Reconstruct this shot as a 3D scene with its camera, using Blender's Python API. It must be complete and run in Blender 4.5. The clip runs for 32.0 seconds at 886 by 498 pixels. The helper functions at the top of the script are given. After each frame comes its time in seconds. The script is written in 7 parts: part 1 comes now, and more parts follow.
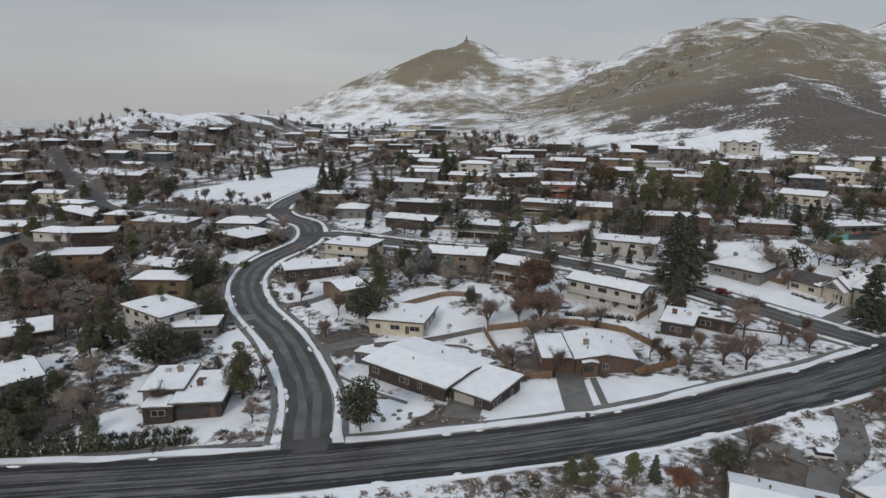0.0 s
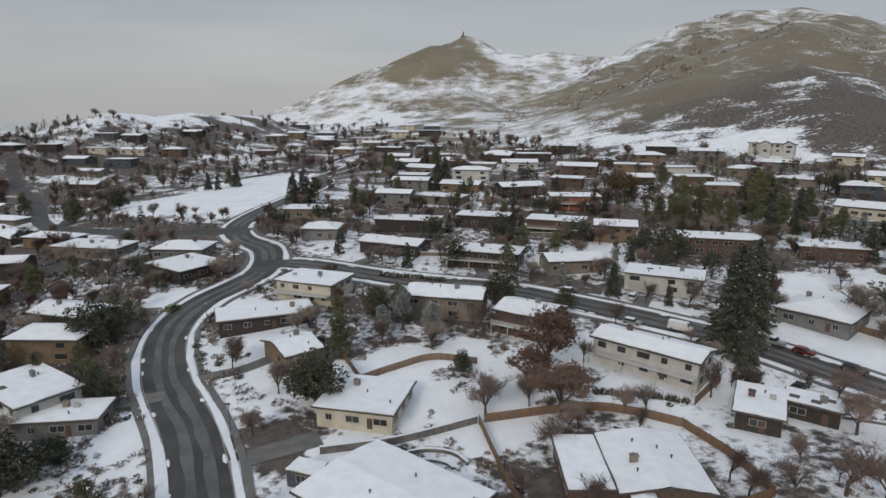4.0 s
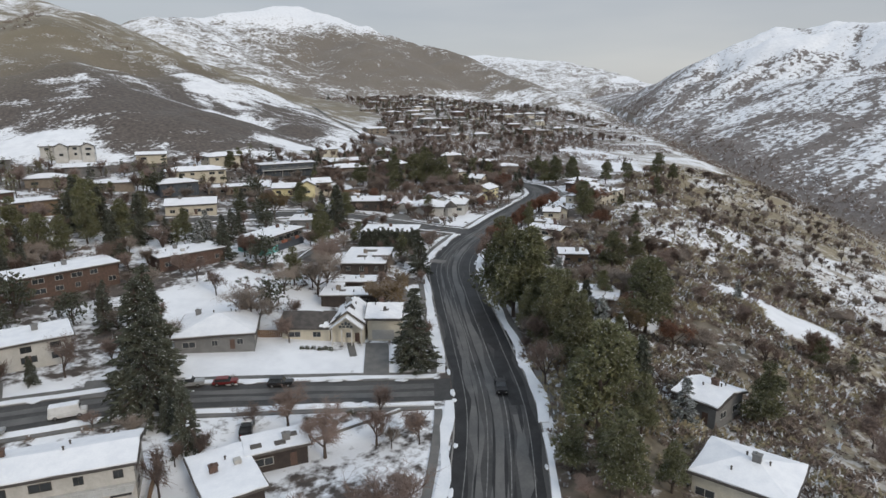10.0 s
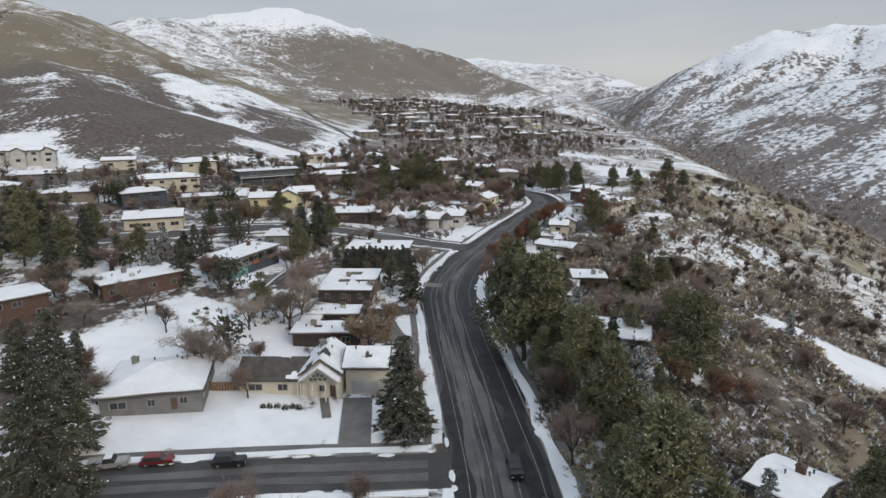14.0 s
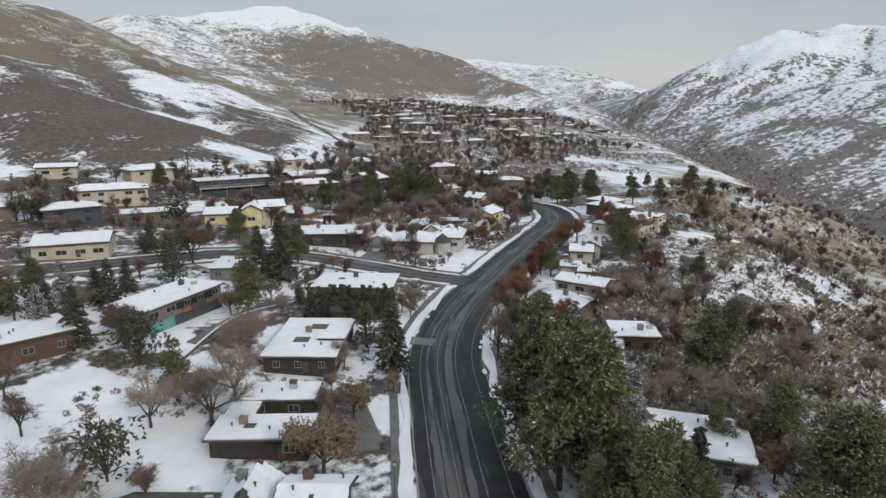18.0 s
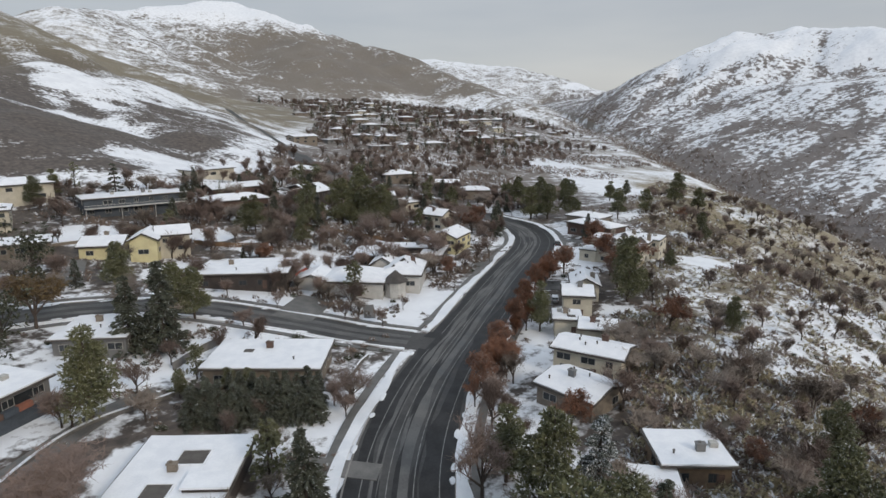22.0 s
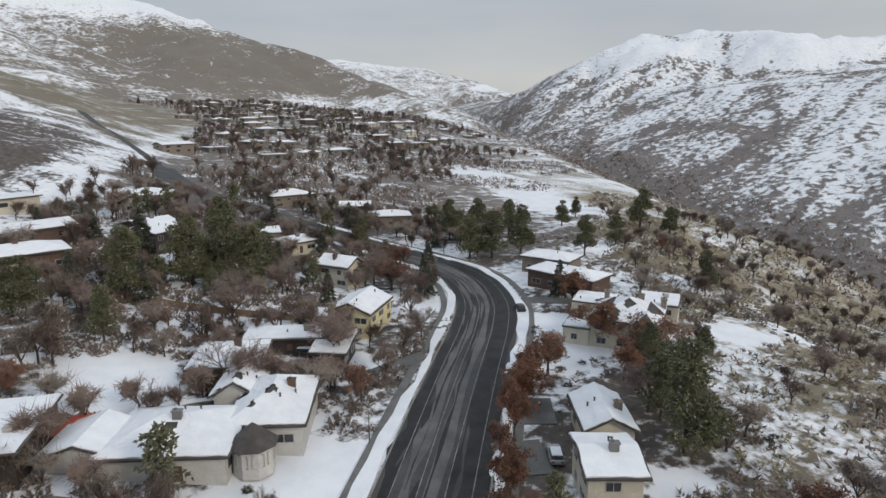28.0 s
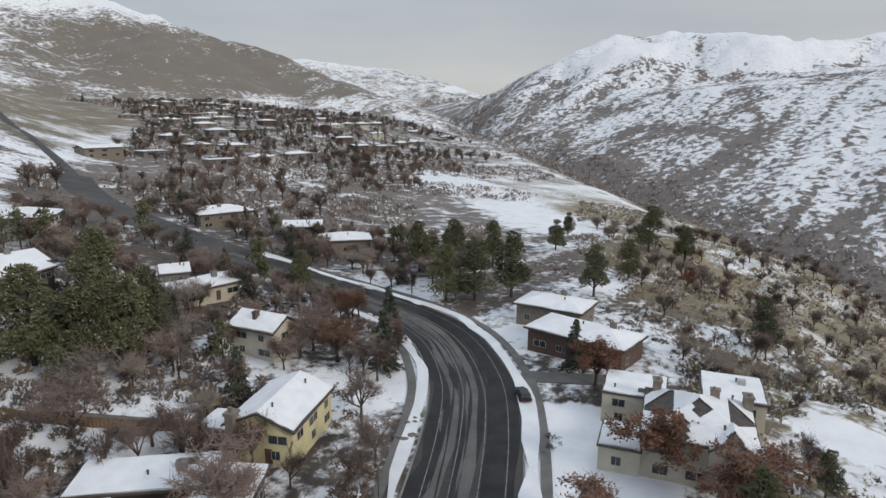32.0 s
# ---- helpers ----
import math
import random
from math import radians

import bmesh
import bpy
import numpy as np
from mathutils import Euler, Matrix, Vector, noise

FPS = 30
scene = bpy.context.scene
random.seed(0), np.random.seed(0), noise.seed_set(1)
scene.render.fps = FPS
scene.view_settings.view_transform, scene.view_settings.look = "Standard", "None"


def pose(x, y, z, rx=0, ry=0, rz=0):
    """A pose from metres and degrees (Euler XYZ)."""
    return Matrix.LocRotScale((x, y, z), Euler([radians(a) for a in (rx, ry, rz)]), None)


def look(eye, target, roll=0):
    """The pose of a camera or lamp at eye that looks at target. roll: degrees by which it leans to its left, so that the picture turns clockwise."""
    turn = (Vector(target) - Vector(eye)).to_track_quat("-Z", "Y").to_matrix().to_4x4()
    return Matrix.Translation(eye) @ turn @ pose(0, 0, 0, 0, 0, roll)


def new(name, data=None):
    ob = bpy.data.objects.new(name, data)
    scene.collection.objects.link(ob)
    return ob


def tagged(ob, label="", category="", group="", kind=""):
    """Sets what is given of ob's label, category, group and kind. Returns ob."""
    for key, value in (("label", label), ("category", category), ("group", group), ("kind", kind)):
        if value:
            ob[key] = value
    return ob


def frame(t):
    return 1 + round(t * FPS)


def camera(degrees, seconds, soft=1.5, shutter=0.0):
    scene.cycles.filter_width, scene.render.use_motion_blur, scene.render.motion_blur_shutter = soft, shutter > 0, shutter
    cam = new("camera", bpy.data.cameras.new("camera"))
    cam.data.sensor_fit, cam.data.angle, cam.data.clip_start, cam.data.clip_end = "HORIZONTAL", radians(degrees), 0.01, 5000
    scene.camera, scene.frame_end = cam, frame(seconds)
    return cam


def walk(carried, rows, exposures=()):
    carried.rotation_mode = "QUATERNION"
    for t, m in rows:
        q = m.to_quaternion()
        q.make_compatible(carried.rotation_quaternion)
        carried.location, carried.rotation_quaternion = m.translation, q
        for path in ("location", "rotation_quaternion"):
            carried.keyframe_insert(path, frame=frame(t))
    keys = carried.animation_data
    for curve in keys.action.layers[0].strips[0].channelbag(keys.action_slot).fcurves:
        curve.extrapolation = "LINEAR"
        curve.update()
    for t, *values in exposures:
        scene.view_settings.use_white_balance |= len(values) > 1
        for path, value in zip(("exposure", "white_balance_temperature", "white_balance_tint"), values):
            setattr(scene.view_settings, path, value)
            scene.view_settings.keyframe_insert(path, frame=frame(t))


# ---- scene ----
cam = camera(70.9, 32.0)
PATH = [
    (0, (0.0, 0.0, 50.0), (0.0, 1.949, 49.552), 0.4),
    (0.5, (0.413, 6.175, 49.973), (0.414, 8.124, 49.524), 0.4),
    (1, (0.844, 12.427, 49.955), (0.846, 14.376, 49.506), 0.3),
    (1.5, (1.273, 18.553, 49.819), (1.276, 20.502, 49.37), 0.3),
    (2, (1.73, 24.763, 49.694), (1.733, 26.711, 49.245), 0.3),
    (2.5, (2.152, 30.933, 49.57), (2.155, 32.882, 49.121), 0.3),
    (3, (2.658, 36.92, 49.529), (2.661, 38.869, 49.08), 0.2),
    (3.5, (3.297, 42.568, 49.522), (3.299, 44.517, 49.072), 0.1),
    (5.5, (5.311, 65.287, 49.201), (5.315, 67.235, 48.749), -0.1),
    (6, (5.771, 70.601, 49.208), (5.774, 72.549, 48.755), -0.1),
    (6.5, (6.411, 75.322, 49.231), (6.412, 77.27, 48.778), -0.2),
    (7, (7.758, 78.785, 49.042), (7.985, 80.72, 48.589), -0.4),
    (7.5, (7.941, 81.056, 48.816), (8.643, 82.872, 48.36), -0.3),
    (8, (7.989, 82.169, 48.592), (9.148, 83.733, 48.135), -0.3),
    (8.5, (7.934, 83.025, 48.394), (9.406, 84.299, 47.935), -0.3),
    (9, (7.718, 83.873, 48.289), (9.372, 84.899, 47.83), -0.4),
    (9.5, (7.622, 84.499, 48.231), (9.312, 85.464, 47.772), -0.3),
    (10, (8.168, 84.938, 48.198), (9.863, 85.897, 47.741), -0.4),
    (10.5, (9.445, 85.803, 48.156), (11.141, 86.76, 47.701), -0.4),
    (11, (11.238, 87.05, 48.023), (12.937, 88.004, 47.57), -0.3),
    (11.5, (13.869, 88.608, 47.868), (15.57, 89.559, 47.417), -0.3),
    (12, (16.75, 90.303, 47.717), (18.453, 91.251, 47.266), -0.3),
    (12.5, (19.968, 92.094, 47.597), (21.671, 93.041, 47.147), -0.3),
    (13, (23.541, 94.091, 47.456), (25.246, 95.037, 47.007), -0.3),
    (13.5, (27.402, 96.118, 47.354), (29.107, 97.064, 46.907), -0.3),
    (14, (31.004, 98.181, 47.288), (32.71, 99.125, 46.841), -0.3),
    (14.5, (35.18, 100.391, 47.133), (36.886, 101.333, 46.687), -0.3),
    (16.5, (55.002, 110.853, 46.445), (56.712, 111.792, 46.003), -0.2),
    (17, (59.968, 113.55, 46.342), (61.679, 114.488, 45.9), -0.2),
    (17.5, (64.808, 116.246, 46.245), (66.518, 117.183, 45.803), -0.1),
    (18, (69.808, 118.869, 46.188), (71.519, 119.805, 45.746), -0.1),
    (18.5, (74.591, 121.455, 46.152), (76.302, 122.391, 45.71), -0.1),
    (19, (79.495, 123.979, 46.082), (81.206, 124.916, 45.641), -0.1),
    (19.5, (84.59, 126.597, 45.945), (86.301, 127.533, 45.505), -0.0),
    (20, (89.786, 129.261, 45.836), (91.498, 130.196, 45.396), 0.0),
    (20.5, (95.164, 131.924, 45.807), (96.887, 132.838, 45.366), 0.0),
    (21, (100.561, 134.496, 45.771), (102.304, 135.372, 45.331), 0.0),
    (21.5, (105.724, 137.456, 45.703), (107.491, 138.283, 45.263), 0.1),
    (22, (111.331, 140.11, 45.72), (113.103, 140.926, 45.28), 0.1),
    (22.5, (116.47, 142.659, 45.805), (118.246, 143.467, 45.364), 0.2),
    (23, (121.716, 145.307, 45.835), (123.493, 146.11, 45.393), 0.3),
    (23.5, (127.682, 148.092, 45.898), (129.461, 148.891, 45.456), 0.3),
    (24, (133.045, 150.577, 45.958), (134.827, 151.372, 45.516), 0.4),
    (24.5, (138.701, 153.09, 46.029), (140.487, 153.877, 45.588), 0.4),
    (25, (144.139, 155.488, 45.968), (145.925, 156.273, 45.528), 0.4),
    (25.5, (149.481, 157.856, 45.992), (151.268, 158.638, 45.551), 0.4),
    (26, (155.482, 160.3, 46.113), (157.299, 161.009, 45.674), 0.4),
    (26.5, (160.882, 162.723, 46.036), (162.74, 163.319, 45.596), 0.5),
    (28.5, (183.755, 170.666, 44.908), (185.631, 171.207, 44.476), 0.1),
    (29, (189.301, 172.413, 44.65), (191.186, 172.924, 44.219), 0.2),
    (29.5, (194.941, 174.226, 44.499), (196.831, 174.717, 44.069), 0.2),
    (30, (199.938, 175.715, 44.391), (201.831, 176.198, 43.962), 0.2),
    (30.5, (205.154, 177.124, 44.348), (207.048, 177.602, 43.919), 0.2),
    (31, (210.499, 178.464, 44.321), (212.395, 178.937, 43.892), 0.2),
    (31.5, (216.417, 179.986, 44.416), (218.314, 180.453, 43.987), 0.3),
    (32, (222.072, 181.428, 44.406), (223.97, 181.89, 43.978), 0.4),
]
walk(cam, [(t, look(eye, target, roll)) for t, eye, target, roll in PATH], [(0.0, -0.22), (7.5, -0.25), (9.0, 0.03), (20.0, 0.05), (24.0, 0.0), (32.0, 0.0)])

# ---- light: a thin winter overcast with a weak low sun from behind the first view ----
SUN_AZ, SUN_EL = radians(205), radians(28)  # clockwise from +y, above the horizon
world = bpy.data.worlds.new("sky")
scene.world = world
world.use_nodes = True
wn, wl = world.node_tree.nodes, world.node_tree.links
wn.clear()
w_out = wn.new("ShaderNodeOutputWorld")
w_bg = wn.new("ShaderNodeBackground")
w_sky = wn.new("ShaderNodeTexSky")
w_sky.sky_type, w_sky.sun_disc = "NISHITA", False
w_sky.sun_elevation, w_sky.sun_rotation = SUN_EL, SUN_AZ
w_sky.air_density, w_sky.dust_density, w_sky.altitude = 1.0, 3.0, 1500
w_co = wn.new("ShaderNodeTexCoord")
w_map = wn.new("ShaderNodeMapping")
w_map.inputs["Scale"].default_value = (1.2, 1.2, 7.0)
w_noise = wn.new("ShaderNodeTexNoise")
w_noise.inputs["Scale"].default_value, w_noise.inputs["Detail"].default_value = 1.6, 4
w_ramp = wn.new("ShaderNodeValToRGB")
w_ramp.color_ramp.elements[0].position, w_ramp.color_ramp.elements[0].color = 0.3, (4.95, 5.2, 5.6, 1)
w_ramp.color_ramp.elements[1].position, w_ramp.color_ramp.elements[1].color = 0.75, (6.35, 6.4, 6.5, 1)
w_mix = wn.new("ShaderNodeMix")
w_mix.data_type = "RGBA"
w_mix.inputs[0].default_value = 0.86
wl.new(w_co.outputs["Generated"], w_map.inputs["Vector"])
wl.new(w_map.outputs["Vector"], w_noise.inputs["Vector"])
wl.new(w_noise.outputs["Fac"], w_ramp.inputs["Fac"])
wl.new(w_sky.outputs["Color"], w_mix.inputs[6])
wl.new(w_ramp.outputs["Color"], w_mix.inputs[7])
# an overcast sky is brightest overhead
w_sep = wn.new("ShaderNodeSeparateXYZ")
w_up = wn.new("ShaderNodeMapRange")
w_up.inputs["From Min"].default_value, w_up.inputs["From Max"].default_value = 0.25, 0.95
w_up.inputs["To Min"].default_value, w_up.inputs["To Max"].default_value = 1.0, 1.95
w_gain = wn.new("ShaderNodeVectorMath")
w_gain.operation = "SCALE"
wl.new(w_co.outputs["Generated"], w_sep.inputs[0])
wl.new(w_sep.outputs["Z"], w_up.inputs["Value"])
wl.new(w_mix.outputs[2], w_gain.inputs[0])
wl.new(w_up.outputs[0], w_gain.inputs["Scale"])
w_low = wn.new("ShaderNodeValToRGB")
w_low.color_ramp.elements[0].position, w_low.color_ramp.elements[0].color = 0.0, (1.13, 1.10, 1.06, 1)
w_low.color_ramp.elements[1].position, w_low.color_ramp.elements[1].color = 0.30, (0.99, 1.05, 1.09, 1)
w_tint = wn.new("ShaderNodeVectorMath")
w_tint.operation = "MULTIPLY"
wl.new(w_sep.outputs["Z"], w_low.inputs["Fac"])
wl.new(w_gain.outputs[0], w_tint.inputs[0])
wl.new(w_low.outputs["Color"], w_tint.inputs[1])
wl.new(w_tint.outputs[0], w_bg.inputs["Color"])
w_bg.inputs["Strength"].default_value = 0.085
wl.new(w_bg.outputs["Background"], w_out.inputs["Surface"])
sun_data = bpy.data.lights.new("sun", "SUN")
sun_data.energy, sun_data.angle, sun_data.color = 1.35, radians(12), (1.0, 0.87, 0.70)
sun = new("sun", sun_data)
sun.matrix_world = look((0, 0, 0), (-math.sin(SUN_AZ) * math.cos(SUN_EL), -math.cos(SUN_AZ) * math.cos(SUN_EL), -math.sin(SUN_EL)))

# ---- materials ----


def material(name, base, other=None, scale=1.0, rough=0.85, bump=0.0, metal=0.0, fine=8.0, coords="Object", vary=0.0, lo=0.35, hi=0.65, spec=0.5):
    """A surface of two tones: a coarse noise of that many waves to the metre, a finer grain, and some change from object to object."""
    m = bpy.data.materials.new(name)
    m.use_nodes = True
    n, l = m.node_tree.nodes, m.node_tree.links
    b = n["Principled BSDF"]
    b.inputs["Roughness"].default_value, b.inputs["Metallic"].default_value = rough, metal
    b.inputs["Specular IOR Level"].default_value = spec
    co = n.new("ShaderNodeTexCoord") if coords == "Object" else n.new("ShaderNodeNewGeometry")
    vec = co.outputs["Object"] if coords == "Object" else co.outputs["Position"]
    n1 = n.new("ShaderNodeTexNoise")
    n1.inputs["Scale"].default_value, n1.inputs["Detail"].default_value = scale, 4
    n2 = n.new("ShaderNodeTexNoise")
    n2.inputs["Scale"].default_value, n2.inputs["Detail"].default_value = scale * fine, 3
    l.new(vec, n1.inputs["Vector"]), l.new(vec, n2.inputs["Vector"])
    r = n.new("ShaderNodeValToRGB")
    r.color_ramp.elements[0].position, r.color_ramp.elements[1].position = lo, hi
    r.color_ramp.elements[0].color = (*base, 1)
    r.color_ramp.elements[1].color = (*(other or [c * 0.75 for c in base]), 1)
    add = n.new("ShaderNodeMath")
    add.operation = "MULTIPLY_ADD"
    l.new(n2.outputs["Fac"], add.inputs[0])
    add.inputs[1].default_value = 0.4
    l.new(n1.outputs["Fac"], add.inputs[2])
    sub = n.new("ShaderNodeMath")
    sub.operation, sub.inputs[1].default_value = "SUBTRACT", 0.2
    l.new(add.outputs[0], sub.inputs[0])
    l.new(sub.outputs[0], r.inputs["Fac"])
    out = r.outputs["Color"]
    if vary:
        info = n.new("ShaderNodeObjectInfo")
        hsv = n.new("ShaderNodeHueSaturation")
        rng = n.new("ShaderNodeMapRange")
        rng.inputs["To Min"].default_value, rng.inputs["To Max"].default_value = 1 - vary, 1 + vary
        l.new(info.outputs["Random"], rng.inputs["Value"])
        l.new(rng.outputs[0], hsv.inputs["Value"])
        l.new(out, hsv.inputs["Color"])
        out = hsv.outputs["Color"]
    l.new(out, b.inputs["Base Color"])
    if bump:
        bp = n.new("ShaderNodeBump")
        bp.inputs["Strength"].default_value, bp.inputs["Distance"].default_value = bump, 0.1
        l.new(n2.outputs["Fac"], bp.inputs["Height"])
        l.new(bp.outputs["Normal"], b.inputs["Normal"])
    return m


SNOW = material("snow", (0.76, 0.78, 0.82), (0.66, 0.69, 0.74), 0.25, 0.7, 0.25, fine=10, coords="World", vary=0.03)
ROOF_SNOW = material("roof snow", (0.77, 0.785, 0.82), (0.69, 0.71, 0.755), 0.5, 0.7, 0.3, fine=7, coords="World", vary=0.04)
ASPHALT = material("asphalt", (0.074, 0.073, 0.073), (0.043, 0.043, 0.044), 0.12, 0.7, 0.1, fine=14, coords="World", spec=0.3)
WET = material("wet asphalt", (0.017, 0.017, 0.018), (0.031, 0.031, 0.033), 0.35, 0.55, 0.05, fine=8, coords="World", spec=0.2)
WORN = material("worn asphalt", (0.118, 0.116, 0.114), (0.075, 0.075, 0.076), 0.25, 0.7, 0.1, fine=10, coords="World")
CONCRETE = material("concrete", (0.26, 0.25, 0.24), (0.17, 0.165, 0.16), 0.4, 0.85, 0.2, fine=12, coords="World")
DAMP = material("damp concrete", (0.15, 0.145, 0.14), (0.10, 0.10, 0.098), 0.4, 0.7, 0.2, fine=12, coords="World")
LINE = material("road paint", (0.26, 0.26, 0.255), (0.10, 0.10, 0.10), 1.2, 0.7, fine=6, coords="World")
FASCIA = material("dark fascia", (0.07, 0.06, 0.055), (0.10, 0.09, 0.08), 1.0, 0.7)
SHINGLE = material("shingles", (0.085, 0.075, 0.07), (0.05, 0.045, 0.043), 0.8, 0.85, 0.5, fine=14)
GLASS = material("window glass", (0.03, 0.035, 0.04), (0.05, 0.055, 0.06), 0.8, 0.08, fine=3, vary=0.3)
FRAME = material("window frame", (0.42, 0.41, 0.39), (0.34, 0.33, 0.31), 1.5, 0.6)
DARKFRAME = material("dark window frame", (0.08, 0.075, 0.07), (0.06, 0.055, 0.05), 1.5, 0.6)
WOOD = material("fence wood", (0.205, 0.128, 0.076), (0.13, 0.085, 0.055), 1.2, 0.85, 0.4, fine=10, vary=0.15)
BARK = material("bark", (0.085, 0.065, 0.055), (0.05, 0.04, 0.035), 3.0, 0.9, 0.5, vary=0.2)
TWIG = material("twigs", (0.215, 0.158, 0.134), (0.125, 0.094, 0.083), 0.6, 0.9, vary=0.25)
PALETWIG = material("pale twigs", (0.27, 0.225, 0.19), (0.17, 0.14, 0.12), 0.6, 0.9, vary=0.2)
RUST = material("rust leaves", (0.23, 0.105, 0.060), (0.13, 0.062, 0.040), 0.7, 0.85, vary=0.22)
OAK = material("dull brown leaves", (0.170, 0.098, 0.068), (0.095, 0.060, 0.046), 0.7, 0.85, vary=0.2)
OCHRE = material("dry ochre leaves", (0.17, 0.115, 0.05), (0.10, 0.07, 0.035), 0.7, 0.85, vary=0.2)
BRUSHMAT = material("dry brush", (0.275, 0.218, 0.183), (0.150, 0.121, 0.106), 0.05, 0.95, fine=12, coords="World", vary=0.1)
SAGE = material("dry scrub", (0.390, 0.342, 0.230), (0.260, 0.228, 0.155), 0.06, 0.95, fine=12, coords="World")
STONE = material("grey stone", (0.19, 0.18, 0.17), (0.11, 0.105, 0.10), 0.9, 0.9, 0.5, vary=0.15)


def snowy(name, base, other, amount):
    """Needles or leaves with snow caught on what faces up."""
    m = material(name, base, other, 5.0, 0.85, fine=6, vary=0.2)
    n, l = m.node_tree.nodes, m.node_tree.links
    b = n["Principled BSDF"]
    src = b.inputs["Base Color"].links[0].from_socket
    co = n.new("ShaderNodeTexCoord")
    ns = n.new("ShaderNodeTexNoise")
    ns.inputs["Scale"].default_value, ns.inputs["Detail"].default_value = 75.0, 3
    l.new(co.outputs["Object"], ns.inputs["Vector"])
    r = n.new("ShaderNodeValToRGB")
    r.color_ramp.elements[0].position, r.color_ramp.elements[1].position = 1 - amount, 1 - amount + 0.05
    l.new(ns.outputs["Fac"], r.inputs["Fac"])
    mix = n.new("ShaderNodeMix")
    mix.data_type = "RGBA"
    l.new(r.outputs["Color"], mix.inputs[0])
    l.new(src, mix.inputs[6])
    mix.inputs[7].default_value = (0.72, 0.74, 0.77, 1)
    l.new(mix.outputs[2], b.inputs["Base Color"])
    return m


PINE = snowy("pine needles", (0.150, 0.150, 0.074), (0.088, 0.093, 0.050), 0.375)
SPRUCE = snowy("spruce needles", (0.080, 0.088, 0.062), (0.048, 0.055, 0.042), 0.37)
BLUE = snowy("snowy blue spruce needles", (0.105, 0.12, 0.105), (0.065, 0.078, 0.070), 0.47)
HEDGE = snowy("hedge leaves", (0.072, 0.078, 0.044), (0.040, 0.047, 0.028), 0.38)

WALLS = {
    "white": material("white siding", (0.52, 0.51, 0.49), (0.42, 0.41, 0.39), 0.5, 0.75, 0.15),
    "cream": material("cream stucco", (0.56, 0.52, 0.43), (0.46, 0.425, 0.35), 0.5, 0.85, 0.2),
    "yellow": material("pale yellow siding", (0.66, 0.60, 0.36), (0.56, 0.50, 0.30), 0.5, 0.8, 0.15),
    "beige": material("beige brick", (0.23, 0.195, 0.16), (0.17, 0.145, 0.12), 1.5, 0.9, 0.4),
    "brown": material("dark brown boards", (0.055, 0.043, 0.038), (0.036, 0.029, 0.027), 0.8, 0.85, 0.3),
    "brick": material("red-brown brick", (0.125, 0.078, 0.062), (0.085, 0.058, 0.048), 1.6, 0.9, 0.4),
    "orange": material("orange-red brick", (0.33, 0.13, 0.085), (0.24, 0.10, 0.07), 1.2, 0.9, 0.3),
    "grey": material("grey siding", (0.19, 0.19, 0.19), (0.14, 0.14, 0.14), 0.6, 0.8, 0.2),
    "slate": material("slate blue siding", (0.07, 0.085, 0.105), (0.05, 0.06, 0.075), 0.6, 0.8, 0.2),
    "teal": material("teal paint", (0.13, 0.36, 0.33), (0.10, 0.29, 0.27), 0.6, 0.75, 0.15),
    "tan": material("tan wood siding", (0.20, 0.14, 0.09), (0.14, 0.10, 0.07), 0.8, 0.85, 0.3),
}


# ---- the lie of the land ----

def vnoise(x, y, seed=0):
    """Smooth value noise in -1..1 on arrays."""
    x, y = np.asarray(x, float), np.asarray(y, float)
    xi, yi = np.floor(x), np.floor(y)
    u, v = x - xi, y - yi
    u, v = u * u * (3 - 2 * u), v * v * (3 - 2 * v)

    def h(a, b):
        s = np.sin(a * 127.1 + b * 311.7 + seed * 74.7) * 43758.5453
        return 2 * (s - np.floor(s)) - 1

    return (h(xi, yi) * (1 - u) + h(xi + 1, yi) * u) * (1 - v) + (h(xi, yi + 1) * (1 - u) + h(xi + 1, yi + 1) * u) * v


def fbm(x, y, octaves=4, seed=0):
    total, amp = 0.0, 1.0
    for n in range(octaves):
        total = total + amp * vnoise(x * 2**n, y * 2**n, seed + n)
        amp *= 0.5
    return total


def ramp(a, b, v):
    s = np.clip((v - a) / (b - a), 0, 1)
    return s * s * (3 - 2 * s)


def hill(x, y, cx, cy, top, along, across, turn, power=1.6):
    """A rounded ridge: top metres high, half-widths along and across, its long axis turned by degrees."""
    c, s = np.cos(np.radians(turn)), np.sin(np.radians(turn))
    u, v = (x - cx) * c + (y - cy) * s, -(x - cx) * s + (y - cy) * c
    r = np.sqrt((u / along) ** 2 + (v / across) ** 2)
    return top * np.exp(-(r**power)) * (1 - ramp(1.25, 2.0, r))


def crest(x, y, points, fall, round_off=12.0):
    """A ridge: its crest runs through the points, its flanks drop by fall metres in the metre."""
    best = np.full(np.shape(x), -1e4)
    for (ax, ay, az), (bx, by, bz) in zip(points, points[1:]):
        dx, dy = bx - ax, by - ay
        u = np.clip(((x - ax) * dx + (y - ay) * dy) / (dx * dx + dy * dy), 0, 1)
        d = np.hypot(x - ax - u * dx, y - ay - u * dy)
        best = np.maximum(best, az + u * (bz - az) - fall * (np.sqrt(d * d + round_off**2) - round_off))
    return best


def creek(x):
    """The canyon's floor: its line across and its height, by x."""
    at = [-2500, -300, 250, 680, 920, 1430, 2600]
    return np.interp(x, at, [-900, -480, -190, 60, 190, 430, 900]), np.interp(x, at, [-190, -150, -100, -52, -27, 30, 60])


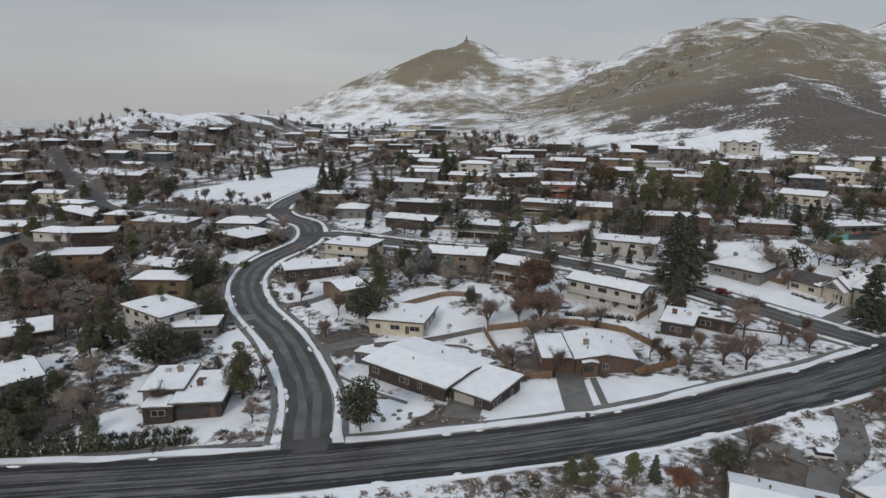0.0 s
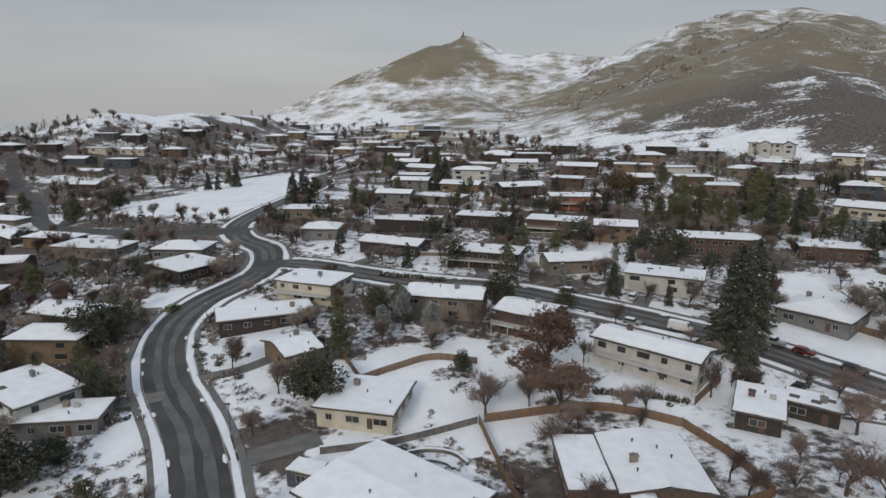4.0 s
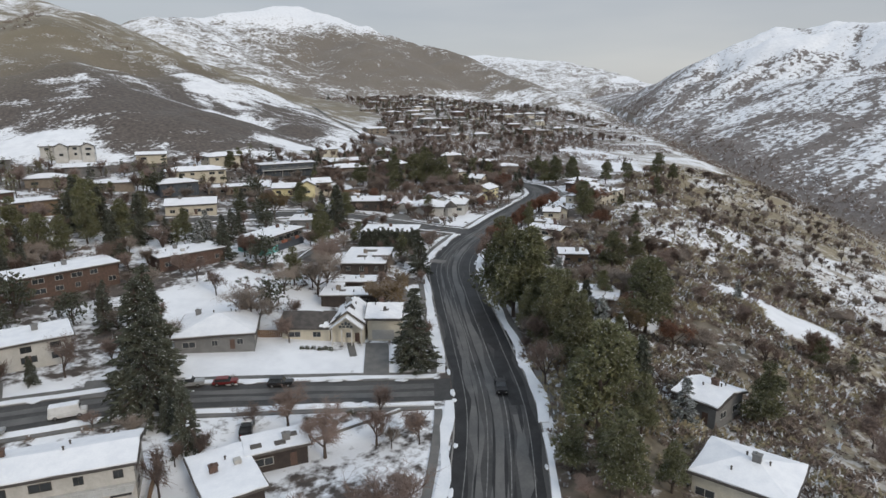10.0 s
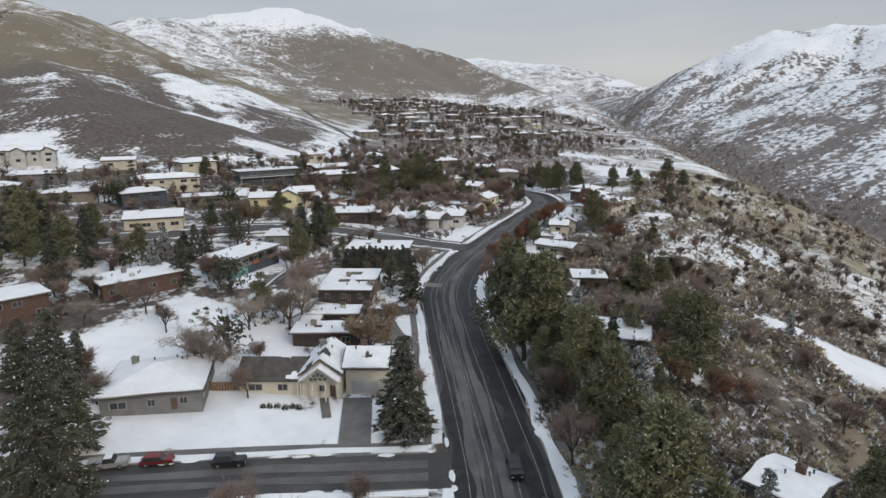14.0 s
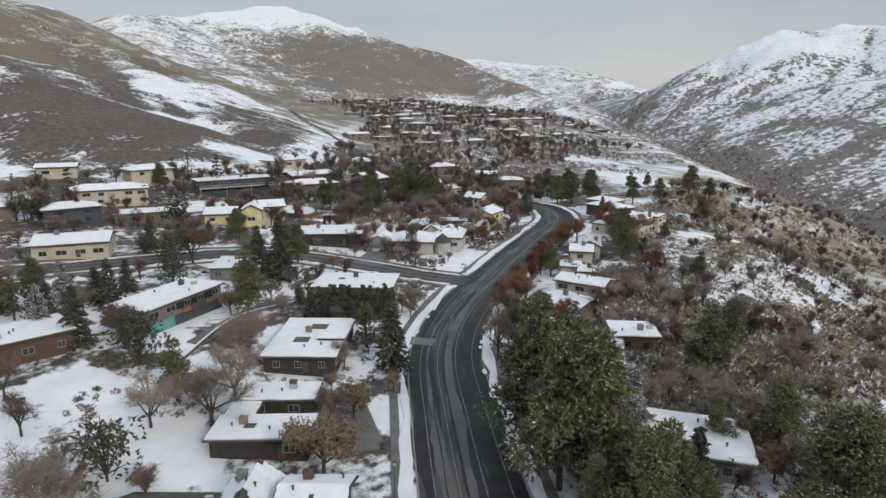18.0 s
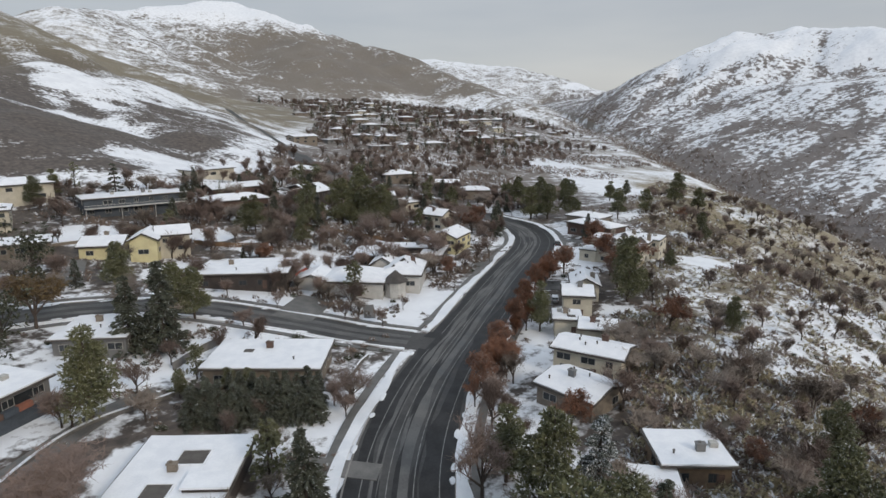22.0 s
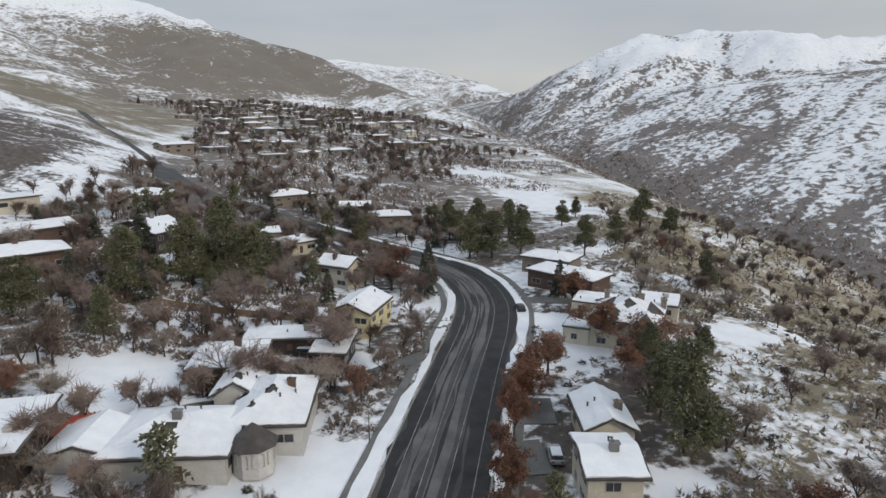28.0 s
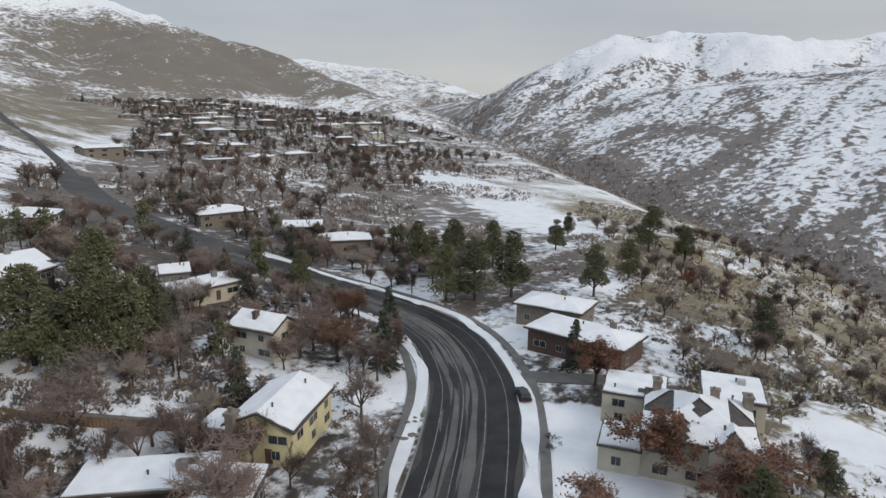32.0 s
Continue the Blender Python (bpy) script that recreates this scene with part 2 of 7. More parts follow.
def height(x, y):
    x, y = np.asarray(x, float), np.asarray(y, float)
    # the bench on which the houses stand
    bench = PLANE[0] + PLANE[1] * x + PLANE[2] * y + PLANE[3] * (y / 100) ** 2 + PLANE[4] * (x / 100) * (y / 100) + PLANE[5] * (x / 100) ** 2
    north = np.logaddexp(0, (y - 120 - 0.27 * x) / 18) * 18
    bench = bench + PLANE[6] * north
    far = ramp(0, 1, (np.hypot((x - 130) / 300, (y - 230) / 210) - 0.9) / 0.6)
    bench = bench * (1 - far) + far * (12 + np.where(x < 400, 0.028, 0.012) * (x - 400) + np.clip(0.08 * (y - 400), -60, 60)) - far * (0.06 * np.clip(y - 560, 0, 900) * (1 - ramp(-160, 60, x)))
    # the terrace sinks towards the canyon's rim
    bench = bench - 0.040 * np.clip(x - 440, 0, 400) * (1 - ramp(300, 470, y - 0.15 * (x - 600)))
    bench = bench + 0.5 * vnoise(x / 45, y / 45, 3)
    rough = fbm(x / 170, y / 170, 5, 9)
    gully = np.abs(vnoise(x / 60 + 0.5 * rough, y / 60 - 0.4 * rough, 21))
    up = np.full(np.shape(x), -1e4)
    for points, fall in RIDGES:
        up = np.maximum(up, crest(x, y, points, fall))
    above = np.clip(up - bench, 0, 60)
    up = up + above * (0.13 * rough + 0.20 * (gully - 0.4))
    z = -softmin(-bench, -up, 9.0)
    # the canyon
    cy, cz = creek(x)
    d = (y - cy) * 0.91
    wall = cz + (0.36 + 0.09 * ramp(350, 520, x)) * np.maximum(d - 8, 0) + np.clip(d / 60, 0, 1) * 4.0 * fbm(x / 60, y / 60, 4, 5)
    wall = wall + 2000 * ramp(1650, 2300, x)
    z = np.where(d > 0, softmin(z, wall, 9.0), z)
    side = np.abs(vnoise((x + 0.45 * y) / 75, (y - 0.45 * x) / 260, 41))
    rill = np.abs(vnoise((x + 1.8 * y) / 66 + 0.4 * rough, (y - 1.8 * x) / 330, 43))
    over = np.maximum(-d - 6, 0)
    base = softmin(cz + 0.28 * over, 62 + 0.10 * over, 20.0)
    rise = crest(x, y, FAR_SIDE, 0.52, 40) + np.clip(over / 60, 0, 1) * (16 * fbm(x / 210 + 3.1, y / 210, 5, 31) + 24 * (side - 0.4) + 9 * (rill - 0.4))
    south = -softmin(-base, -rise, 20.0) + np.clip(over / 40, 0, 1) * 3.0 * fbm(x / 38, y / 38, 3, 47)
    south = softmin(south, cz + 0.62 * over, 10.0)
    # an old lake shore, a level step along the far side
    south = south + 6.5 * np.tanh((86 - south) / 8) * np.exp(-(((south - 86) / 15) ** 2)) * ramp(40, 120, over)
    south = np.where(x > 1900, np.maximum(south, up), south)
    return np.where(d <= 0, south, z)


def softmin(a, b, k):
    h = np.clip(0.5 + 0.5 * (b - a) / k, 0, 1)
    return b * (1 - h) + a * h - k * h * (1 - h)


# crests of the hills, x, y and height, and how steeply their sides fall
RIDGES = [
    # the big brown hill: its western shoulder, summit and the spur that comes down to the houses
    ([(120, 1114, 126), (207, 1111, 127), (288, 1093, 131), (363, 1070, 158), (429, 1035, 186), (520, 1026, 202), (512, 930, 172), (468, 830, 144), (432, 730, 121), (402, 630, 102), (380, 560, 82), (371, 475, 52), (366, 420, 36), (360, 385, 26), (350, 352, 17)], 0.42),
    ([(468, 830, 142), (385, 750, 132), (335, 665, 115), (300, 590, 91), (278, 500, 66), (274, 430, 46), (273, 384, 32), (271, 352, 17)], 0.36),
    ([(429, 1035, 184), (340, 880, 112), (272, 750, 60), (240, 650, 32)], 0.42),
    ([(512, 930, 170), (560, 830, 115), (600, 740, 72)], 0.42),
    ([(-330, 1000, 26), (-240, 1060, 36), (-170, 1090, 50), (-110, 1105, 75), (-60, 1120, 106), (0, 1140, 146), (39, 1159, 162), (94, 1156, 144), (124, 1153, 129)], 0.50),
    ([(39, 1159, 160), (20, 1050, 92), (40, 900, 50)], 0.35),
    ([(700, 1250, 140), (863, 1337, 196), (984, 1374, 240), (1239, 1554, 277), (1593, 1489, 345), (1641, 1353, 296), (1690, 1158, 230), (1655, 966, 186), (1587, 790, 130), (1460, 600, 70), (1400, 480, 30)], 0.42),
    ([(1239, 1554, 277), (1180, 1250, 190), (1150, 1050, 110)], 0.42),
    ([(1593, 1489, 340), (1480, 1200, 230), (1350, 950, 110)], 0.40),
    ([(3100, 1900, 300), (3217, 1567, 298), (3350, 1195, 258), (3470, 730, 130), (3600, 200, 160)], 0.30),
    ([(-380, 590, 20), (-300, 655, 38), (-251, 696, 41), (-211, 751, 38)], 0.22),
]
FAR_SIDE = [(1440, 410, 45), (1510, 386, 96), (1580, 290, 150), (1660, 140, 204), (1662, 16, 206), (1600, -67, 203), (1574, -182, 183), (1629, -339, 196), (1560, -700, 230), (1300, -1300, 250), (500, -2200, 200)]
PLANE = (0.7398, 0.0591, -0.0735, -1.0809, 0.9578, -0.7694, 0.2075)


# open snowy lawns and fields, x, y and radius
LAWNS = [(92, 166, 10), (-12, 140, 7), (12, 150, 9), (-42, 185, 7), (20, 165, 9), (34, 112, 9), (46, 114, 7), (-14, 108, 8), (105, 158, 7), (14, 108, 6), (-110, 360, 45), (-100, 420, 40), (-85, 330, 25), (655, 283, 28), (100, 200, 8), (240, 205, 9), (120, 190, 8), (-48, 205, 7), (190, 255, 8), (220, 262, 9), (250, 245, 10), (228, 305, 10), (-70, 212, 8), (-60, 125, 8), (-45, 110, 7), (295, 178, 7), (160, 205, 6), (140, 205, 7)]
LAWNS += [(-63, 109, 6), (-51, 147, 6), (-38, 129, 6), (-31, 177, 5), (-38, 150, 4), (0, 160, 6), (91, 178, 6), (20, 117, 4), (41, 112, 7), (-7, 112, 5), (-95, 135, 5), (33, 178, 6), (40, 158, 6), (57, 183, 4), (84, 182, 7), (103, 211, 8), (123, 219, 6), (103, 146, 4), (97, 189, 5), (122, 196, 5), (231, 162, 4), (146, 172, 5), (145, 219, 5), (184, 95, 7), (177, 80, 10), (146, 113, 5)]
LAWNS += [(224, 204, 6), (237, 206, 6), (221, 227, 5), (250, 283, 8), (250, 265, 6), (232, 172, 4), (290, 184, 4), (313, 144, 7), (252, 160, 4), (306, 182, 6), (286, 238, 7), (274, 213, 4), (312, 284, 7), (229, 211, 4), (-5, 172, 8), (8, 176, 6), (-15, 168, 6), (60, 196, 5), (14, 200, 4)]


def toe(x, y):
    """The near slopes of the big hill above the houses, 0 to 1."""
    up = np.full(np.shape(x), -1e4)
    for points, fall in RIDGES[:4]:
        up = np.maximum(up, crest(np.asarray(x, float), np.asarray(y, float), points, fall))
    return ramp(15, 24, up) * (1 - ramp(900, 1000, y))


def near_line(x, y, ax, ay, bx, by):
    """Distance to the line from a to b, and how far along it."""
    dx, dy = bx - ax, by - ay
    u = np.clip(((x - ax) * dx + (y - ay) * dy) / (dx * dx + dy * dy), 0, 1)
    return np.hypot(x - ax - u * dx, y - ay - u * dy), u


def hill_cover(x, y, z, big):
    """Snow on the big hill: bare brown faces, a white gully, a white flank beyond the footpath, a white foot."""
    small = fbm(x / 34, y / 34, 3, 67)
    c = 0.345 + 0.07 * big + 0.06 * small
    c = c - 0.10 * hill(x, y, 255, 414, 1.0, 50, 36, -20, 4.0)
    c = c + 0.15 * hill(x, y, 322, 535, 1.0, 60, 46, 10, 2.5) * (0.7 + 0.6 * small)
    d, u = near_line(x, y, 264, 512, 200, 425)
    c = c + 0.23 * np.exp(-((d / (13 + 12 * u)) ** 2))
    # beyond the footpath that climbs the spur
    side = (x - 279) * 160 / 173.4 - (y - 354) * 67 / 173.4
    c = c + (0.19 + 0.06 * small) * ramp(-4, 8, side) * (1 - ramp(520, 600, y))
    c = c - 0.24 * hill(x, y, 352, 398, 1.0, 26, 20, 60, 3.0) - 0.12 * hill(x, y, 345, 470, 1.0, 20, 12, 60, 3.0)
    c = c + 0.17 * (1 - ramp(19, 27, z + 4 * small)) + 0.20 * (1 - ramp(30, 58, z)) * (1 - ramp(185, 225, x))
    c = c + 0.16 * ramp(-150, -70, y - 1036 - 0.4 * x + 208) * ramp(150, 195, z)
    return c


def cover(x, y, z):
    """How much snow lies: 0 none, 0.5 half, 1 all."""
    c = np.full(np.shape(x), 0.53)
    c = c + 0.12 * vnoise(x / 26, y / 26, 61)
    for a, b, r in LAWNS:
        c = c + 0.42 * (1 - ramp(0.75 * r, 1.15 * r, np.hypot(x - a, y - b)))
    c = c - 0.07 * ramp(190, 300, y) * (1 - ramp(420, 560, x))
    c = c - 0.17 * (1 - ramp(-70, -45, x)) * (1 - ramp(240, 300, y)) - 0.12 * (1 - ramp(84, 92, y - 0.05 * x)) * (1 - ramp(60, 90, x))
    big = fbm(x / 260, y / 260, 4, 63)
    # the peak
    c = c + 0.34 * hill(x, y, 110, 1120, 1.0, 65, 60, 0, 3.0) - 0.26 * hill(x, y, 10, 1090, 1.0, 150, 95, 60, 3.0) * ramp(62, 100, z) + 0.13 * ramp(820, 900, y) * (1 - ramp(60, 95, z)) * (1 - ramp(300, 420, x))
    c = c + 0.10 * hill(x, y, 230, 960, 1.0, 190, 130, 70, 2.5)
    # the long far slopes: brown flanks, white crests
    c = c - 0.29 * hill(x, y, 1420, 1020, 1.0, 520, 330, 60, 3.0) * (1 - ramp(190, 300, z)) * ramp(55, 95, z)
    c = c + 0.26 * ramp(225, 320, z)
    cy, cz = creek(x)
    d = (y - cy) * 0.91
    side = np.abs(vnoise((x + 0.45 * y) / 75, (y - 0.45 * x) / 260, 41))
    rill = np.abs(vnoise((x + 1.8 * y) / 66 + 0.4 * fbm(x / 170, y / 170, 5, 9), (y - 1.8 * x) / 330, 43))
    bed = 1 - 0.8 * ramp(900, 1250, x)
    c = c - 0.20 * bed * np.exp(-((d / 55) ** 2))
    flank = 0.66 + 0.07 * big + 0.26 * ramp(95, 165, z) - 0.26 * np.exp(-((side / 0.12) ** 2)) - 0.27 * np.exp(-((rill / 0.12) ** 2)) - 0.24 * bed * np.exp(-((d / 70) ** 2)) - 0.13 * (1 - ramp(30, 110, z - cz))
    flank = flank - 0.34 * hill(x, y, 1456, 96, 1.0, 62, 26, 100, 3.0)
    c = np.where(d <= 0, flank, c)
    # the slope below the road's houses
    slope = ramp(50, 110, x) * ramp(-15, 40, 95 + 0.22 * x - y) * ramp(20, 60, d) * (1 - ramp(560, 700, x))
    c = c - slope * (0.075 - 0.14 * big)
    rim = 95 + 0.22 * x - y
    c = c + 0.15 * np.exp(-(((rim - 52) / 13) ** 2)) * ramp(150, 220, x) * (1 - ramp(480, 600, x))
    # brown thickets on the terrace among the far houses
    thick = ramp(330, 450, x) * (1 - ramp(1150, 1400, x)) * ramp(-10, 25, y - 95 - 0.22 * x) * ramp(40, 110, d) * (1 - ramp(60, 95, z))
    spur = toe(x, y)
    c = c - 0.12 * thick
    c = c * (1 - spur) + spur * hill_cover(x, y, z, big)
    c = c - 0.07 * hill(x, y, 235, 118, 1.0, 120, 34, 14, 3.0)
    c = c + 0.42 * hill(x, y, 660, 284, 1.0, 75, 26, 18, 4.0) + 0.34 * hill(x, y, 545, 222, 1.0, 85, 26, 24, 3.0)
    # the plain far to the west
    c = c - 0.08 * ramp(100, 300, -x) * ramp(150, 260, y)
    c = c - 0.13 * hill(x, y, 425, 148, 1.0, 70, 16, 14, 3.0)
    c = c + 0.30 * hill(x, y, 216, 74, 1.0, 16, 8, 20, 3.0)
    c = c + 0.30 * hill(x, y, -280, 665, 1.0, 90, 45, 45, 3.0)
    return np.clip(c, 0.12, 0.95)


def wildness(x, y):
    """How far it is open hill, not garden (0 to 1), and how grey its brush and painted haze are."""
    town = (1 - ramp(480, 640, y + 0.25 * np.maximum(x, 0) * 0)) * (1 - ramp(430, 560, x)) * ramp(30, 60, y - 0.16 * x - 20)
    cy, _ = creek(x)
    d = (y - cy) * 0.91
    # grey brush tones, with distant haze painted in, beyond the canyon and on the terrace
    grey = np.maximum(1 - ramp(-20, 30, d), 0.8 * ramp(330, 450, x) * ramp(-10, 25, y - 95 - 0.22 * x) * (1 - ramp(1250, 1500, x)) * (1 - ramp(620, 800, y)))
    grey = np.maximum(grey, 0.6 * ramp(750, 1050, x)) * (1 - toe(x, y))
    return np.where(x < 40, (1 - town) * (1 - (1 - ramp(-60, 40, x)) * (1 - ramp(820, 980, y)) * ramp(90, 110, y)), 1 - town), grey


def sunlit_straw(x, y):
    """Where dry grass is tinted pale, its sunlight painted in: the canyon slope below the road."""
    d = (y - creek(x)[0]) * 0.91
    return ramp(60, 120, x) * ramp(-10, 20, 100 + 0.2 * x - y) * ramp(30, 80, d) * (1 - ramp(620, 760, x)) * np.clip(0.75 + 0.4 * fbm(x / 50, y / 50, 3, 71), 0.15, 1)


def lines(lo, near_lo, near_hi, hi, step, grow):
    """Grid lines: even steps in the near stretch, growing ones outwards."""
    mid = list(np.arange(near_lo, near_hi + 0.01, step))
    out, v, s = [], near_lo, step
    while v > lo:
        s *= grow
        v -= s
        out.append(v)
    tail, v, s = [], near_hi, step
    while v < hi:
        s *= grow
        v += s
        tail.append(v)
    return np.array(out[::-1] + mid + tail)


gx, gy = lines(-4500, -150, 480, 4800, 3.3, 1.014), lines(-4200, 60, 420, 4800, 3.3, 1.014)
GX, GY = np.meshgrid(gx, gy)
GZ = height(GX, GY)
nx, ny = len(gx), len(gy)
verts = np.stack([GX.ravel(), GY.ravel(), GZ.ravel()], 1)
idx = np.arange(nx * ny).reshape(ny, nx)
quads = np.stack([idx[:-1, :-1], idx[:-1, 1:], idx[1:, 1:], idx[1:, :-1]], -1).reshape(-1, 4)
me = bpy.data.meshes.new("ground")
me.vertices.add(len(verts)), me.loops.add(quads.size), me.polygons.add(len(quads))
me.vertices.foreach_set("co", verts.ravel())
me.loops.foreach_set("vertex_index", quads.ravel())
me.polygons.foreach_set("loop_start", np.arange(0, quads.size, 4))
me.polygons.foreach_set("use_smooth", np.ones(len(quads), bool))
me.update(calc_edges=True)
attr = me.attributes.new("cover", "FLOAT", "POINT")
attr.data.foreach_set("value", cover(GX, GY, GZ).ravel().astype(np.float32))
for label, field in zip(("wild", "grey", "sunlit_straw"), wildness(GX, GY) + (sunlit_straw(GX, GY),)):
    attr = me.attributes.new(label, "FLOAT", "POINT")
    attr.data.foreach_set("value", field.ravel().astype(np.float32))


def ground_material():
    """Snow over dry grass and dirt: the mesh's cover says how much lies, noise breaks it up."""
    m = bpy.data.materials.new("snowy ground")
    m.use_nodes = True
    n, l = m.node_tree.nodes, m.node_tree.links
    b = n["Principled BSDF"]
    b.inputs["Roughness"].default_value = 0.8
    geo = n.new("ShaderNodeNewGeometry")
    at = n.new("ShaderNodeAttribute")
    at.attribute_name = "cover"
    wild = n.new("ShaderNodeAttribute")
    wild.attribute_name = "wild"
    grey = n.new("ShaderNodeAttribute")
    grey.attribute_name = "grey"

    def tex(scale, detail, stretch=None):
        t = n.new("ShaderNodeTexNoise")
        t.inputs["Scale"].default_value, t.inputs["Detail"].default_value = scale, detail
        t.inputs["Roughness"].default_value = 0.62
        if stretch:
            mp = n.new("ShaderNodeMapping")
            mp.vector_type = "TEXTURE"
            mp.inputs["Scale"].default_value = stretch
            mp.inputs["Rotation"].default_value = (0, 0, 2.66)
            l.new(geo.outputs["Position"], mp.inputs["Vector"])
            l.new(mp.outputs["Vector"], t.inputs["Vector"])
        else:
            l.new(geo.outputs["Position"], t.inputs["Vector"])
        return t.outputs["Fac"]

    def math_node(op, a, c):
        t = n.new("ShaderNodeMath")
        t.operation = op
        for k, v in enumerate((a, c)):
            if isinstance(v, (int, float)):
                t.inputs[k].default_value = v
            else:
                l.new(v, t.inputs[k])
        return t.outputs[0]

    coarse, fine, streak = tex(0.05, 8), tex(0.5, 7), tex(0.045, 7, (4.5, 0.8, 3.0))
    level = tex(1.0, 6, (42.0, 42.0, 5.5))
    clump = tex(0.13, 7)

    def blend(a, c, k):
        return math_node("ADD", math_node("MULTIPLY", a, math_node("SUBTRACT", 1.0, k)), math_node("MULTIPLY", c, k))

    s = math_node("ADD", math_node("MULTIPLY", coarse, 0.55), math_node("MULTIPLY", fine, 0.45))
    open_hill = math_node("MULTIPLY", wild.outputs["Fac"], math_node("SUBTRACT", 1.0, grey.outputs["Fac"]))
    s = math_node("ADD", math_node("MULTIPLY", s, 0.6), math_node("MULTIPLY", blend(streak, level, math_node("MULTIPLY", open_hill, 0.65)), 0.4))
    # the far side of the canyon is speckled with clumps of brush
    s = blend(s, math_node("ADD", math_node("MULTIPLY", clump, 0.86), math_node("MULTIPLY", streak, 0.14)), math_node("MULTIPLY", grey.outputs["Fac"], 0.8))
    # noise averages one half; shift by the cover
    f = math_node("ADD", math_node("ADD", math_node("MULTIPLY", math_node("SUBTRACT", s, 0.5), math_node("SUBTRACT", 2.3, math_node("MULTIPLY", wild.outputs["Fac"], 0.1))), 0.5), math_node("SUBTRACT", at.outputs["Fac"], 0.5))
    # open grass hills are only dusted, so the edges are soft
    f = math_node("ADD", math_node("MULTIPLY", math_node("SUBTRACT", f, 0.5), math_node("SUBTRACT", 1.0, math_node("ADD", math_node("MULTIPLY", open_hill, 0.58), math_node("MULTIPLY", grey.outputs["Fac"], 0.25)))), 0.5)
    r = n.new("ShaderNodeValToRGB")
    r.color_ramp.elements[0].position, r.color_ramp.elements[1].position = 0.44, 0.56
    l.new(f, r.inputs["Fac"])
    dirt = n.new("ShaderNodeValToRGB")
    cr = dirt.color_ramp
    cr.elements[0].position, cr.elements[0].color = 0.3, (0.120, 0.102, 0.074, 1)
    cr.elements[1].position, cr.elements[1].color = 0.7, (0.235, 0.203, 0.145, 1)
    e = cr.elements.new(0.5)
    e.color = (0.178, 0.150, 0.104, 1)
    l.new(math_node("ADD", math_node("MULTIPLY", tex(0.012, 6), 0.6), math_node("MULTIPLY", tex(0.9, 5), 0.4)), dirt.inputs["Fac"])
    garden = n.new("ShaderNodeValToRGB")
    garden.color_ramp.elements[0].position, garden.color_ramp.elements[0].color = 0.35, (0.050, 0.042, 0.038, 1)
    garden.color_ramp.elements[1].position, garden.color_ramp.elements[1].color = 0.65, (0.125, 0.102, 0.088, 1)
    l.new(fine, garden.inputs["Fac"])
    soil = n.new("ShaderNodeMix")
    soil.data_type = "RGBA"
    l.new(wild.outputs["Fac"], soil.inputs[0])
    l.new(garden.outputs["Color"], soil.inputs[6])
    l.new(dirt.outputs["Color"], soil.inputs[7])
    # dry grass, with the sunlight on the canyon slope painted into its pale tone
    pale = n.new("ShaderNodeAttribute")
    pale.attribute_name = "sunlit_straw"
    grass = n.new("ShaderNodeValToRGB")
    grass.color_ramp.elements[0].position, grass.color_ramp.elements[0].color = 0.35, (0.190, 0.158, 0.108, 1)
    grass.color_ramp.elements[1].position, grass.color_ramp.elements[1].color = 0.65, (0.330, 0.285, 0.195, 1)
    l.new(math_node("ADD", math_node("MULTIPLY", coarse, 0.5), math_node("MULTIPLY", fine, 0.5)), grass.inputs["Fac"])
    soil_a = n.new("ShaderNodeMix")
    soil_a.data_type = "RGBA"
    l.new(pale.outputs["Fac"], soil_a.inputs[0])
    l.new(soil.outputs[2], soil_a.inputs[6])
    l.new(grass.outputs["Color"], soil_a.inputs[7])
    # brush-grey soil, its tone paled and greyed to stand for distant haze
    hazy_mauve = n.new("ShaderNodeValToRGB")
    hazy_mauve.color_ramp.elements[0].position, hazy_mauve.color_ramp.elements[0].color = 0.35, (0.105, 0.091, 0.088, 1)
    hazy_mauve.color_ramp.elements[1].position, hazy_mauve.color_ramp.elements[1].color = 0.65, (0.205, 0.180, 0.168, 1)
    l.new(fine, hazy_mauve.inputs["Fac"])
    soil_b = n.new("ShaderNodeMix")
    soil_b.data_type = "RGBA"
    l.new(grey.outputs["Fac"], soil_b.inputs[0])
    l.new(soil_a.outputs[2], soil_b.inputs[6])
    l.new(hazy_mauve.outputs["Color"], soil_b.inputs[7])
    snow = n.new("ShaderNodeValToRGB")
    snow.color_ramp.elements[0].position, snow.color_ramp.elements[0].color = 0.3, (0.66, 0.68, 0.725, 1)
    snow.color_ramp.elements[1].position, snow.color_ramp.elements[1].color = 0.6, (0.77, 0.79, 0.83, 1)
    l.new(tex(0.15, 5), snow.inputs["Fac"])
    mix = n.new("ShaderNodeMix")
    mix.data_type = "RGBA"
    l.new(r.outputs["Color"], mix.inputs[0])
    l.new(soil_b.outputs[2], mix.inputs[6])
    l.new(snow.outputs["Color"], mix.inputs[7])
    l.new(mix.outputs[2], b.inputs["Base Color"])
    bp = n.new("ShaderNodeBump")
    bp.inputs["Strength"].default_value, bp.inputs["Distance"].default_value = 0.35, 0.3
    l.new(fine, bp.inputs["Height"])
    l.new(bp.outputs["Normal"], b.inputs["Normal"])
    return m


me.materials.append(ground_material())
ground = tagged(new("ground", me), "snow-dusted hillside ground with dry brown grass showing through", "ground", kind="structure")


# ---- helpers to build ----


def mesh_of(name, bm, mats):
    data = bpy.data.meshes.new(name)
    bm.to_mesh(data)
    bm.free()
    for mm in mats if isinstance(mats, (list, tuple)) else [mats]:
        data.materials.append(mm)
    return data


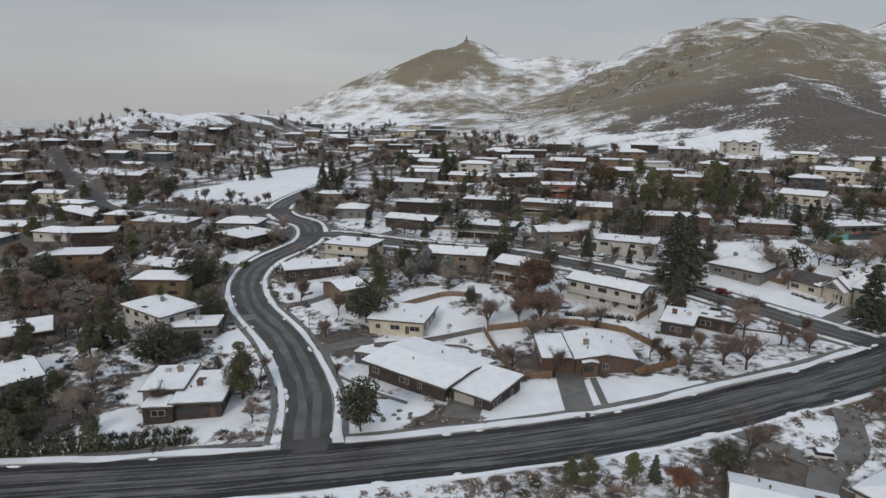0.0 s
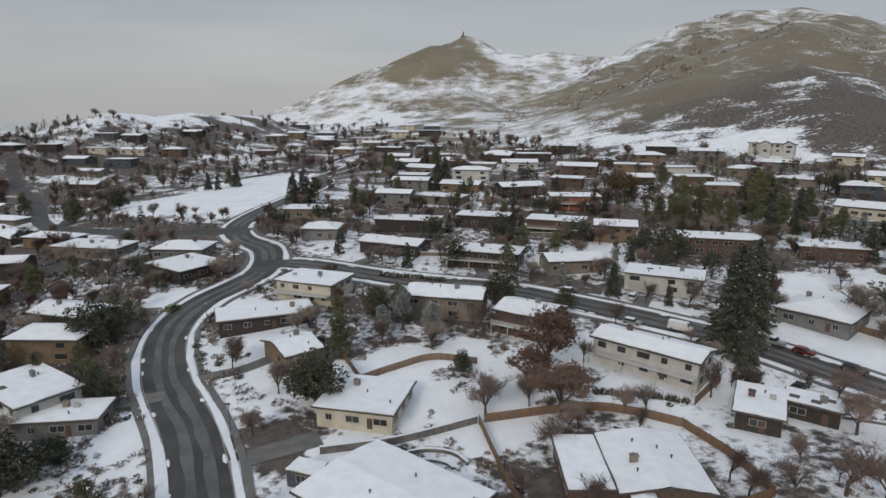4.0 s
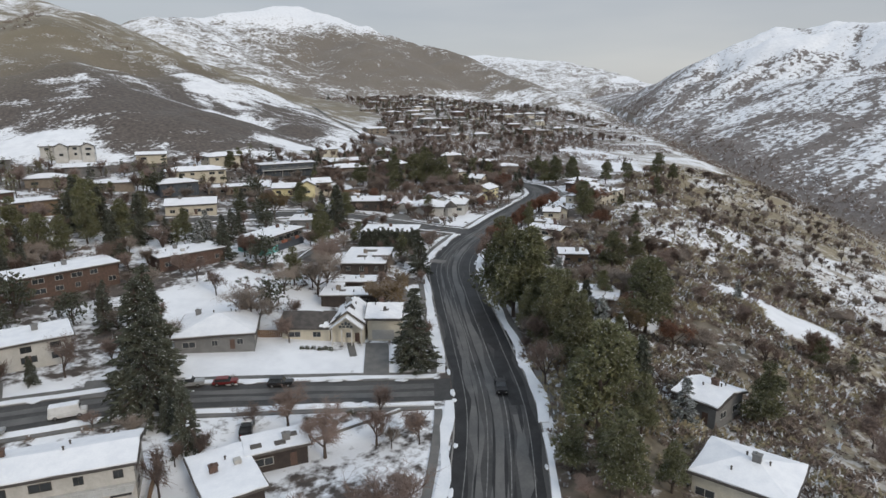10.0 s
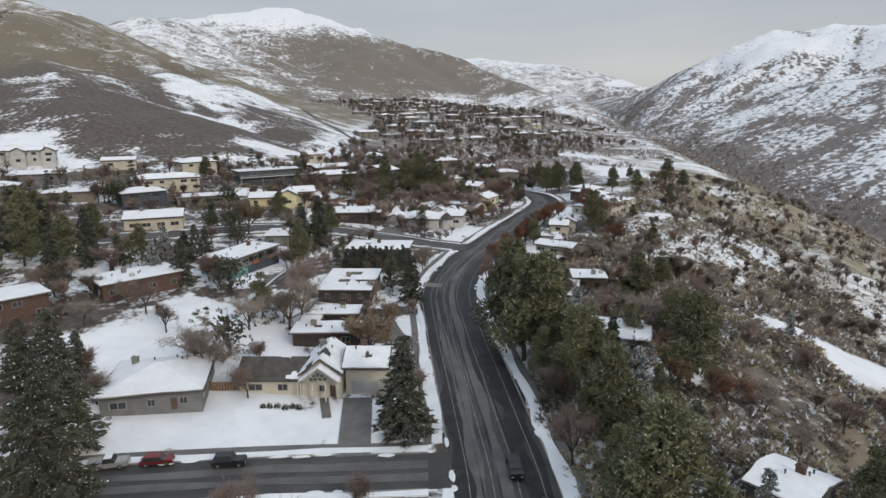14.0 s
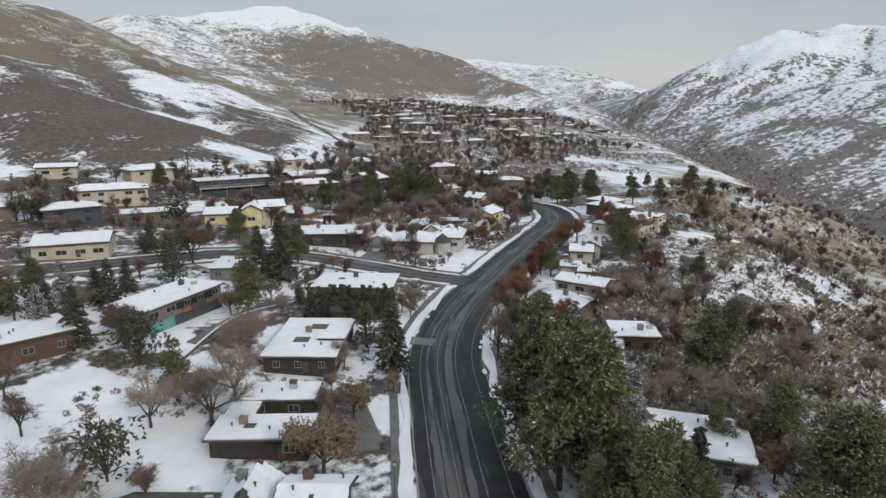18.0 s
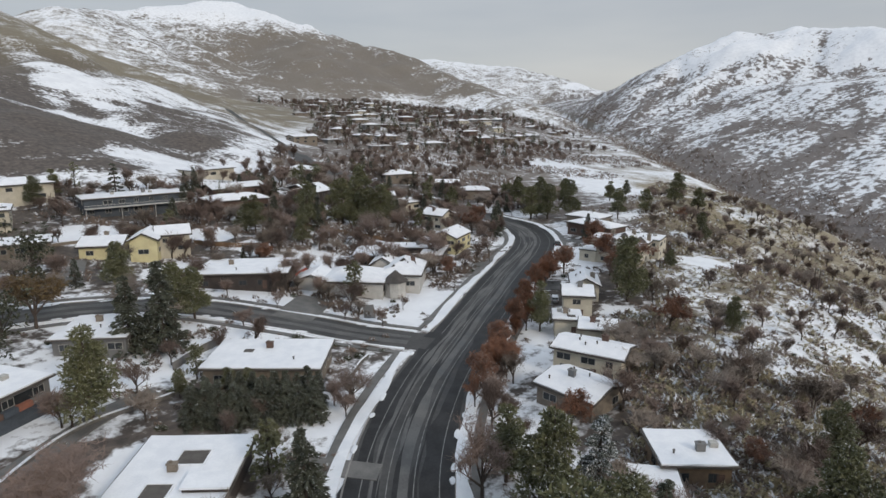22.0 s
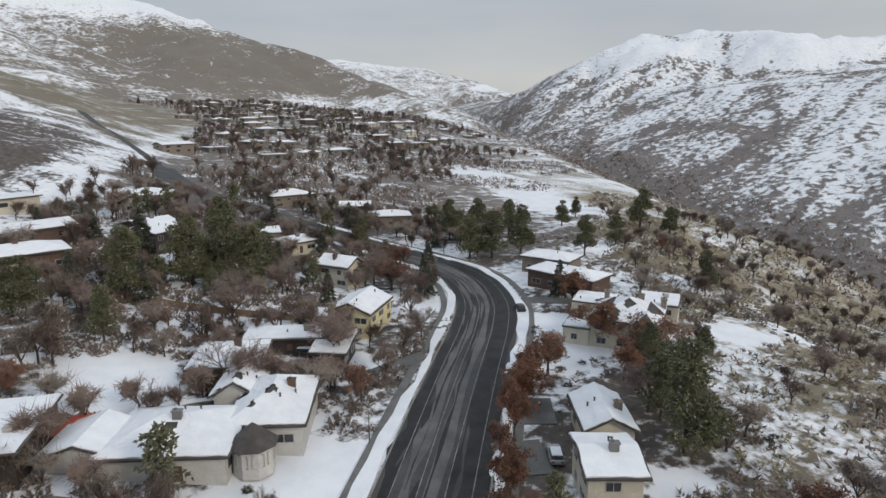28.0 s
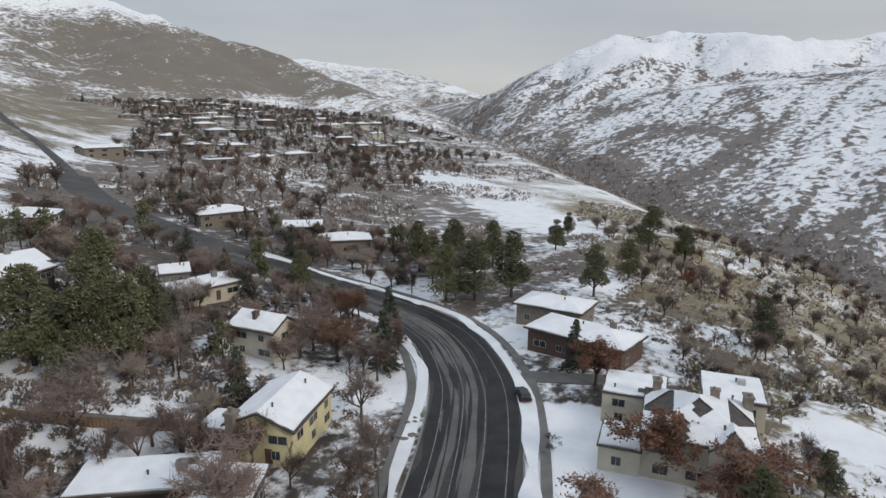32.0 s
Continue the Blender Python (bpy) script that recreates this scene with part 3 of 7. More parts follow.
def thing(name, x, y, z, turn=0.0, label="", category="", group="", kind="", data=None, size=1.0):
    ob = new(name, data)
    ob.matrix_basis = pose(x, y, z, 0, 0, turn) @ Matrix.Scale(size, 4)
    return tagged(ob, label, category, group, kind)


def part(name, bm, mats, parent, label="", at=None):
    """One mesh object under a thing or under a part; bm may be a mesh that is shared."""
    data = bm if isinstance(bm, bpy.types.Mesh) else mesh_of(name, bm, mats)
    ob = new(name, data)
    ob.parent = parent
    if at is not None:
        ob.matrix_basis = at
    if label:
        ob["label"] = label
    return ob


def box(bm, x0, y0, z0, x1, y1, z1, mat=0):
    v = [bm.verts.new(c) for c in ((x0, y0, z0), (x1, y0, z0), (x1, y1, z0), (x0, y1, z0), (x0, y0, z1), (x1, y0, z1), (x1, y1, z1), (x0, y1, z1))]
    for q in ((3, 2, 1, 0), (4, 5, 6, 7), (0, 1, 5, 4), (1, 2, 6, 5), (2, 3, 7, 6), (3, 0, 4, 7)):
        bm.faces.new([v[k] for k in q]).material_index = mat
    return v


def H(x, y):
    return float(height(x, y))


def spline(points, step=4.0):
    """Even points along a smooth line through the given ones."""
    p = np.array(points, float)
    p = np.vstack([2 * p[0] - p[1], p, 2 * p[-1] - p[-2]])
    out = []
    for a, b, c, d in zip(p, p[1:], p[2:], p[3:]):
        for k in range(20):
            u = k / 20
            out.append(0.5 * (2 * b + (c - a) * u + (2 * a - 5 * b + 4 * c - d) * u * u + (3 * b - a - 3 * c + d) * u**3))
    out = np.array(out + [p[-2]])
    s = np.r_[0, np.cumsum(np.linalg.norm(np.diff(out, axis=0), axis=1))]
    u = np.linspace(0, s[-1], max(2, int(s[-1] / step)))
    return np.stack([np.interp(u, s, out[:, 0]), np.interp(u, s, out[:, 1])], 1)


def normals(line):
    t = np.gradient(line, axis=0)
    t /= np.linalg.norm(t, axis=1)[:, None]
    return np.stack([-t[:, 1], t[:, 0]], 1)


def strip(line, a, b, lift, depth=0.0, cuts=2, keep=None):
    """A band from a to b metres to the left of the line, laid on the land; depth gives it sides."""
    n = normals(line)
    a, b = np.broadcast_to(a, len(line)), np.broadcast_to(b, len(line))
    bm = bmesh.new()
    k = np.linspace(0, 1, cuts + 1)
    off = a[:, None] + (b - a)[:, None] * k
    px, py = line[:, :1] + n[:, :1] * off, line[:, 1:] + n[:, 1:] * off
    pz = height(px, py) + lift
    rows = []
    for i in range(len(line)):
        row = [bm.verts.new((px[i, j], py[i, j], pz[i, j])) for j in range(cuts + 1)]
        if depth:
            row = [bm.verts.new(row[0].co - Vector((0, 0, depth)))] + row + [bm.verts.new(row[-1].co - Vector((0, 0, depth)))]
        rows.append(row)
    for i in range(len(rows) - 1):
        if keep is not None and not keep[i]:
            continue
        for k in range(len(rows[0]) - 1):
            f = bm.faces.new((rows[i][k], rows[i][k + 1], rows[i + 1][k + 1], rows[i + 1][k]))
            f.smooth = False
    if depth:
        for r in (rows[0], rows[-1]):
            bm.faces.new(r)
    bmesh.ops.recalc_face_normals(bm, faces=bm.faces)
    for f in bm.faces:
        if abs(f.normal.z) > 0.5 and f.normal.z < 0 and not depth:
            f.normal_flip()
    return bm


# ---- roads ----
MAIN = spline([(-260, 96), (-160, 92), (-75, 89), (-20, 91), (30, 98), (64, 110), (95, 124), (120, 140), (148, 159), (172, 174), (200, 183), (232, 188), (272, 193), (300, 196), (318, 200), (336, 209), (349, 223), (357, 240), (364, 260), (375, 286), (389, 315), (406, 347), (428, 379), (447, 402)], 3.0)
STREET_A = spline([(-22, 92), (-24, 100), (-28, 120), (-39, 145), (-54, 169), (-62, 190), (-61, 210), (-52, 232), (-56, 256), (-70, 272), (-77, 290), (-74, 315), (-66, 345), (-60, 380), (-70, 430), (-60, 500)], 3.0)
STREET_B = spline([(-52, 240), (-40, 239), (-10, 223), (18, 213), (40, 200), (58, 188), (71, 178), (88, 157), (101, 136)], 3.0)
STREET_C = spline([(218, 190), (214, 205), (211, 222), (204, 244), (190, 258), (170, 268), (140, 285)], 3.0)
STREET_E = spline([(-320, 520), (-285, 468), (-225, 395), (-180, 330), (-150, 300), (-110, 285), (-74, 283)], 4.0)
STREET_F = spline([(-160, 312), (-172, 350), (-165, 400), (-140, 440), (-100, 490), (-60, 560)], 4.0)
STREET_G = spline([(120, 470), (95, 430), (70, 405), (40, 385)], 4.0)
STREET_H = spline([(447, 402), (470, 434), (497, 476), (522, 520), (556, 572)], 4.0)
ROADS = [(STREET_H, 3.0), (MAIN, 7.2), (STREET_A, 4.6), (STREET_B, 4.4), (STREET_C, 4.4), (STREET_E, 4.0), (STREET_F, 4.0), (STREET_G, 3.5)]
road = tagged(new("road", mesh_of("road", strip(MAIN, -7.0, 7.0, 0.10, 0.5, 6), ASPHALT)), "grey asphalt road with darker wet edges and worn lanes", "road", kind="structure")
for nm, ln, hw, lift in (("street_winding", STREET_A, 4.5, 0.07), ("street_cross", STREET_B, 4.3, 0.075), ("street_side", STREET_C, 4.3, 0.08), ("street_lower", STREET_E, 3.8, 0.06), ("street_park", STREET_F, 3.8, 0.065), ("street_upper", STREET_G, 3.5, 0.06), ("street_hill", STREET_H, 2.8, 0.06)):
    tagged(new(nm, mesh_of(nm, strip(ln, -hw, hw, lift, 0.5, 4), ASPHALT)), "narrow dark asphalt residential street between snowy verges", "road", kind="structure")


# ---- houses ----


def slab_roof(kind, w, d, over, pitch, thick, lift=0.0):
    """A roof slab over a w by d plan, its eaves at height 0 (lift raises it)."""
    bm = bmesh.new()
    x, y = w / 2 + over, d / 2 + over
    if kind == "flat":
        box(bm, -x, -y, lift, x, y, lift + thick)
        return bm
    if kind == "shed":
        v = box(bm, -x, -y, lift, x, y, lift + thick)
        for k in (2, 3, 6, 7):
            v[k].co.z += 2 * y * pitch
        return bm
    if kind in ("gable", "gable_x"):
        if kind == "gable":  # ridge along x
            ring = [(-y, 0), (0, y * pitch), (y, 0), (y, thick), (0, y * pitch + thick), (-y, thick)]
            pts = lambda s: [bm.verts.new((s * x, a, lift + b)) for a, b in ring]  # noqa: E731
        else:  # ridge along y
            ring = [(-x, 0), (0, x * pitch), (x, 0), (x, thick), (0, x * pitch + thick), (-x, thick)]
            pts = lambda s: [bm.verts.new((a, -s * y, lift + b)) for a, b in ring]  # noqa: E731
        p, q = pts(-1), pts(1)
        for k in range(6):
            bm.faces.new((p[k], q[k], q[(k + 1) % 6], p[(k + 1) % 6]))
        for r in (p, q):
            bm.faces.new((r[0], r[1], r[4], r[5]))
            bm.faces.new((r[1], r[2], r[3], r[4]))
    else:  # hip
        if x >= y:
            r, h = x - y, y * pitch
            top = [(-r, 0), (r, 0)]
        else:
            r, h = y - x, x * pitch
            top = [(0, -r), (0, r)]
        lo = [bm.verts.new((a * x, b * y, lift)) for a, b in ((-1, -1), (1, -1), (1, 1), (-1, 1))]
        up = [bm.verts.new((a * x, b * y, lift + thick)) for a, b in ((-1, -1), (1, -1), (1, 1), (-1, 1))]
        t = [bm.verts.new((a, b, lift + thick + h)) for a, b in top]
        bm.faces.new(lo[::-1])
        for k in range(4):
            bm.faces.new((lo[k], lo[(k + 1) % 4], up[(k + 1) % 4], up[k]))
        if x >= y:
            bm.faces.new((up[0], up[1], t[1], t[0])), bm.faces.new((up[2], up[3], t[0], t[1]))
            bm.faces.new((up[1], up[2], t[1])), bm.faces.new((up[3], up[0], t[0]))
        else:
            bm.faces.new((up[1], up[2], t[1], t[0])), bm.faces.new((up[3], up[0], t[0], t[1]))
            bm.faces.new((up[0], up[1], t[0])), bm.faces.new((up[2], up[3], t[1]))
    bmesh.ops.recalc_face_normals(bm, faces=bm.faces)
    return bm


def roof_top(kind, w, d, over, pitch, x, y):
    """Height of a roof's top over its eaves at a place of the plan, without its thickness."""
    a, b = w / 2 + over, d / 2 + over
    if kind == "flat":
        return 0.0
    if kind == "shed":
        return (y + b) * pitch
    if kind == "gable":
        return (b - abs(y)) * pitch
    if kind == "gable_x":
        return (a - abs(x)) * pitch
    return min(a - abs(x), b - abs(y), min(a, b)) * pitch


def walls(kind, w, d, h, pitch, over, foot):
    """Solid walls with gable ends, down to foot below the ground."""
    bm = bmesh.new()
    x, y = w / 2, d / 2
    v = box(bm, -x, -y, -foot, x, y, h)
    if kind in ("gable", "gable_x"):
        rise = (over + (y if kind == "gable" else x)) * pitch - 0.05
        ends = ((v[5], v[6]), (v[7], v[4])) if kind == "gable" else ((v[4], v[5]), (v[6], v[7]))
        for a, b in ends:
            apex = bm.verts.new((a.co + b.co) / 2 + Vector((0, 0, rise)))
            bm.faces.new((a, b, apex))
    if kind == "shed":
        v[6].co.z += 2 * y * pitch
        v[7].co.z += 2 * y * pitch
    return bm


def window_mesh(name, frame_mat):
    """A casing one metre square, its front at y = -0.06, with a mullion."""
    bm = bmesh.new()
    for x0, z0, x1, z1 in ((-0.5, 0, -0.46, 1), (0.46, 0, 0.5, 1), (-0.46, 0, 0.46, 0.05), (-0.46, 0.95, 0.46, 1), (-0.018, 0.05, 0.018, 0.95)):
        box(bm, x0, -0.07, z0, x1, 0.02, z1)
    return mesh_of(name, bm, frame_mat)


def pane_mesh():
    bm = bmesh.new()
    box(bm, -0.46, -0.025, 0.05, 0.46, 0.01, 0.95)
    return mesh_of("pane", bm, GLASS)


def garage_mesh():
    bm = bmesh.new()
    for k in range(4):
        box(bm, -0.5, -0.05, k * 0.25 + 0.008, 0.5, 0.01, k * 0.25 + 0.242)
    box(bm, -0.5, -0.02, 0, 0.5, 0.01, 1)
    return mesh_of("garage_door", bm, FRAME)


def door_mesh():
    bm = bmesh.new()
    box(bm, -0.5, -0.03, 0, 0.5, 0.02, 1)
    for z in (0.1, 0.55):
        box(bm, -0.35, -0.05, z, 0.35, -0.03, z + 0.33)
    return mesh_of("door", bm, WALLS["brick"])


def whole_window():
    bm = bmesh.new()
    box(bm, -0.5, -0.05, 0, 0.5, 0.02, 0.05)
    box(bm, -0.5, -0.03, 0.05, 0.5, 0.01, 1, 1)
    return mesh_of("window", bm, [FRAME, GLASS])


WINDOW_FAR = whole_window()
WINDOW_LIGHT, WINDOW_DARK, PANE, GARAGE, DOOR = window_mesh("window", FRAME), window_mesh("window", DARKFRAME), pane_mesh(), garage_mesh(), door_mesh()
STACK = {}
for key in ("beige", "brick", "grey"):
    cb = bmesh.new()
    box(cb, -0.55, -0.35, -1.5, 0.55, 0.35, 1.1)
    box(cb, -0.65, -0.45, 1.1, 0.65, 0.45, 1.25)
    box(cb, -0.3, -0.15, 1.25, -0.02, 0.15, 1.5)
    STACK[key] = mesh_of("chimney", cb, WALLS[key])
vb = bmesh.new()
bmesh.ops.create_cone(vb, cap_ends=True, segments=8, radius1=0.12, radius2=0.12, depth=0.7, matrix=Matrix.Translation((0, 0, 0.2)))
bmesh.ops.create_cone(vb, cap_ends=True, segments=8, radius1=0.2, radius2=0.1, depth=0.15, matrix=Matrix.Translation((0, 0, 0.6)))
VENT = mesh_of("vent", vb, FASCIA)
sb = bmesh.new()
box(sb, -0.8, -0.6, -0.1, 0.8, 0.6, 0.22)
SKYLIGHT = mesh_of("skylight", sb, FASCIA)
cb = bmesh.new()
box(cb, -0.5, -0.45, 0, 0.5, 0.45, 0.75)
box(cb, -0.4, -0.47, 0.1, 0.4, -0.45, 0.65)
COOLER = mesh_of("roof_cooler", cb, FRAME)
PLAN = []  # every house's x, y and radius, to keep trees off
WALL_WORDS = {"white": "white-sided", "cream": "cream stucco", "yellow": "pale yellow", "beige": "beige brick", "brown": "dark brown timber", "brick": "red-brown brick", "orange": "orange-red brick", "grey": "grey-sided", "slate": "slate-blue", "teal": "grey and teal", "tan": "tan timber"}
ROOF_WORDS = {"flat": "flat", "gable": "low gabled", "gable_x": "gabled", "hip": "hipped", "shed": "mono-pitch"}


def house(x, y, turn, w, d, h, roof="flat", wall="brown", base=None, label="", **more):
    """A house: its plan w by d about (x, y), eaves h over the ground, its front towards its own -y."""
    c, s = math.cos(radians(turn)), math.sin(radians(turn))
    cx = np.array([x + a * w / 2 * c - b * d / 2 * s for a in (-1, 1, 0) for b in (-1, 1, 0)])
    cy = np.array([y + a * w / 2 * s + b * d / 2 * c for a in (-1, 1, 0) for b in (-1, 1, 0)])
    g = height(cx, cy)
    z = float(g.mean()) if base is None else base
    storeys = "two-storey " if h >= 4.4 else "single-storey "
    words = label or f"{storeys}{WALL_WORDS[wall]} house with a snow-covered {ROOF_WORDS[roof]} roof"
    top = thing("house", x, y, z, turn, words, "house", "houses of the hillside")
    wing(top, x, y, turn, w, d, h, roof, wall, **more)
    return top


def wing(top, x, y, turn, w, d, h, roof="flat", wall="brown", pitch=None, over=0.7, near=True, chimney=True, garage=None, deck=False, seed=None, bare=0.0, door=True, extras=True, lift=0.0):
    """One volume of a house, with its walls, roof, snow, windows and fittings."""
    rng = random.Random(seed if seed is not None else int(x * 7 + y * 13))
    c, s = math.cos(radians(turn)), math.sin(radians(turn))
    cx = np.array([x + a * w / 2 * c - b * d / 2 * s for a in (-1, 1, 0) for b in (-1, 1, 0)])
    cy = np.array([y + a * w / 2 * s + b * d / 2 * c for a in (-1, 1, 0) for b in (-1, 1, 0)])
    z = top.matrix_basis.translation.z + lift
    foot = max(z - float(height(cx, cy).min()), 0) + 0.6
    M = top.matrix_basis.inverted() @ pose(x, y, z, 0, 0, turn)
    pitch = {"flat": 0.0, "gable": 0.24, "gable_x": 0.5, "hip": 0.28, "shed": 0.12}[roof] if pitch is None else pitch
    PLAN.append((x, y, 0.5 * math.hypot(w, d), w, d, turn))
    mat = WALLS[wall]
    if wall == "teal":
        part("wall", walls(roof, w, d, h, pitch, over, foot), WALLS["grey"], top, "light grey siding", M)
        tb = bmesh.new()
        box(tb, -w / 2 - 0.03, -d / 2 - 0.03, -0.4, -w / 2 + 5.5, d / 2 + 0.03, 1.7)
        part("lower_wall", tb, mat, top, "teal painted lower wall", M)
    else:
        part("wall", walls(roof, w, d, h, pitch, over, foot), mat, top, "", M)
    part("roof", slab_roof(roof, w, d, over, pitch, 0.28, h), SHINGLE if roof != "flat" else FASCIA, top, "dark roof edge", M)
    sn = slab_roof(roof, w, d, over - 0.22, pitch, 0.16, h + 0.27 + 0.22 * pitch)
    if near:
        # the snow's edge is uneven
        bmesh.ops.subdivide_edges(sn, edges=[e for e in sn.edges if e.calc_length() > 2], cuts=12 if bare else 4, use_grid_fill=True)
        for v in sn.verts:
            v.co += Vector((rng.uniform(-0.08, 0.08), rng.uniform(-0.08, 0.08), rng.uniform(0.0, 0.05) if v.co.z > h + 0.35 else 0))
        if bare:
            gone = [f for f in sn.faces if vnoise(f.calc_center_median().x / 2.2 + 7, f.calc_center_median().y / 2.2, 3) > 1 - 2 * bare]
            bmesh.ops.delete(sn, geom=gone, context="FACES")
    part("roof_snow", sn, ROOF_SNOW, top, "white snow on the roof", M)
    frame = WINDOW_DARK if (wall in ("white", "teal") and rng.random() < 0.4) else WINDOW_LIGHT
    if wall in ("brown", "brick", "tan"):
        frame = WINDOW_LIGHT if rng.random() < 0.7 else WINDOW_DARK
    rows = [(0.95, 1.25)] if h < 4.4 else [(0.7, 1.25), (h - 1.75, 1.2)]
    sides = ((0, w, d / 2, 0), (90, d, w / 2, 0), (180, w, d / 2, 0), (-90, d, w / 2, 0))
    for side, (ang, length, off, _) in enumerate(sides):
        count = max(1, int(length / (3.9 if near else 5.5)))
        for zz, hh in rows:
            for k in range(count):
                if rng.random() < ((0.16 if side != 2 else 0.6) if near else (0.2 if side == 0 else 0.8)):
                    continue
                u = (k + 0.5) / count * length - length / 2 + rng.uniform(-0.3, 0.3)
                if garage is not None and side == garage and zz < 1.5 and u < -length / 2 + 6.4:
                    continue
                ww = rng.choice((1.2, 1.8, 2.6)) if length / count > 2.9 else 1.1
                m = M @ pose(0, 0, 0, 0, 0, ang) @ pose(u, -off - 0.005, zz) @ Matrix.Diagonal((ww, 1, hh, 1))
                win = part("window", frame if near else WINDOW_FAR, None, top, at=m)
                if near:
                    part("pane", PANE, None, win, "dark glass")
    if garage is not None:
        ang, length, off, _ = sides[garage]
        part("garage_door", GARAGE, None, top, "pale panelled garage door", M @ pose(0, 0, 0, 0, 0, ang) @ pose(-length / 2 + 3.4, -off - 0.01, 0.05) @ Matrix.Diagonal((4.8, 1, 2.2, 1)))
    if near and door:
        part("door", DOOR, None, top, "panelled front door", M @ pose(rng.uniform(-0.1, 0.2) * w + 1.2, -d / 2 - 0.02, 0.05) @ Matrix.Diagonal((1.0, 1, 2.05, 1)))
    if near and extras:
        if chimney:
            px, py = rng.uniform(-0.3, 0.3) * w, rng.uniform(-0.15, 0.25) * d
            part("chimney", STACK[rng.choice(("beige", "brick", "grey"))], None, top, "masonry chimney", M @ pose(px, py, h + 0.3 + roof_top(roof, w, d, over, pitch, px, py)))
        for k in range(rng.randint(2, 4)):
            px, py = rng.uniform(-0.4, 0.4) * w, rng.uniform(-0.35, 0.35) * d
            at = M @ pose(px, py, h + 0.35 + roof_top(roof, w, d, over, pitch, px, py))
            kind = rng.random()
            if roof == "flat" and kind < 0.25:
                part("roof_cooler", COOLER, None, top, "pale metal roof cooler", at)
            elif roof == "flat" and kind < 0.45:
                part("skylight", SKYLIGHT, None, top, "dark skylight", at)
            else:
                part("vent", VENT, None, top, "dark roof vent", at)
    if deck:
        db = bmesh.new()
        box(db, -w / 2, -d / 2 - 2.4, h * 0.5 - 0.15, w / 2, -d / 2 - 0.01, h * 0.5)
        part("balcony", db, WALLS["white"], top, "pale balcony deck", M)
        rb = bmesh.new()
        box(rb, -w / 2, -d / 2 - 2.4, h * 0.5 + 0.9, w / 2, -d / 2 - 2.32, h * 0.5 + 0.98)
        for k in range(int(w / 0.9) + 1):
            bx = -w / 2 + k * w / int(w / 0.9)
            box(rb, bx - 0.03, -d / 2 - 2.39, h * 0.5, bx + 0.03, -d / 2 - 2.33, h * 0.5 + 0.9)
        part("railing", rb, WALLS["white"], top, "pale balcony railing", M)
        for k in range(4):
            pb = bmesh.new()
            bx = -w / 2 + 0.15 + k * (w - 0.3) / 3
            box(pb, bx - 0.08, -d / 2 - 2.35, -foot, bx + 0.08, -d / 2 - 2.2, h * 0.5 - 0.15)
            part("post", pb, WALLS["white"], top, "", M)
    return top


# the houses that the camera passes, roughly from the west to the east
house(-10.2, 154.4, -13, 14.1, 13.1, 3.2, roof="flat", wall="cream")
house(-28.8, 175.6, 38, 8.1, 11.5, 3.2, roof="gable", wall="tan")
house(-40.2, 195.5, 21, 22.2, 9.8, 3.0, roof="flat", wall="brown")
house(-31.0, 212.4, -20, 16.5, 12.0, 5.0, roof="flat", wall="cream", deck=True)
house(5.1, 198.4, -13, 18.8, 10.5, 5.0, roof="gable", wall="beige")
house(24.4, 186.7, -33, 12.9, 10.2, 5.0, roof="gable", wall="brick", deck=True)
house(46.6, 167.4, -41, 21.8, 8.2, 5.2, roof="gable", wall="white", deck=True)
house(59.7, 148.7, -28, 7.1, 12.0, 3.0, roof="flat", wall="brown")
house(69.0, 148.4, -37, 8.5, 5.0, 3.0, roof="flat", wall="brown")
house(-11.9, 250.2, -23, 21.0, 9.9, 3.2, roof="gable", wall="brown")
house(17.3, 234.3, -17, 21.5, 10.4, 4.5, roof="flat", wall="brown", deck=True)
house(42.2, 227.7, 8, 16.4, 10.2, 3.2, roof="gable", wall="beige")
house(64.1, 210.9, -25, 19.4, 10.0, 4.5, roof="flat", wall="white", garage=0)
house(-8.7, 277.4, -12, 23.3, 10.0, 4.0, roof="flat", wall="brown")
house(19.6, 279.2, -15, 18.8, 10.0, 4.0, roof="flat", wall="brown")
house(44.5, 265.8, -19, 19.3, 10.0, 5.0, roof="flat", wall="brick", deck=True)
house(62.8, 256.9, -13, 13.5, 10.0, 5.0, roof="gable", wall="tan")
house(91.5, 241.5, -14, 23.6, 10.0, 5.0, roof="flat", wall="brick")
house(58.3, 303.5, -3, 19.6, 11.0, 5.0, roof="flat", wall="orange", deck=True)
house(39.2, 332.8, 15, 20.1, 11.0, 4.0, roof="gable", wall="brown")
house(-39.9, 271.9, -3, 12.9, 11.0, 3.5, roof="hip", wall="grey")
house(-51.8, 302.7, -3, 17.0, 11.0, 3.5, roof="flat", wall="beige")
house(-75.2, 234.3, -34, 17.1, 15.5, 3.2, roof="flat", wall="brown")
house(-83.3, 253.6, -3, 16.6, 12.0, 3.0, roof="hip", wall="grey")
house(-117.5, 260.8, -10, 24.6, 12.0, 3.2, roof="flat", wall="beige")
house(-74.6, 157.3, -35, 17.7, 11.1, 5.0, roof="flat", wall="white")
house(-66.3, 151.0, 7, 17.5, 7.4, 3.0, roof="flat", wall="grey")
house(-88.8, 197.8, -17, 17.8, 10.0, 3.2, roof="gable", wall="brown")
house(-171.2, 293.6, -36, 36.0, 10.0, 3.2, roof="hip", wall="brown")
house(-106.1, 150.1, 32, 10.6, 12.0, 3.2, roof="flat", wall="brown")
house(-93.3, 125.6, 47, 7.7, 14.0, 3.5, roof="gable", wall="grey")
house(94.8, 189.5, -49, 15.5, 14.5, 3.0, roof="hip", wall="grey")
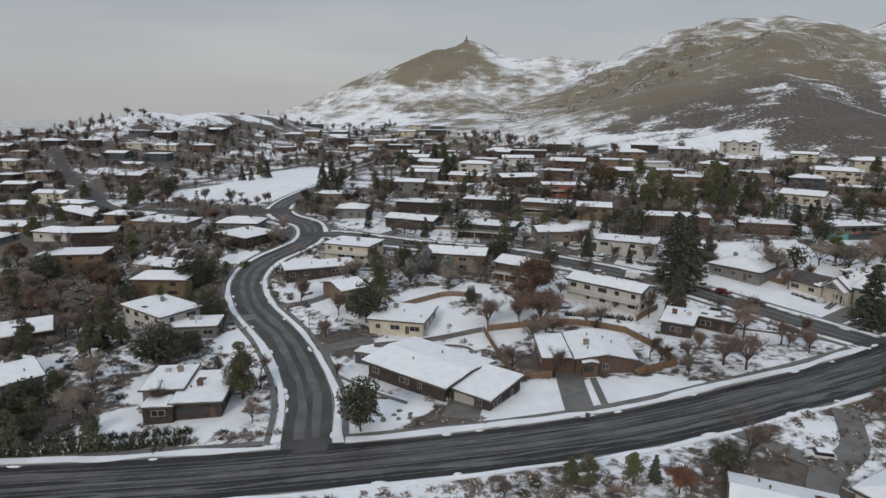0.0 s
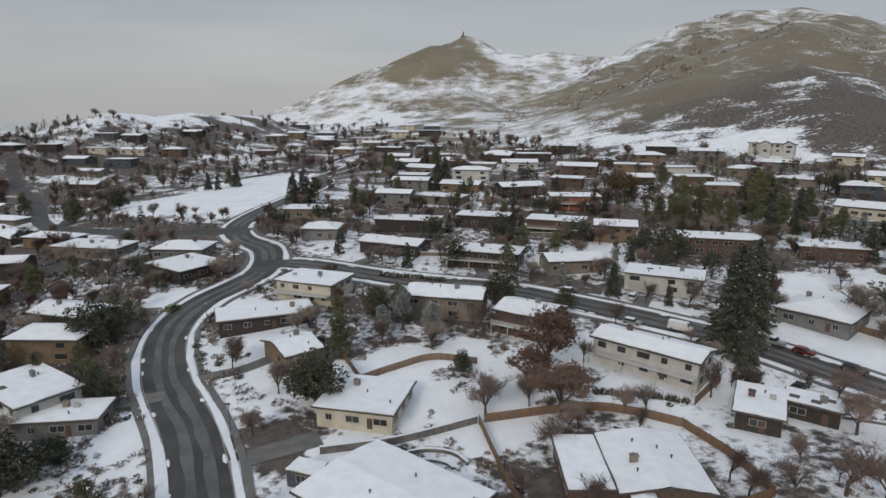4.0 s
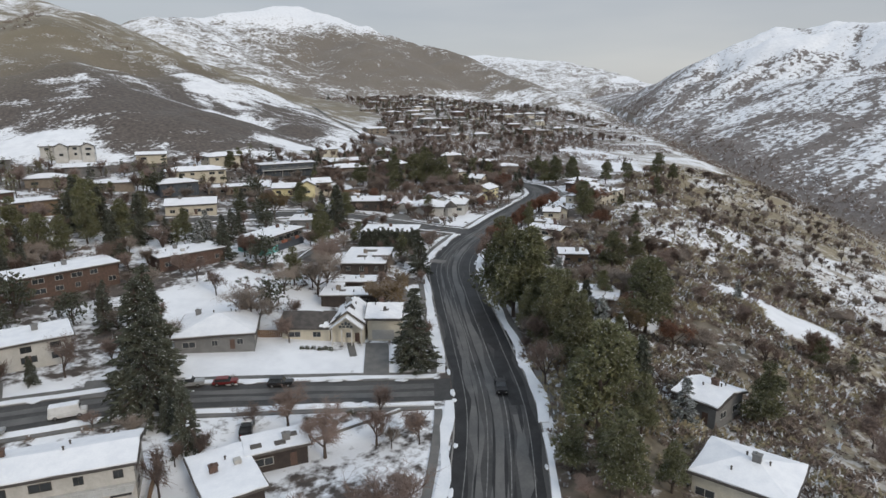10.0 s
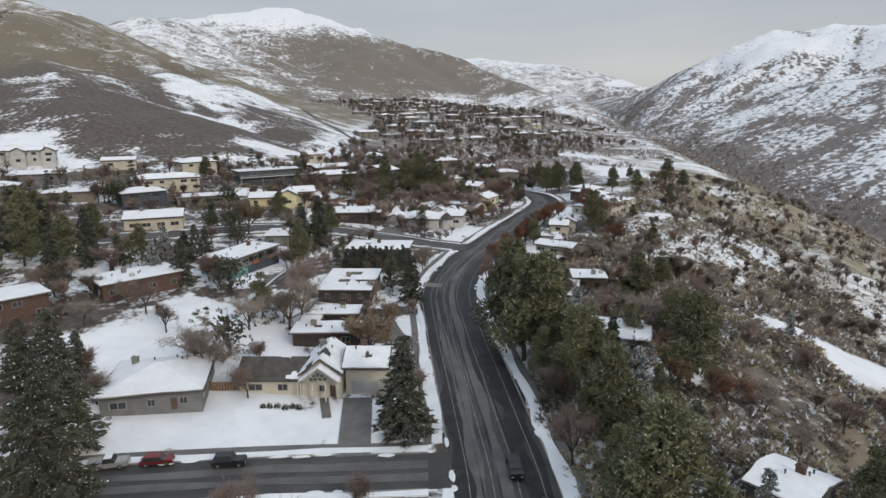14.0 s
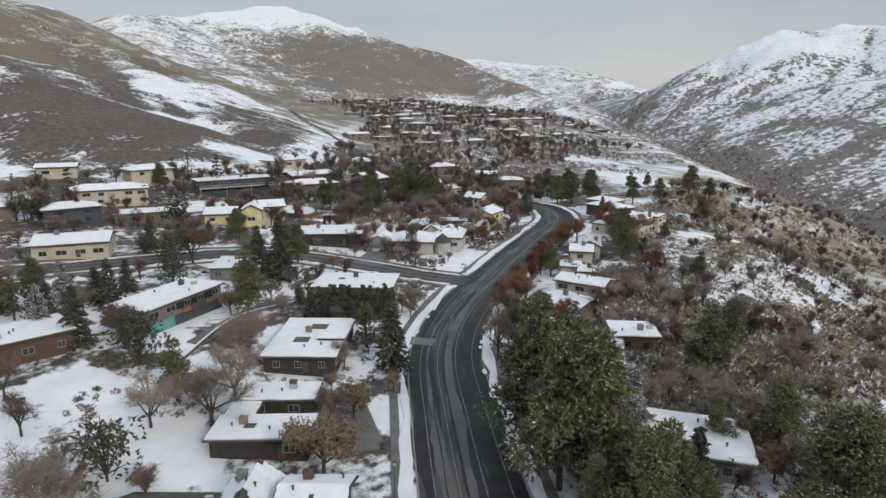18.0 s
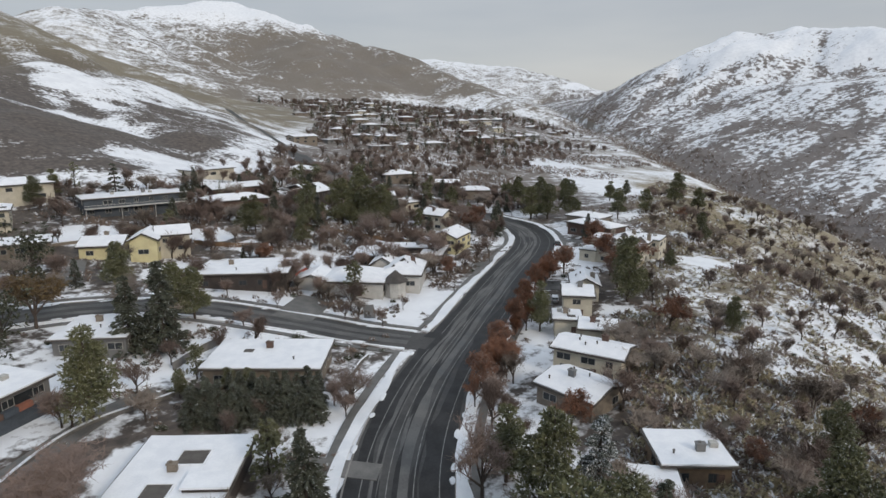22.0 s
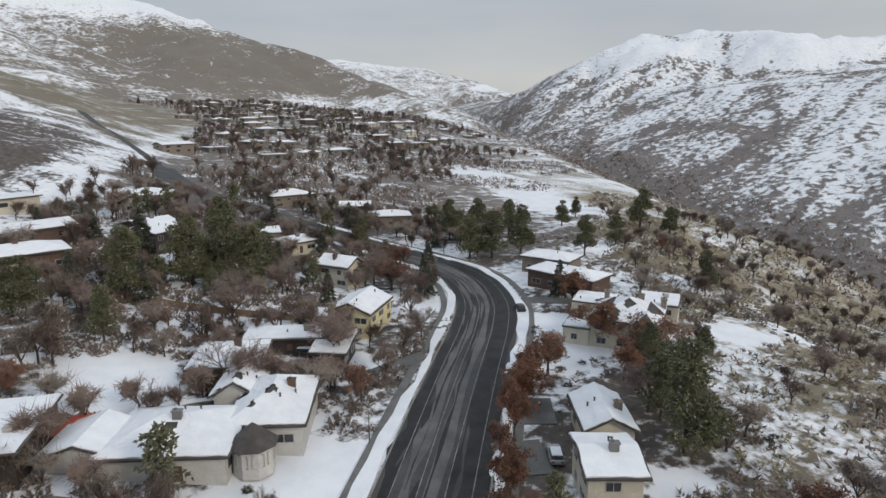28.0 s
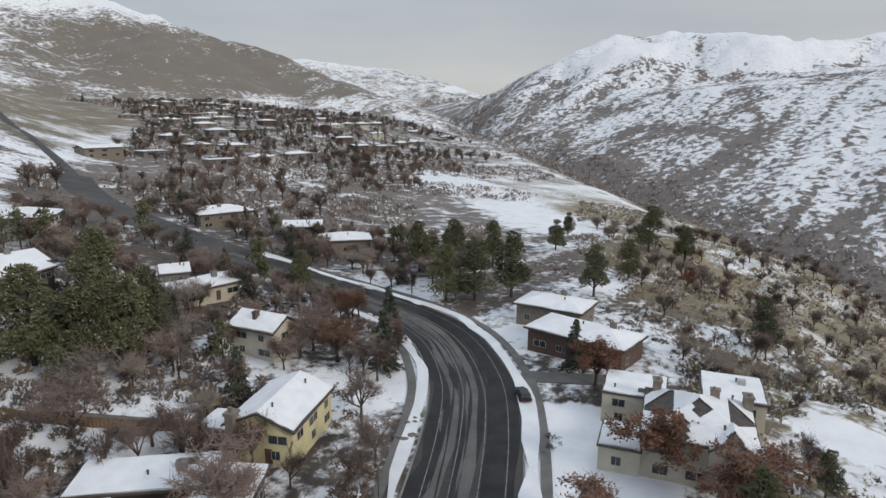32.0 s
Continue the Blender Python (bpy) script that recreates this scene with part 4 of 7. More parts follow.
house(123.6, 235.8, -17, 18.2, 10.6, 3.6, roof="flat", wall="brick")
teal_house = house(152.3, 230.2, 8, 21.2, 9.7, 4.6, roof="flat", wall="teal")
court = house(157.3, 195.8, -63, 12.8, 19.5, 3.0, roof="flat", wall="brown")
house(190.5, 209.4, -65, 18.9, 12.2, 3.2, roof="flat", wall="beige")
house(182.8, 241.2, -58, 12.0, 11.9, 3.0, roof="flat", wall="grey")
house(252.5, 317.0, -27, 30.0, 11.0, 5.2, roof="flat", wall="slate", deck=True)
house(225.8, 245.6, -59.5, 20.5, 14.0, 3.6, roof="flat", wall="brown")
house(280.5, 300.0, -32, 21.0, 11.0, 4.0, roof="hip", wall="brick")
house(260.2, 170.3, -74, 6.3, 9.9, 3.6, roof="gable_x", wall="cream", garage=0)
house(247.4, 169.2, -74, 6.2, 8.7, 5.0, roof="gable", wall="cream")
house(235.1, 168.5, -73, 5.1, 5.9, 3.5, roof="flat", wall="cream")
house(231.1, 161.2, -79, 6.8, 6.4, 3.5, roof="flat", wall="cream")
house(216.7, 159.3, -96, 12.0, 7.1, 4.5, roof="gable", wall="cream")
house(204.0, 158.7, -111, 10.2, 8.9, 3.0, roof="gable", wall="beige")
house(189.6, 141.8, -67, 8.2, 7.7, 3.2, roof="flat", wall="tan")
house(177.3, 143.7, -75, 5.1, 13.5, 3.0, roof="flat", wall="grey")
house(94.1, 86.1, -99, 11.7, 10.1, 4.0, roof="hip", wall="cream")
house(114.0, 93.6, -112, 7.3, 8.6, 3.5, roof="gable", wall="grey")
house(274.5, 227.7, -68, 13.9, 6.0, 3.0, roof="flat", wall="brown")
house(274.0, 217.8, -79, 5.7, 8.2, 2.8, roof="shed", wall="brown")
house(261.1, 230.3, -66, 10.7, 10.8, 3.2, roof="hip", wall="tan")
house(316.3, 236.7, -11, 6.8, 9.0, 5.0, roof="gable_x", wall="cream")
house(335.7, 269.2, -51, 5.3, 8.0, 5.0, roof="gable", wall="grey")
house(334.2, 263.3, -27, 15.6, 9.0, 3.0, roof="gable", wall="cream")
house(332.0, 181.7, -116, 18.3, 8.9, 4.0, roof="hip", wall="brick")
house(348.5, 187.9, -107, 13.7, 9.0, 4.0, roof="hip", wall="beige")
house(316.2, 292.9, -1, 11.7, 12.0, 5.0, roof="gable", wall="brown")
house(406.1, 303.7, -36, 17.3, 12.0, 4.5, roof="hip", wall="beige")
house(405.2, 272.9, -69, 11.8, 10.0, 4.5, roof="gable", wall="beige")
house(397.7, 255.4, -65, 15.1, 10.0, 4.0, roof="hip", wall="beige")
house(351.6, 325.0, -57, 14.3, 12.0, 5.0, roof="hip", wall="white")
house(322.7, 299.5, -19, 10.7, 12.0, 4.5, roof="gable", wall="brown")
house(203.1, 303.7, -35, 20.7, 10.0, 3.0, roof="flat", wall="beige")
house(166.4, 285.0, -42, 17.8, 13.0, 3.5, roof="gable", wall="cream")
house(208.0, 332.5, -34, 26.0, 11.0, 5.0, roof="hip", wall="cream")
# the last houses below the hill
top = house(188.0, 404.0, -40, 18.0, 10.0, 5.2, roof="gable", wall="white", near=False, label="large white two-storey house with snowy gables at the hill's foot")
wing(top, 184.5, 399.0, -40, 5.5, 5.0, 5.0, "gable_x", "white", near=False)
wing(top, 193.5, 391.5, -40, 5.5, 5.0, 5.0, "gable_x", "white", near=False)
house(181.0, 376.5, -38, 16.0, 10.0, 3.2, roof="gable", wall="grey", near=False)
house(158.0, 366.5, -34, 15.0, 10.0, 3.4, roof="hip", wall="beige", near=False)
house(171.5, 341.0, -38, 17.0, 10.0, 3.2, roof="flat", wall="beige", near=False)
house(214.0, 372.0, -38, 14.0, 9.0, 3.2, roof="gable", wall="cream", near=False)
house(153.8, 126.5, -79, 14.5, 11.0, 3.0, roof="flat", wall="grey")


# two roof wells and a raised flat on the long dark house, the same on its neighbour
def shaded_roof_well(top, x, y, w, d, z):
    """A square opening in a flat roof: a dark plate for its shade, laid on the snow inside a low pale kerb."""
    fb = bmesh.new()
    box(fb, x - w / 2, y - d / 2, z, x + w / 2, y + d / 2, z + 0.02)
    part("shaded_roof_well", fb, FASCIA, top, "dark plate painted as the shaded opening in the flat roof")
    for a0, b0, a1, b1 in ((-w / 2 - 0.2, -d / 2 - 0.2, w / 2 + 0.2, -d / 2), (-w / 2 - 0.2, d / 2, w / 2 + 0.2, d / 2 + 0.2), (-w / 2 - 0.2, -d / 2, -w / 2, d / 2), (w / 2, -d / 2, w / 2 + 0.2, d / 2)):
        kb = bmesh.new()
        box(kb, x + a0, y + b0, z - 0.2, x + a1, y + b1, z + 0.13)
        part("kerb", kb, ROOF_SNOW, top, "snowy kerb of the roof opening")


shaded_roof_well(court, -1.2, -2.6, 3.0, 3.0, 3.47)
shaded_roof_well(court, 0.6, 4.6, 3.4, 3.2, 3.47)
raised = slab_roof("flat", 5.2, 3.0, 0.2, 0, 0.25, 3.9)
part("raised_roof", raised, ROOF_SNOW, court, "raised snowy flat of the roof", pose(4.4, -1.2, 0))
raised = bmesh.new()
box(raised, 1.8, -2.7, 3.2, 7.0, 0.3, 3.9)
part("raised_wall", raised, WALLS["brown"], court)
for k, (hue, x0) in enumerate((("orange", 0.0), ("brick", 2.2), ("slate", 4.4), ("orange", 6.6))):
    pb = bmesh.new()
    box(pb, x0 - 1.5, -5.6, 1.9, x0 + 0.6, -4.84, 2.7)
    part("balcony_panel", pb, WALLS[hue], teal_house, "red and dark balcony panel")
tb = bmesh.new()
box(tb, -10.7, -5.0, -0.6, -3.6, -4.86, 1.75)
part("terrace_wall", tb, WALLS["teal"], teal_house, "teal painted lower wall")
tb = bmesh.new()
box(tb, -3.4, -4.95, -0.6, 10.6, -4.86, 1.75)
part("lower_front", tb, WALLS["slate"], teal_house, "dark slate-blue front of the lower storey")
tb = bmesh.new()
box(tb, -3.0, -4.9, 2.75, 9.5, -4.852, 4.1)
part("window_band", tb, GLASS, teal_house, "dark band of windows")


# the low house with two flat-roofed ranges on either side of a court
top = house(128.9, 180.7, -60, 13.5, 6.2, 3.0, "flat", "brown", label="low dark house of two snowy flat-roofed ranges about a court")
wing(top, 138.9, 186.5, -60, 11.0, 5.4, 3.0, "flat", "brown", door=False)
wing(top, 131.6, 187.5, -60, 4.4, 5.0, 2.8, "flat", "brown", door=False, extras=False, over=0.3)
# the wedge-roofed house with its garage wing at the road's corner
top = house(-3.0, 126.3, -38, 21.0, 15.5, 3.2, "gable", "brown", pitch=0.10, over=1.3, chimney=False, label="dark timber house with a broad snowy low-gabled roof and deep eaves")
wing(top, 8.8, 116.2, -38, 9.5, 11.0, 2.6, "shed", "brown", pitch=0.10, garage=0, chimney=False, door=False, extras=False)
wing(top, -17.0, 134.0, -20, 5.0, 3.5, 2.4, "flat", "slate", chimney=False, door=False, extras=False, over=0.3)
# the brick house with the carport and the fenced yard
top = house(35.0, 131.2, -1, 12.5, 15.0, 3.0, "gable_x", "brick", pitch=0.16, label="low red-brick house with a broad snow-covered gabled roof and a carport")
wing(top, 25.2, 132.0, -1, 7.0, 14.0, 2.7, "flat", "brick", door=False, extras=False, over=0.5)
wing(top, 31.3, 123.0, -1, 3.2, 1.6, 2.6, "gable_x", "brick", pitch=0.22, over=0.35, extras=False)
# the pale house with the big front gable
top = house(113.8, 168.4, -62, 7.0, 10.5, 3.9, "gable_x", "cream", pitch=0.75, over=0.5, bare=0.3, garage=None, label="cream two-storey house with a steep snowy front gable and white trim")
wing(top, 109.0, 176.5, -62, 10.5, 9.0, 2.9, "gable", "cream", pitch=0.45, bare=0.8, extras=False, door=False)
wing(top, 118.0, 162.0, -62, 7.2, 9.0, 4.6, "gable", "cream", pitch=0.4, bare=0.15, garage=0, door=False)
for k in range(4):
    pb = bmesh.new()
    box(pb, -0.12, -0.12, 0, 0.12, 0.12, 3.6)
    part("porch_post", pb, WALLS["white"], top, "white porch post", pose(-3.2 + k * 2.13, -7.2, -0.1))
pb = slab_roof("gable_x", 6.6, 2.2, 0.35, 0.75, 0.2, 3.5)
part("porch_roof", pb, WALLS["white"], top, "white-trimmed porch roof", pose(0, -6.3, 0))
pb = slab_roof("gable_x", 6.6, 2.2, 0.2, 0.75, 0.12, 3.72)
part("porch_snow", pb, ROOF_SNOW, top, "snow on the porch roof", pose(0, -6.3, 0))
gb = bmesh.new()
for k in range(4):
    box(gb, -1.5 + k * 0.78, -0.03, 0, -0.9 + k * 0.78, 0.01, 0.5)
for k in range(3):
    box(gb, -0.95 + k * 0.68, -0.03, 0.62, -0.41 + k * 0.68, 0.01, 1.05 + (0.3 if k == 1 else 0))
part("gable_window", gb, GLASS, top, "dark arched gable window", pose(0, -7.78, 4.15))
# the white corner house with hipped roofs and a round bay
top = house(238.0, 222.0, -70, 15.0, 12.0, 3.2, "hip", "white", pitch=0.36, bare=0.12, label="white corner house with steep hipped snowy roofs and a round bay")
wing(top, 233.5, 231.0, -70, 9.0, 8.0, 2.8, "gable_x", "white", pitch=0.36, garage=0, extras=False, door=False)
wing(top, 249.0, 214.5, -70, 9.5, 14.0, 3.4, "hip", "white", pitch=0.5, bare=0.2, door=False)
wing(top, 252.0, 222.0, -70, 6.0, 8.0, 3.6, "gable_x", "white", pitch=0.6, bare=0.22, door=False, chimney=False)
bay = bmesh.new()
bmesh.ops.create_cone(bay, cap_ends=True, segments=8, radius1=2.6, radius2=2.6, depth=4.0, matrix=Matrix.Translation((0, 0, 1.4)))
part("bay", bay, WALLS["white"], top, "round white bay", top.matrix_basis.inverted() @ pose(238.8, 211.5, top.matrix_basis.translation.z))
bay = bmesh.new()
bmesh.ops.create_cone(bay, cap_ends=True, segments=8, radius1=3.2, radius2=0.15, depth=2.6, matrix=Matrix.Translation((0, 0, 4.5)))
part("bay_roof", bay, SHINGLE, top, "dark conical bay roof", top.matrix_basis.inverted() @ pose(238.8, 211.5, top.matrix_basis.translation.z))
for k in range(5):
    a = 22.5 + 112.5 + k * 45
    q = radians(a)
    part("window", WINDOW_LIGHT, None, top, "tall white-framed bay window", top.matrix_basis.inverted() @ pose(238.8 + 2.42 * math.cos(q), 211.5 + 2.42 * math.sin(q), top.matrix_basis.translation.z + 0.9, 0, 0, a + 90) @ Matrix.Diagonal((1.5, 1, 1.7, 1)))
# the yellow house by the bend
top = house(291.3, 220.3, -88, 9.0, 12.5, 4.6, "gable_x", "yellow", pitch=0.42, over=0.4, chimney=False, label="pale yellow two-storey house with a snowy gabled roof and shutters")
wing(top, 288.5, 227.3, -88, 4.6, 5.0, 3.0, "flat", "white", extras=False, door=False, over=0.3)
part("chimney", STACK["beige"], None, top, "tall pale chimney", top.matrix_basis.inverted() @ pose(284.6, 223.4, top.matrix_basis.translation.z + 3.6) @ Matrix.Diagonal((1.3, 1.6, 2.6, 1)))
# the large cream house on the outer side of the bend
top = house(300.5, 167.0, -97, 13.0, 14.0, 5.2, "hip", "cream", pitch=0.42, over=0.3, bare=0.3, label="large cream stucco house with hipped dark roofs patched with snow")
wing(top, 311.0, 161.0, -97, 8.0, 9.0, 5.4, "flat", "cream", over=0.15, door=False, chimney=False)
wing(top, 310.5, 174.0, -97, 8.5, 8.0, 4.6, "flat", "cream", over=0.15, door=False, chimney=False)
wing(top, 297.5, 176.3, -97, 5.0, 6.5, 3.2, "flat", "cream", over=0.2, door=False, extras=False)
wing(top, 294.5, 164.0, -97, 5.0, 4.0, 5.0, "gable_x", "cream", pitch=0.7, over=0.25, bare=0.3, door=False, extras=False)
for px, py in ((306.5, 171.5), (304.0, 160.5)):
    part("chimney", STACK["beige"], None, top, "square pale chimney with a flat cap", top.matrix_basis.inverted() @ pose(px, py, top.matrix_basis.translation.z + 5.9) @ Matrix.Diagonal((1.4, 1.4, 1.5, 1)))
# the yellow houses up the side street
top = house(219.0, 287.0, -52, 10.0, 10.0, 3.0, "gable", "yellow", pitch=0.3, label="pale yellow gabled house with an arched bay, snow on its roofs")
wing(top, 224.5, 278.0, -52, 6.5, 10.0, 4.2, "gable_x", "yellow", pitch=0.5, extras=False, door=False)
wing(top, 231.0, 276.0, -40, 8.0, 9.0, 4.6, "gable", "cream", pitch=0.35, door=False)
# two low houses just below the road
top = house(46.0, 73.5, -24, 13.0, 11.0, 2.6, "gable", "brown", pitch=0.3, label="low dark house with a snowy gabled roof below the road")
top = house(66.5, 77.0, 30, 12.0, 10.0, 2.6, "hip", "cream", pitch=0.3, label="low cream house with snowy hipped roofs below the road")
# the stepped flat-roofed house in the corner garden
top = house(-48.0, 117.0, 6, 9.0, 14.0, 3.1, "flat", "brown", label="low dark house with stepped snowy flat roofs behind shrubs")
wing(top, -56.2, 119.6, 6, 7.6, 11.0, 3.7, "flat", "grey", door=False)
wing(top, -54.5, 110.8, 6, 5.5, 4.5, 2.7, "flat", "brown", door=False, extras=False, over=0.4)


# ---- streets of houses farther off: rows along the slope ----
def clear(x, y, r, road_gap=1.5):
    if height(x, y) > 58 or toe(x, y) > 0.25 or hill(x, y, -285, 660, 1.0, 110, 55, 45, 4.0) > 0.35:
        return False
    if any((x - p[0]) ** 2 + (y - p[1]) ** 2 < (r + p[2]) ** 2 for p in PLAN):
        return False
    return all(np.min((ln[:, 0] - x) ** 2 + (ln[:, 1] - y) ** 2) > (hw + road_gap + r) ** 2 for ln, hw in ROADS)


def rows_of_houses(x0, x1, y0, y1, dx, dy, turn, seed, keep=1.0, two=0.4, big=1.0, hues=("brown", "brown", "brick", "beige", "grey", "white", "cream", "tan", "slate"), roofs=("flat", "flat", "gable", "hip", "gable")):
    rng = random.Random(seed)
    n = 0
    y = y0
    while y < y1:
        x = x0 + rng.uniform(0, dx)
        while x < x1:
            hx, hy = x + rng.uniform(-3, 3), y + rng.uniform(-4, 4)
            w, d = rng.uniform(14, 21) * big, rng.uniform(9, 12) * big
            if rng.random() < keep and clear(hx, hy, 0.45 * math.hypot(w, d), 0):
                wall = rng.choice(hues)
                house(hx, hy, turn + rng.uniform(-12, 12), w, d, 5.0 if rng.random() < two else 3.2, rng.choice(roofs), wall, near=False)
                n += 1
            x += dx * rng.uniform(0.85, 1.25)
        y += dy
    return n


rows_of_houses(-30, 330, 318, 520, 26, 30, -14, 12, 0.85, 0.55)
rows_of_houses(-330, -100, 250, 330, 30, 27, -12, 13, 0.8)
rows_of_houses(-420, -190, 340, 640, 30, 34, -10, 14, 0.75)
rows_of_houses(-170, 0, 560, 760, 34, 36, -10, 15, 0.7)
rows_of_houses(-130, -80, 120, 250, 28, 30, 0, 16, 0.9)
rows_of_houses(-200, -130, 120, 250, 30, 30, 0, 17, 0.9)
rows_of_houses(60, 330, 520, 620, 34, 32, -14, 18, 0.6, 0.7)
PALE, LOW = ("beige", "grey", "cream", "beige", "brick", "grey"), ("hip", "gable", "hip", "flat")
rows_of_houses(560, 1150, 500, 840, 52, 50, -28, 19, 0.55, 0.12, 1.1, PALE, LOW)
rows_of_houses(440, 660, 400, 560, 40, 42, -30, 20, 0.6, 0.15, 1.0, PALE, LOW)
rows_of_houses(700, 1180, 400, 500, 60, 42, -28, 21, 0.5, 0.15, 1.1, PALE, LOW)
rows_of_houses(-800, -420, 320, 800, 44, 46, -8, 22, 0.6)


# ---- trees ----


class Soup:
    """Triangles and quads gathered fast into one mesh."""

    def __init__(self):
        self.v, self.f, self.m, self.n = [], [], [], 0

    def add(self, verts, faces, mat=0):
        self.v.append(np.asarray(verts, float))
        for f in faces:
            self.f.append([k + self.n for k in f])
            self.m.append(mat)
        self.n += len(verts)

    def tube(self, a, b, ra, rb, mat=0, sides=4):
        a, b = np.array(a, float), np.array(b, float)
        t = b - a
        u = np.cross(t, (0.31, 0.77, 0.2))
        u /= np.linalg.norm(u) + 1e-9
        w = np.cross(t, u)
        w /= np.linalg.norm(w) + 1e-9
        ang = np.arange(sides) * 2 * np.pi / sides
        ring = np.cos(ang)[:, None] * u + np.sin(ang)[:, None] * w
        self.add(np.vstack([a + ring * ra, b + ring * rb]), [(k, (k + 1) % sides, sides + (k + 1) % sides, sides + k) for k in range(sides)], mat)

    def clump(self, c, size, rng, mat=0, flat=0.6, blades=3, lean=None, thin=1.0):
        """A tuft: a few crossing leaves of needles or twigs."""
        for _ in range(blades):
            d = np.array([rng.gauss(0, 1), rng.gauss(0, 1), rng.gauss(0, flat)])
            if lean is not None:
                d = d * 0.55 + lean
            d /= np.linalg.norm(d) + 1e-9
            s = np.cross(d, (rng.gauss(0, 1), rng.gauss(0, 1), rng.gauss(0, 1)))
            s /= np.linalg.norm(s) + 1e-9
            c = np.asarray(c, float)
            L, W = size * rng.uniform(0.7, 1.3), size * rng.uniform(0.28, 0.5) * thin
            self.add([c - d * L * 0.4 - s * W * 0.4, c - d * L * 0.3 + s * W, c + d * L, c + d * L * 0.2 - s * W], [(0, 1, 2, 3)], mat)

    def mesh(self, name, mats):
        v = np.vstack(self.v)
        data = bpy.data.meshes.new(name)
        data.from_pydata(v.tolist(), [], self.f)
        data.polygons.foreach_set("material_index", self.m)
        for mm in mats:
            data.materials.append(mm)
        data.update()
        return data


def conifer_meshes(kind, mat, seed, tufts, levels=15):
    """A conifer one metre tall: trunk and crown. spruce: a tiered cone; pine: broken rounded masses; round: a dense dome."""
    rng = random.Random(seed)
    trunk, crown = Soup(), Soup()
    trunk.tube((0, 0, -0.08), (0, 0, 0.5), 0.022, 0.014, sides=6)
    trunk.tube((0, 0, 0.5), (0.004, 0.004, 0.95), 0.014, 0.003, sides=5)
    if kind == "spruce":
        for k in range(levels):
            z = 0.07 + 0.9 * k / levels
            r = 0.235 * (1 - z) ** 0.85 + 0.012
            n = max(4, int((11 * (1 - z) + 4) * levels / 15))
            for j in range(n):
                a = rng.uniform(0, 2 * math.pi)
                rr = r * rng.uniform(0.75, 1.18)
                tip = (rr * math.cos(a), rr * math.sin(a), z - 0.05 * rr / 0.2 + rng.uniform(-0.02, 0.02))
                trunk.tube((0, 0, z + 0.02), tip, 0.005, 0.0015, sides=3)
                for q in range(max(2 if levels > 10 else 1, int(tufts / (levels * n)) + 1)):
                    u = rng.uniform(0.3, 1.05)
                    c = (tip[0] * u + rng.gauss(0, 0.012), tip[1] * u + rng.gauss(0, 0.012), z + 0.02 + (tip[2] - z - 0.02) * u + rng.gauss(0, 0.012))
                    crown.clump(c, (0.036 + 0.018 * (1 - z)) * (0.85 if tufts > 900 else 1.0) * (15 / levels) ** 0.8, rng, 0, 0.35, 3, np.array([math.cos(a), math.sin(a), -0.25]) * 0.9, 0.7 if tufts > 900 else 1.0)
    elif kind == "pine":
        masses = [(rng.uniform(-0.17, 0.17), rng.uniform(-0.17, 0.17), rng.uniform(0.22, 0.86), rng.uniform(0.09, 0.17)) for _ in range(15)]
        masses = [(x * (1.15 - 0.7 * z), y * (1.15 - 0.7 * z), z, r * (1.15 - 0.45 * z)) for x, y, z, r in masses] + [(0, 0, 0.9, 0.09), (0.02, 0, 0.7, 0.14), (0, 0.02, 0.5, 0.18)]
        for x, y, z, r in masses:
            trunk.tube((0, 0, max(0.15, z - 0.14)), (x, y, z), 0.009, 0.004, sides=4)
            for q in range(int(tufts / len(masses))):
                d = np.array([rng.gauss(0, 1), rng.gauss(0, 1), rng.gauss(0, 1)])
                d /= np.linalg.norm(d)
                rr = r * rng.uniform(0.55, 1.08)
                crown.clump((x + d[0] * rr, y + d[1] * rr, z + d[2] * rr * 0.75), 0.045 if tufts < 900 else 0.031, rng, 0, 0.8, 3, d * 0.8, 1.0 if tufts < 900 else 0.62)
    else:
        masses = [(rng.uniform(-0.26, 0.26), rng.uniform(-0.26, 0.26), rng.uniform(0.25, 0.7), rng.uniform(0.17, 0.27)) for _ in range(12)] + [(0, 0, 0.74, 0.22), (0, 0, 0.45, 0.34)]
        for x, y, z, r in masses:
            trunk.tube((0, 0, 0.1), (x, y, z), 0.012, 0.004, sides=4)
            for q in range(int(tufts / len(masses))):
                d = np.array([rng.gauss(0, 1), rng.gauss(0, 1), rng.gauss(0, 1)])
                d /= np.linalg.norm(d)
                rr = r * rng.uniform(0.65, 1.06)
                crown.clump((x + d[0] * rr, y + d[1] * rr, max(0.02, z + d[2] * rr * 0.85)), 0.05 if tufts < 900 else 0.036, rng, 0, 0.8, 3, d * 0.8)
    return trunk.mesh("trunk", [BARK]), crown.mesh("crown", [mat])


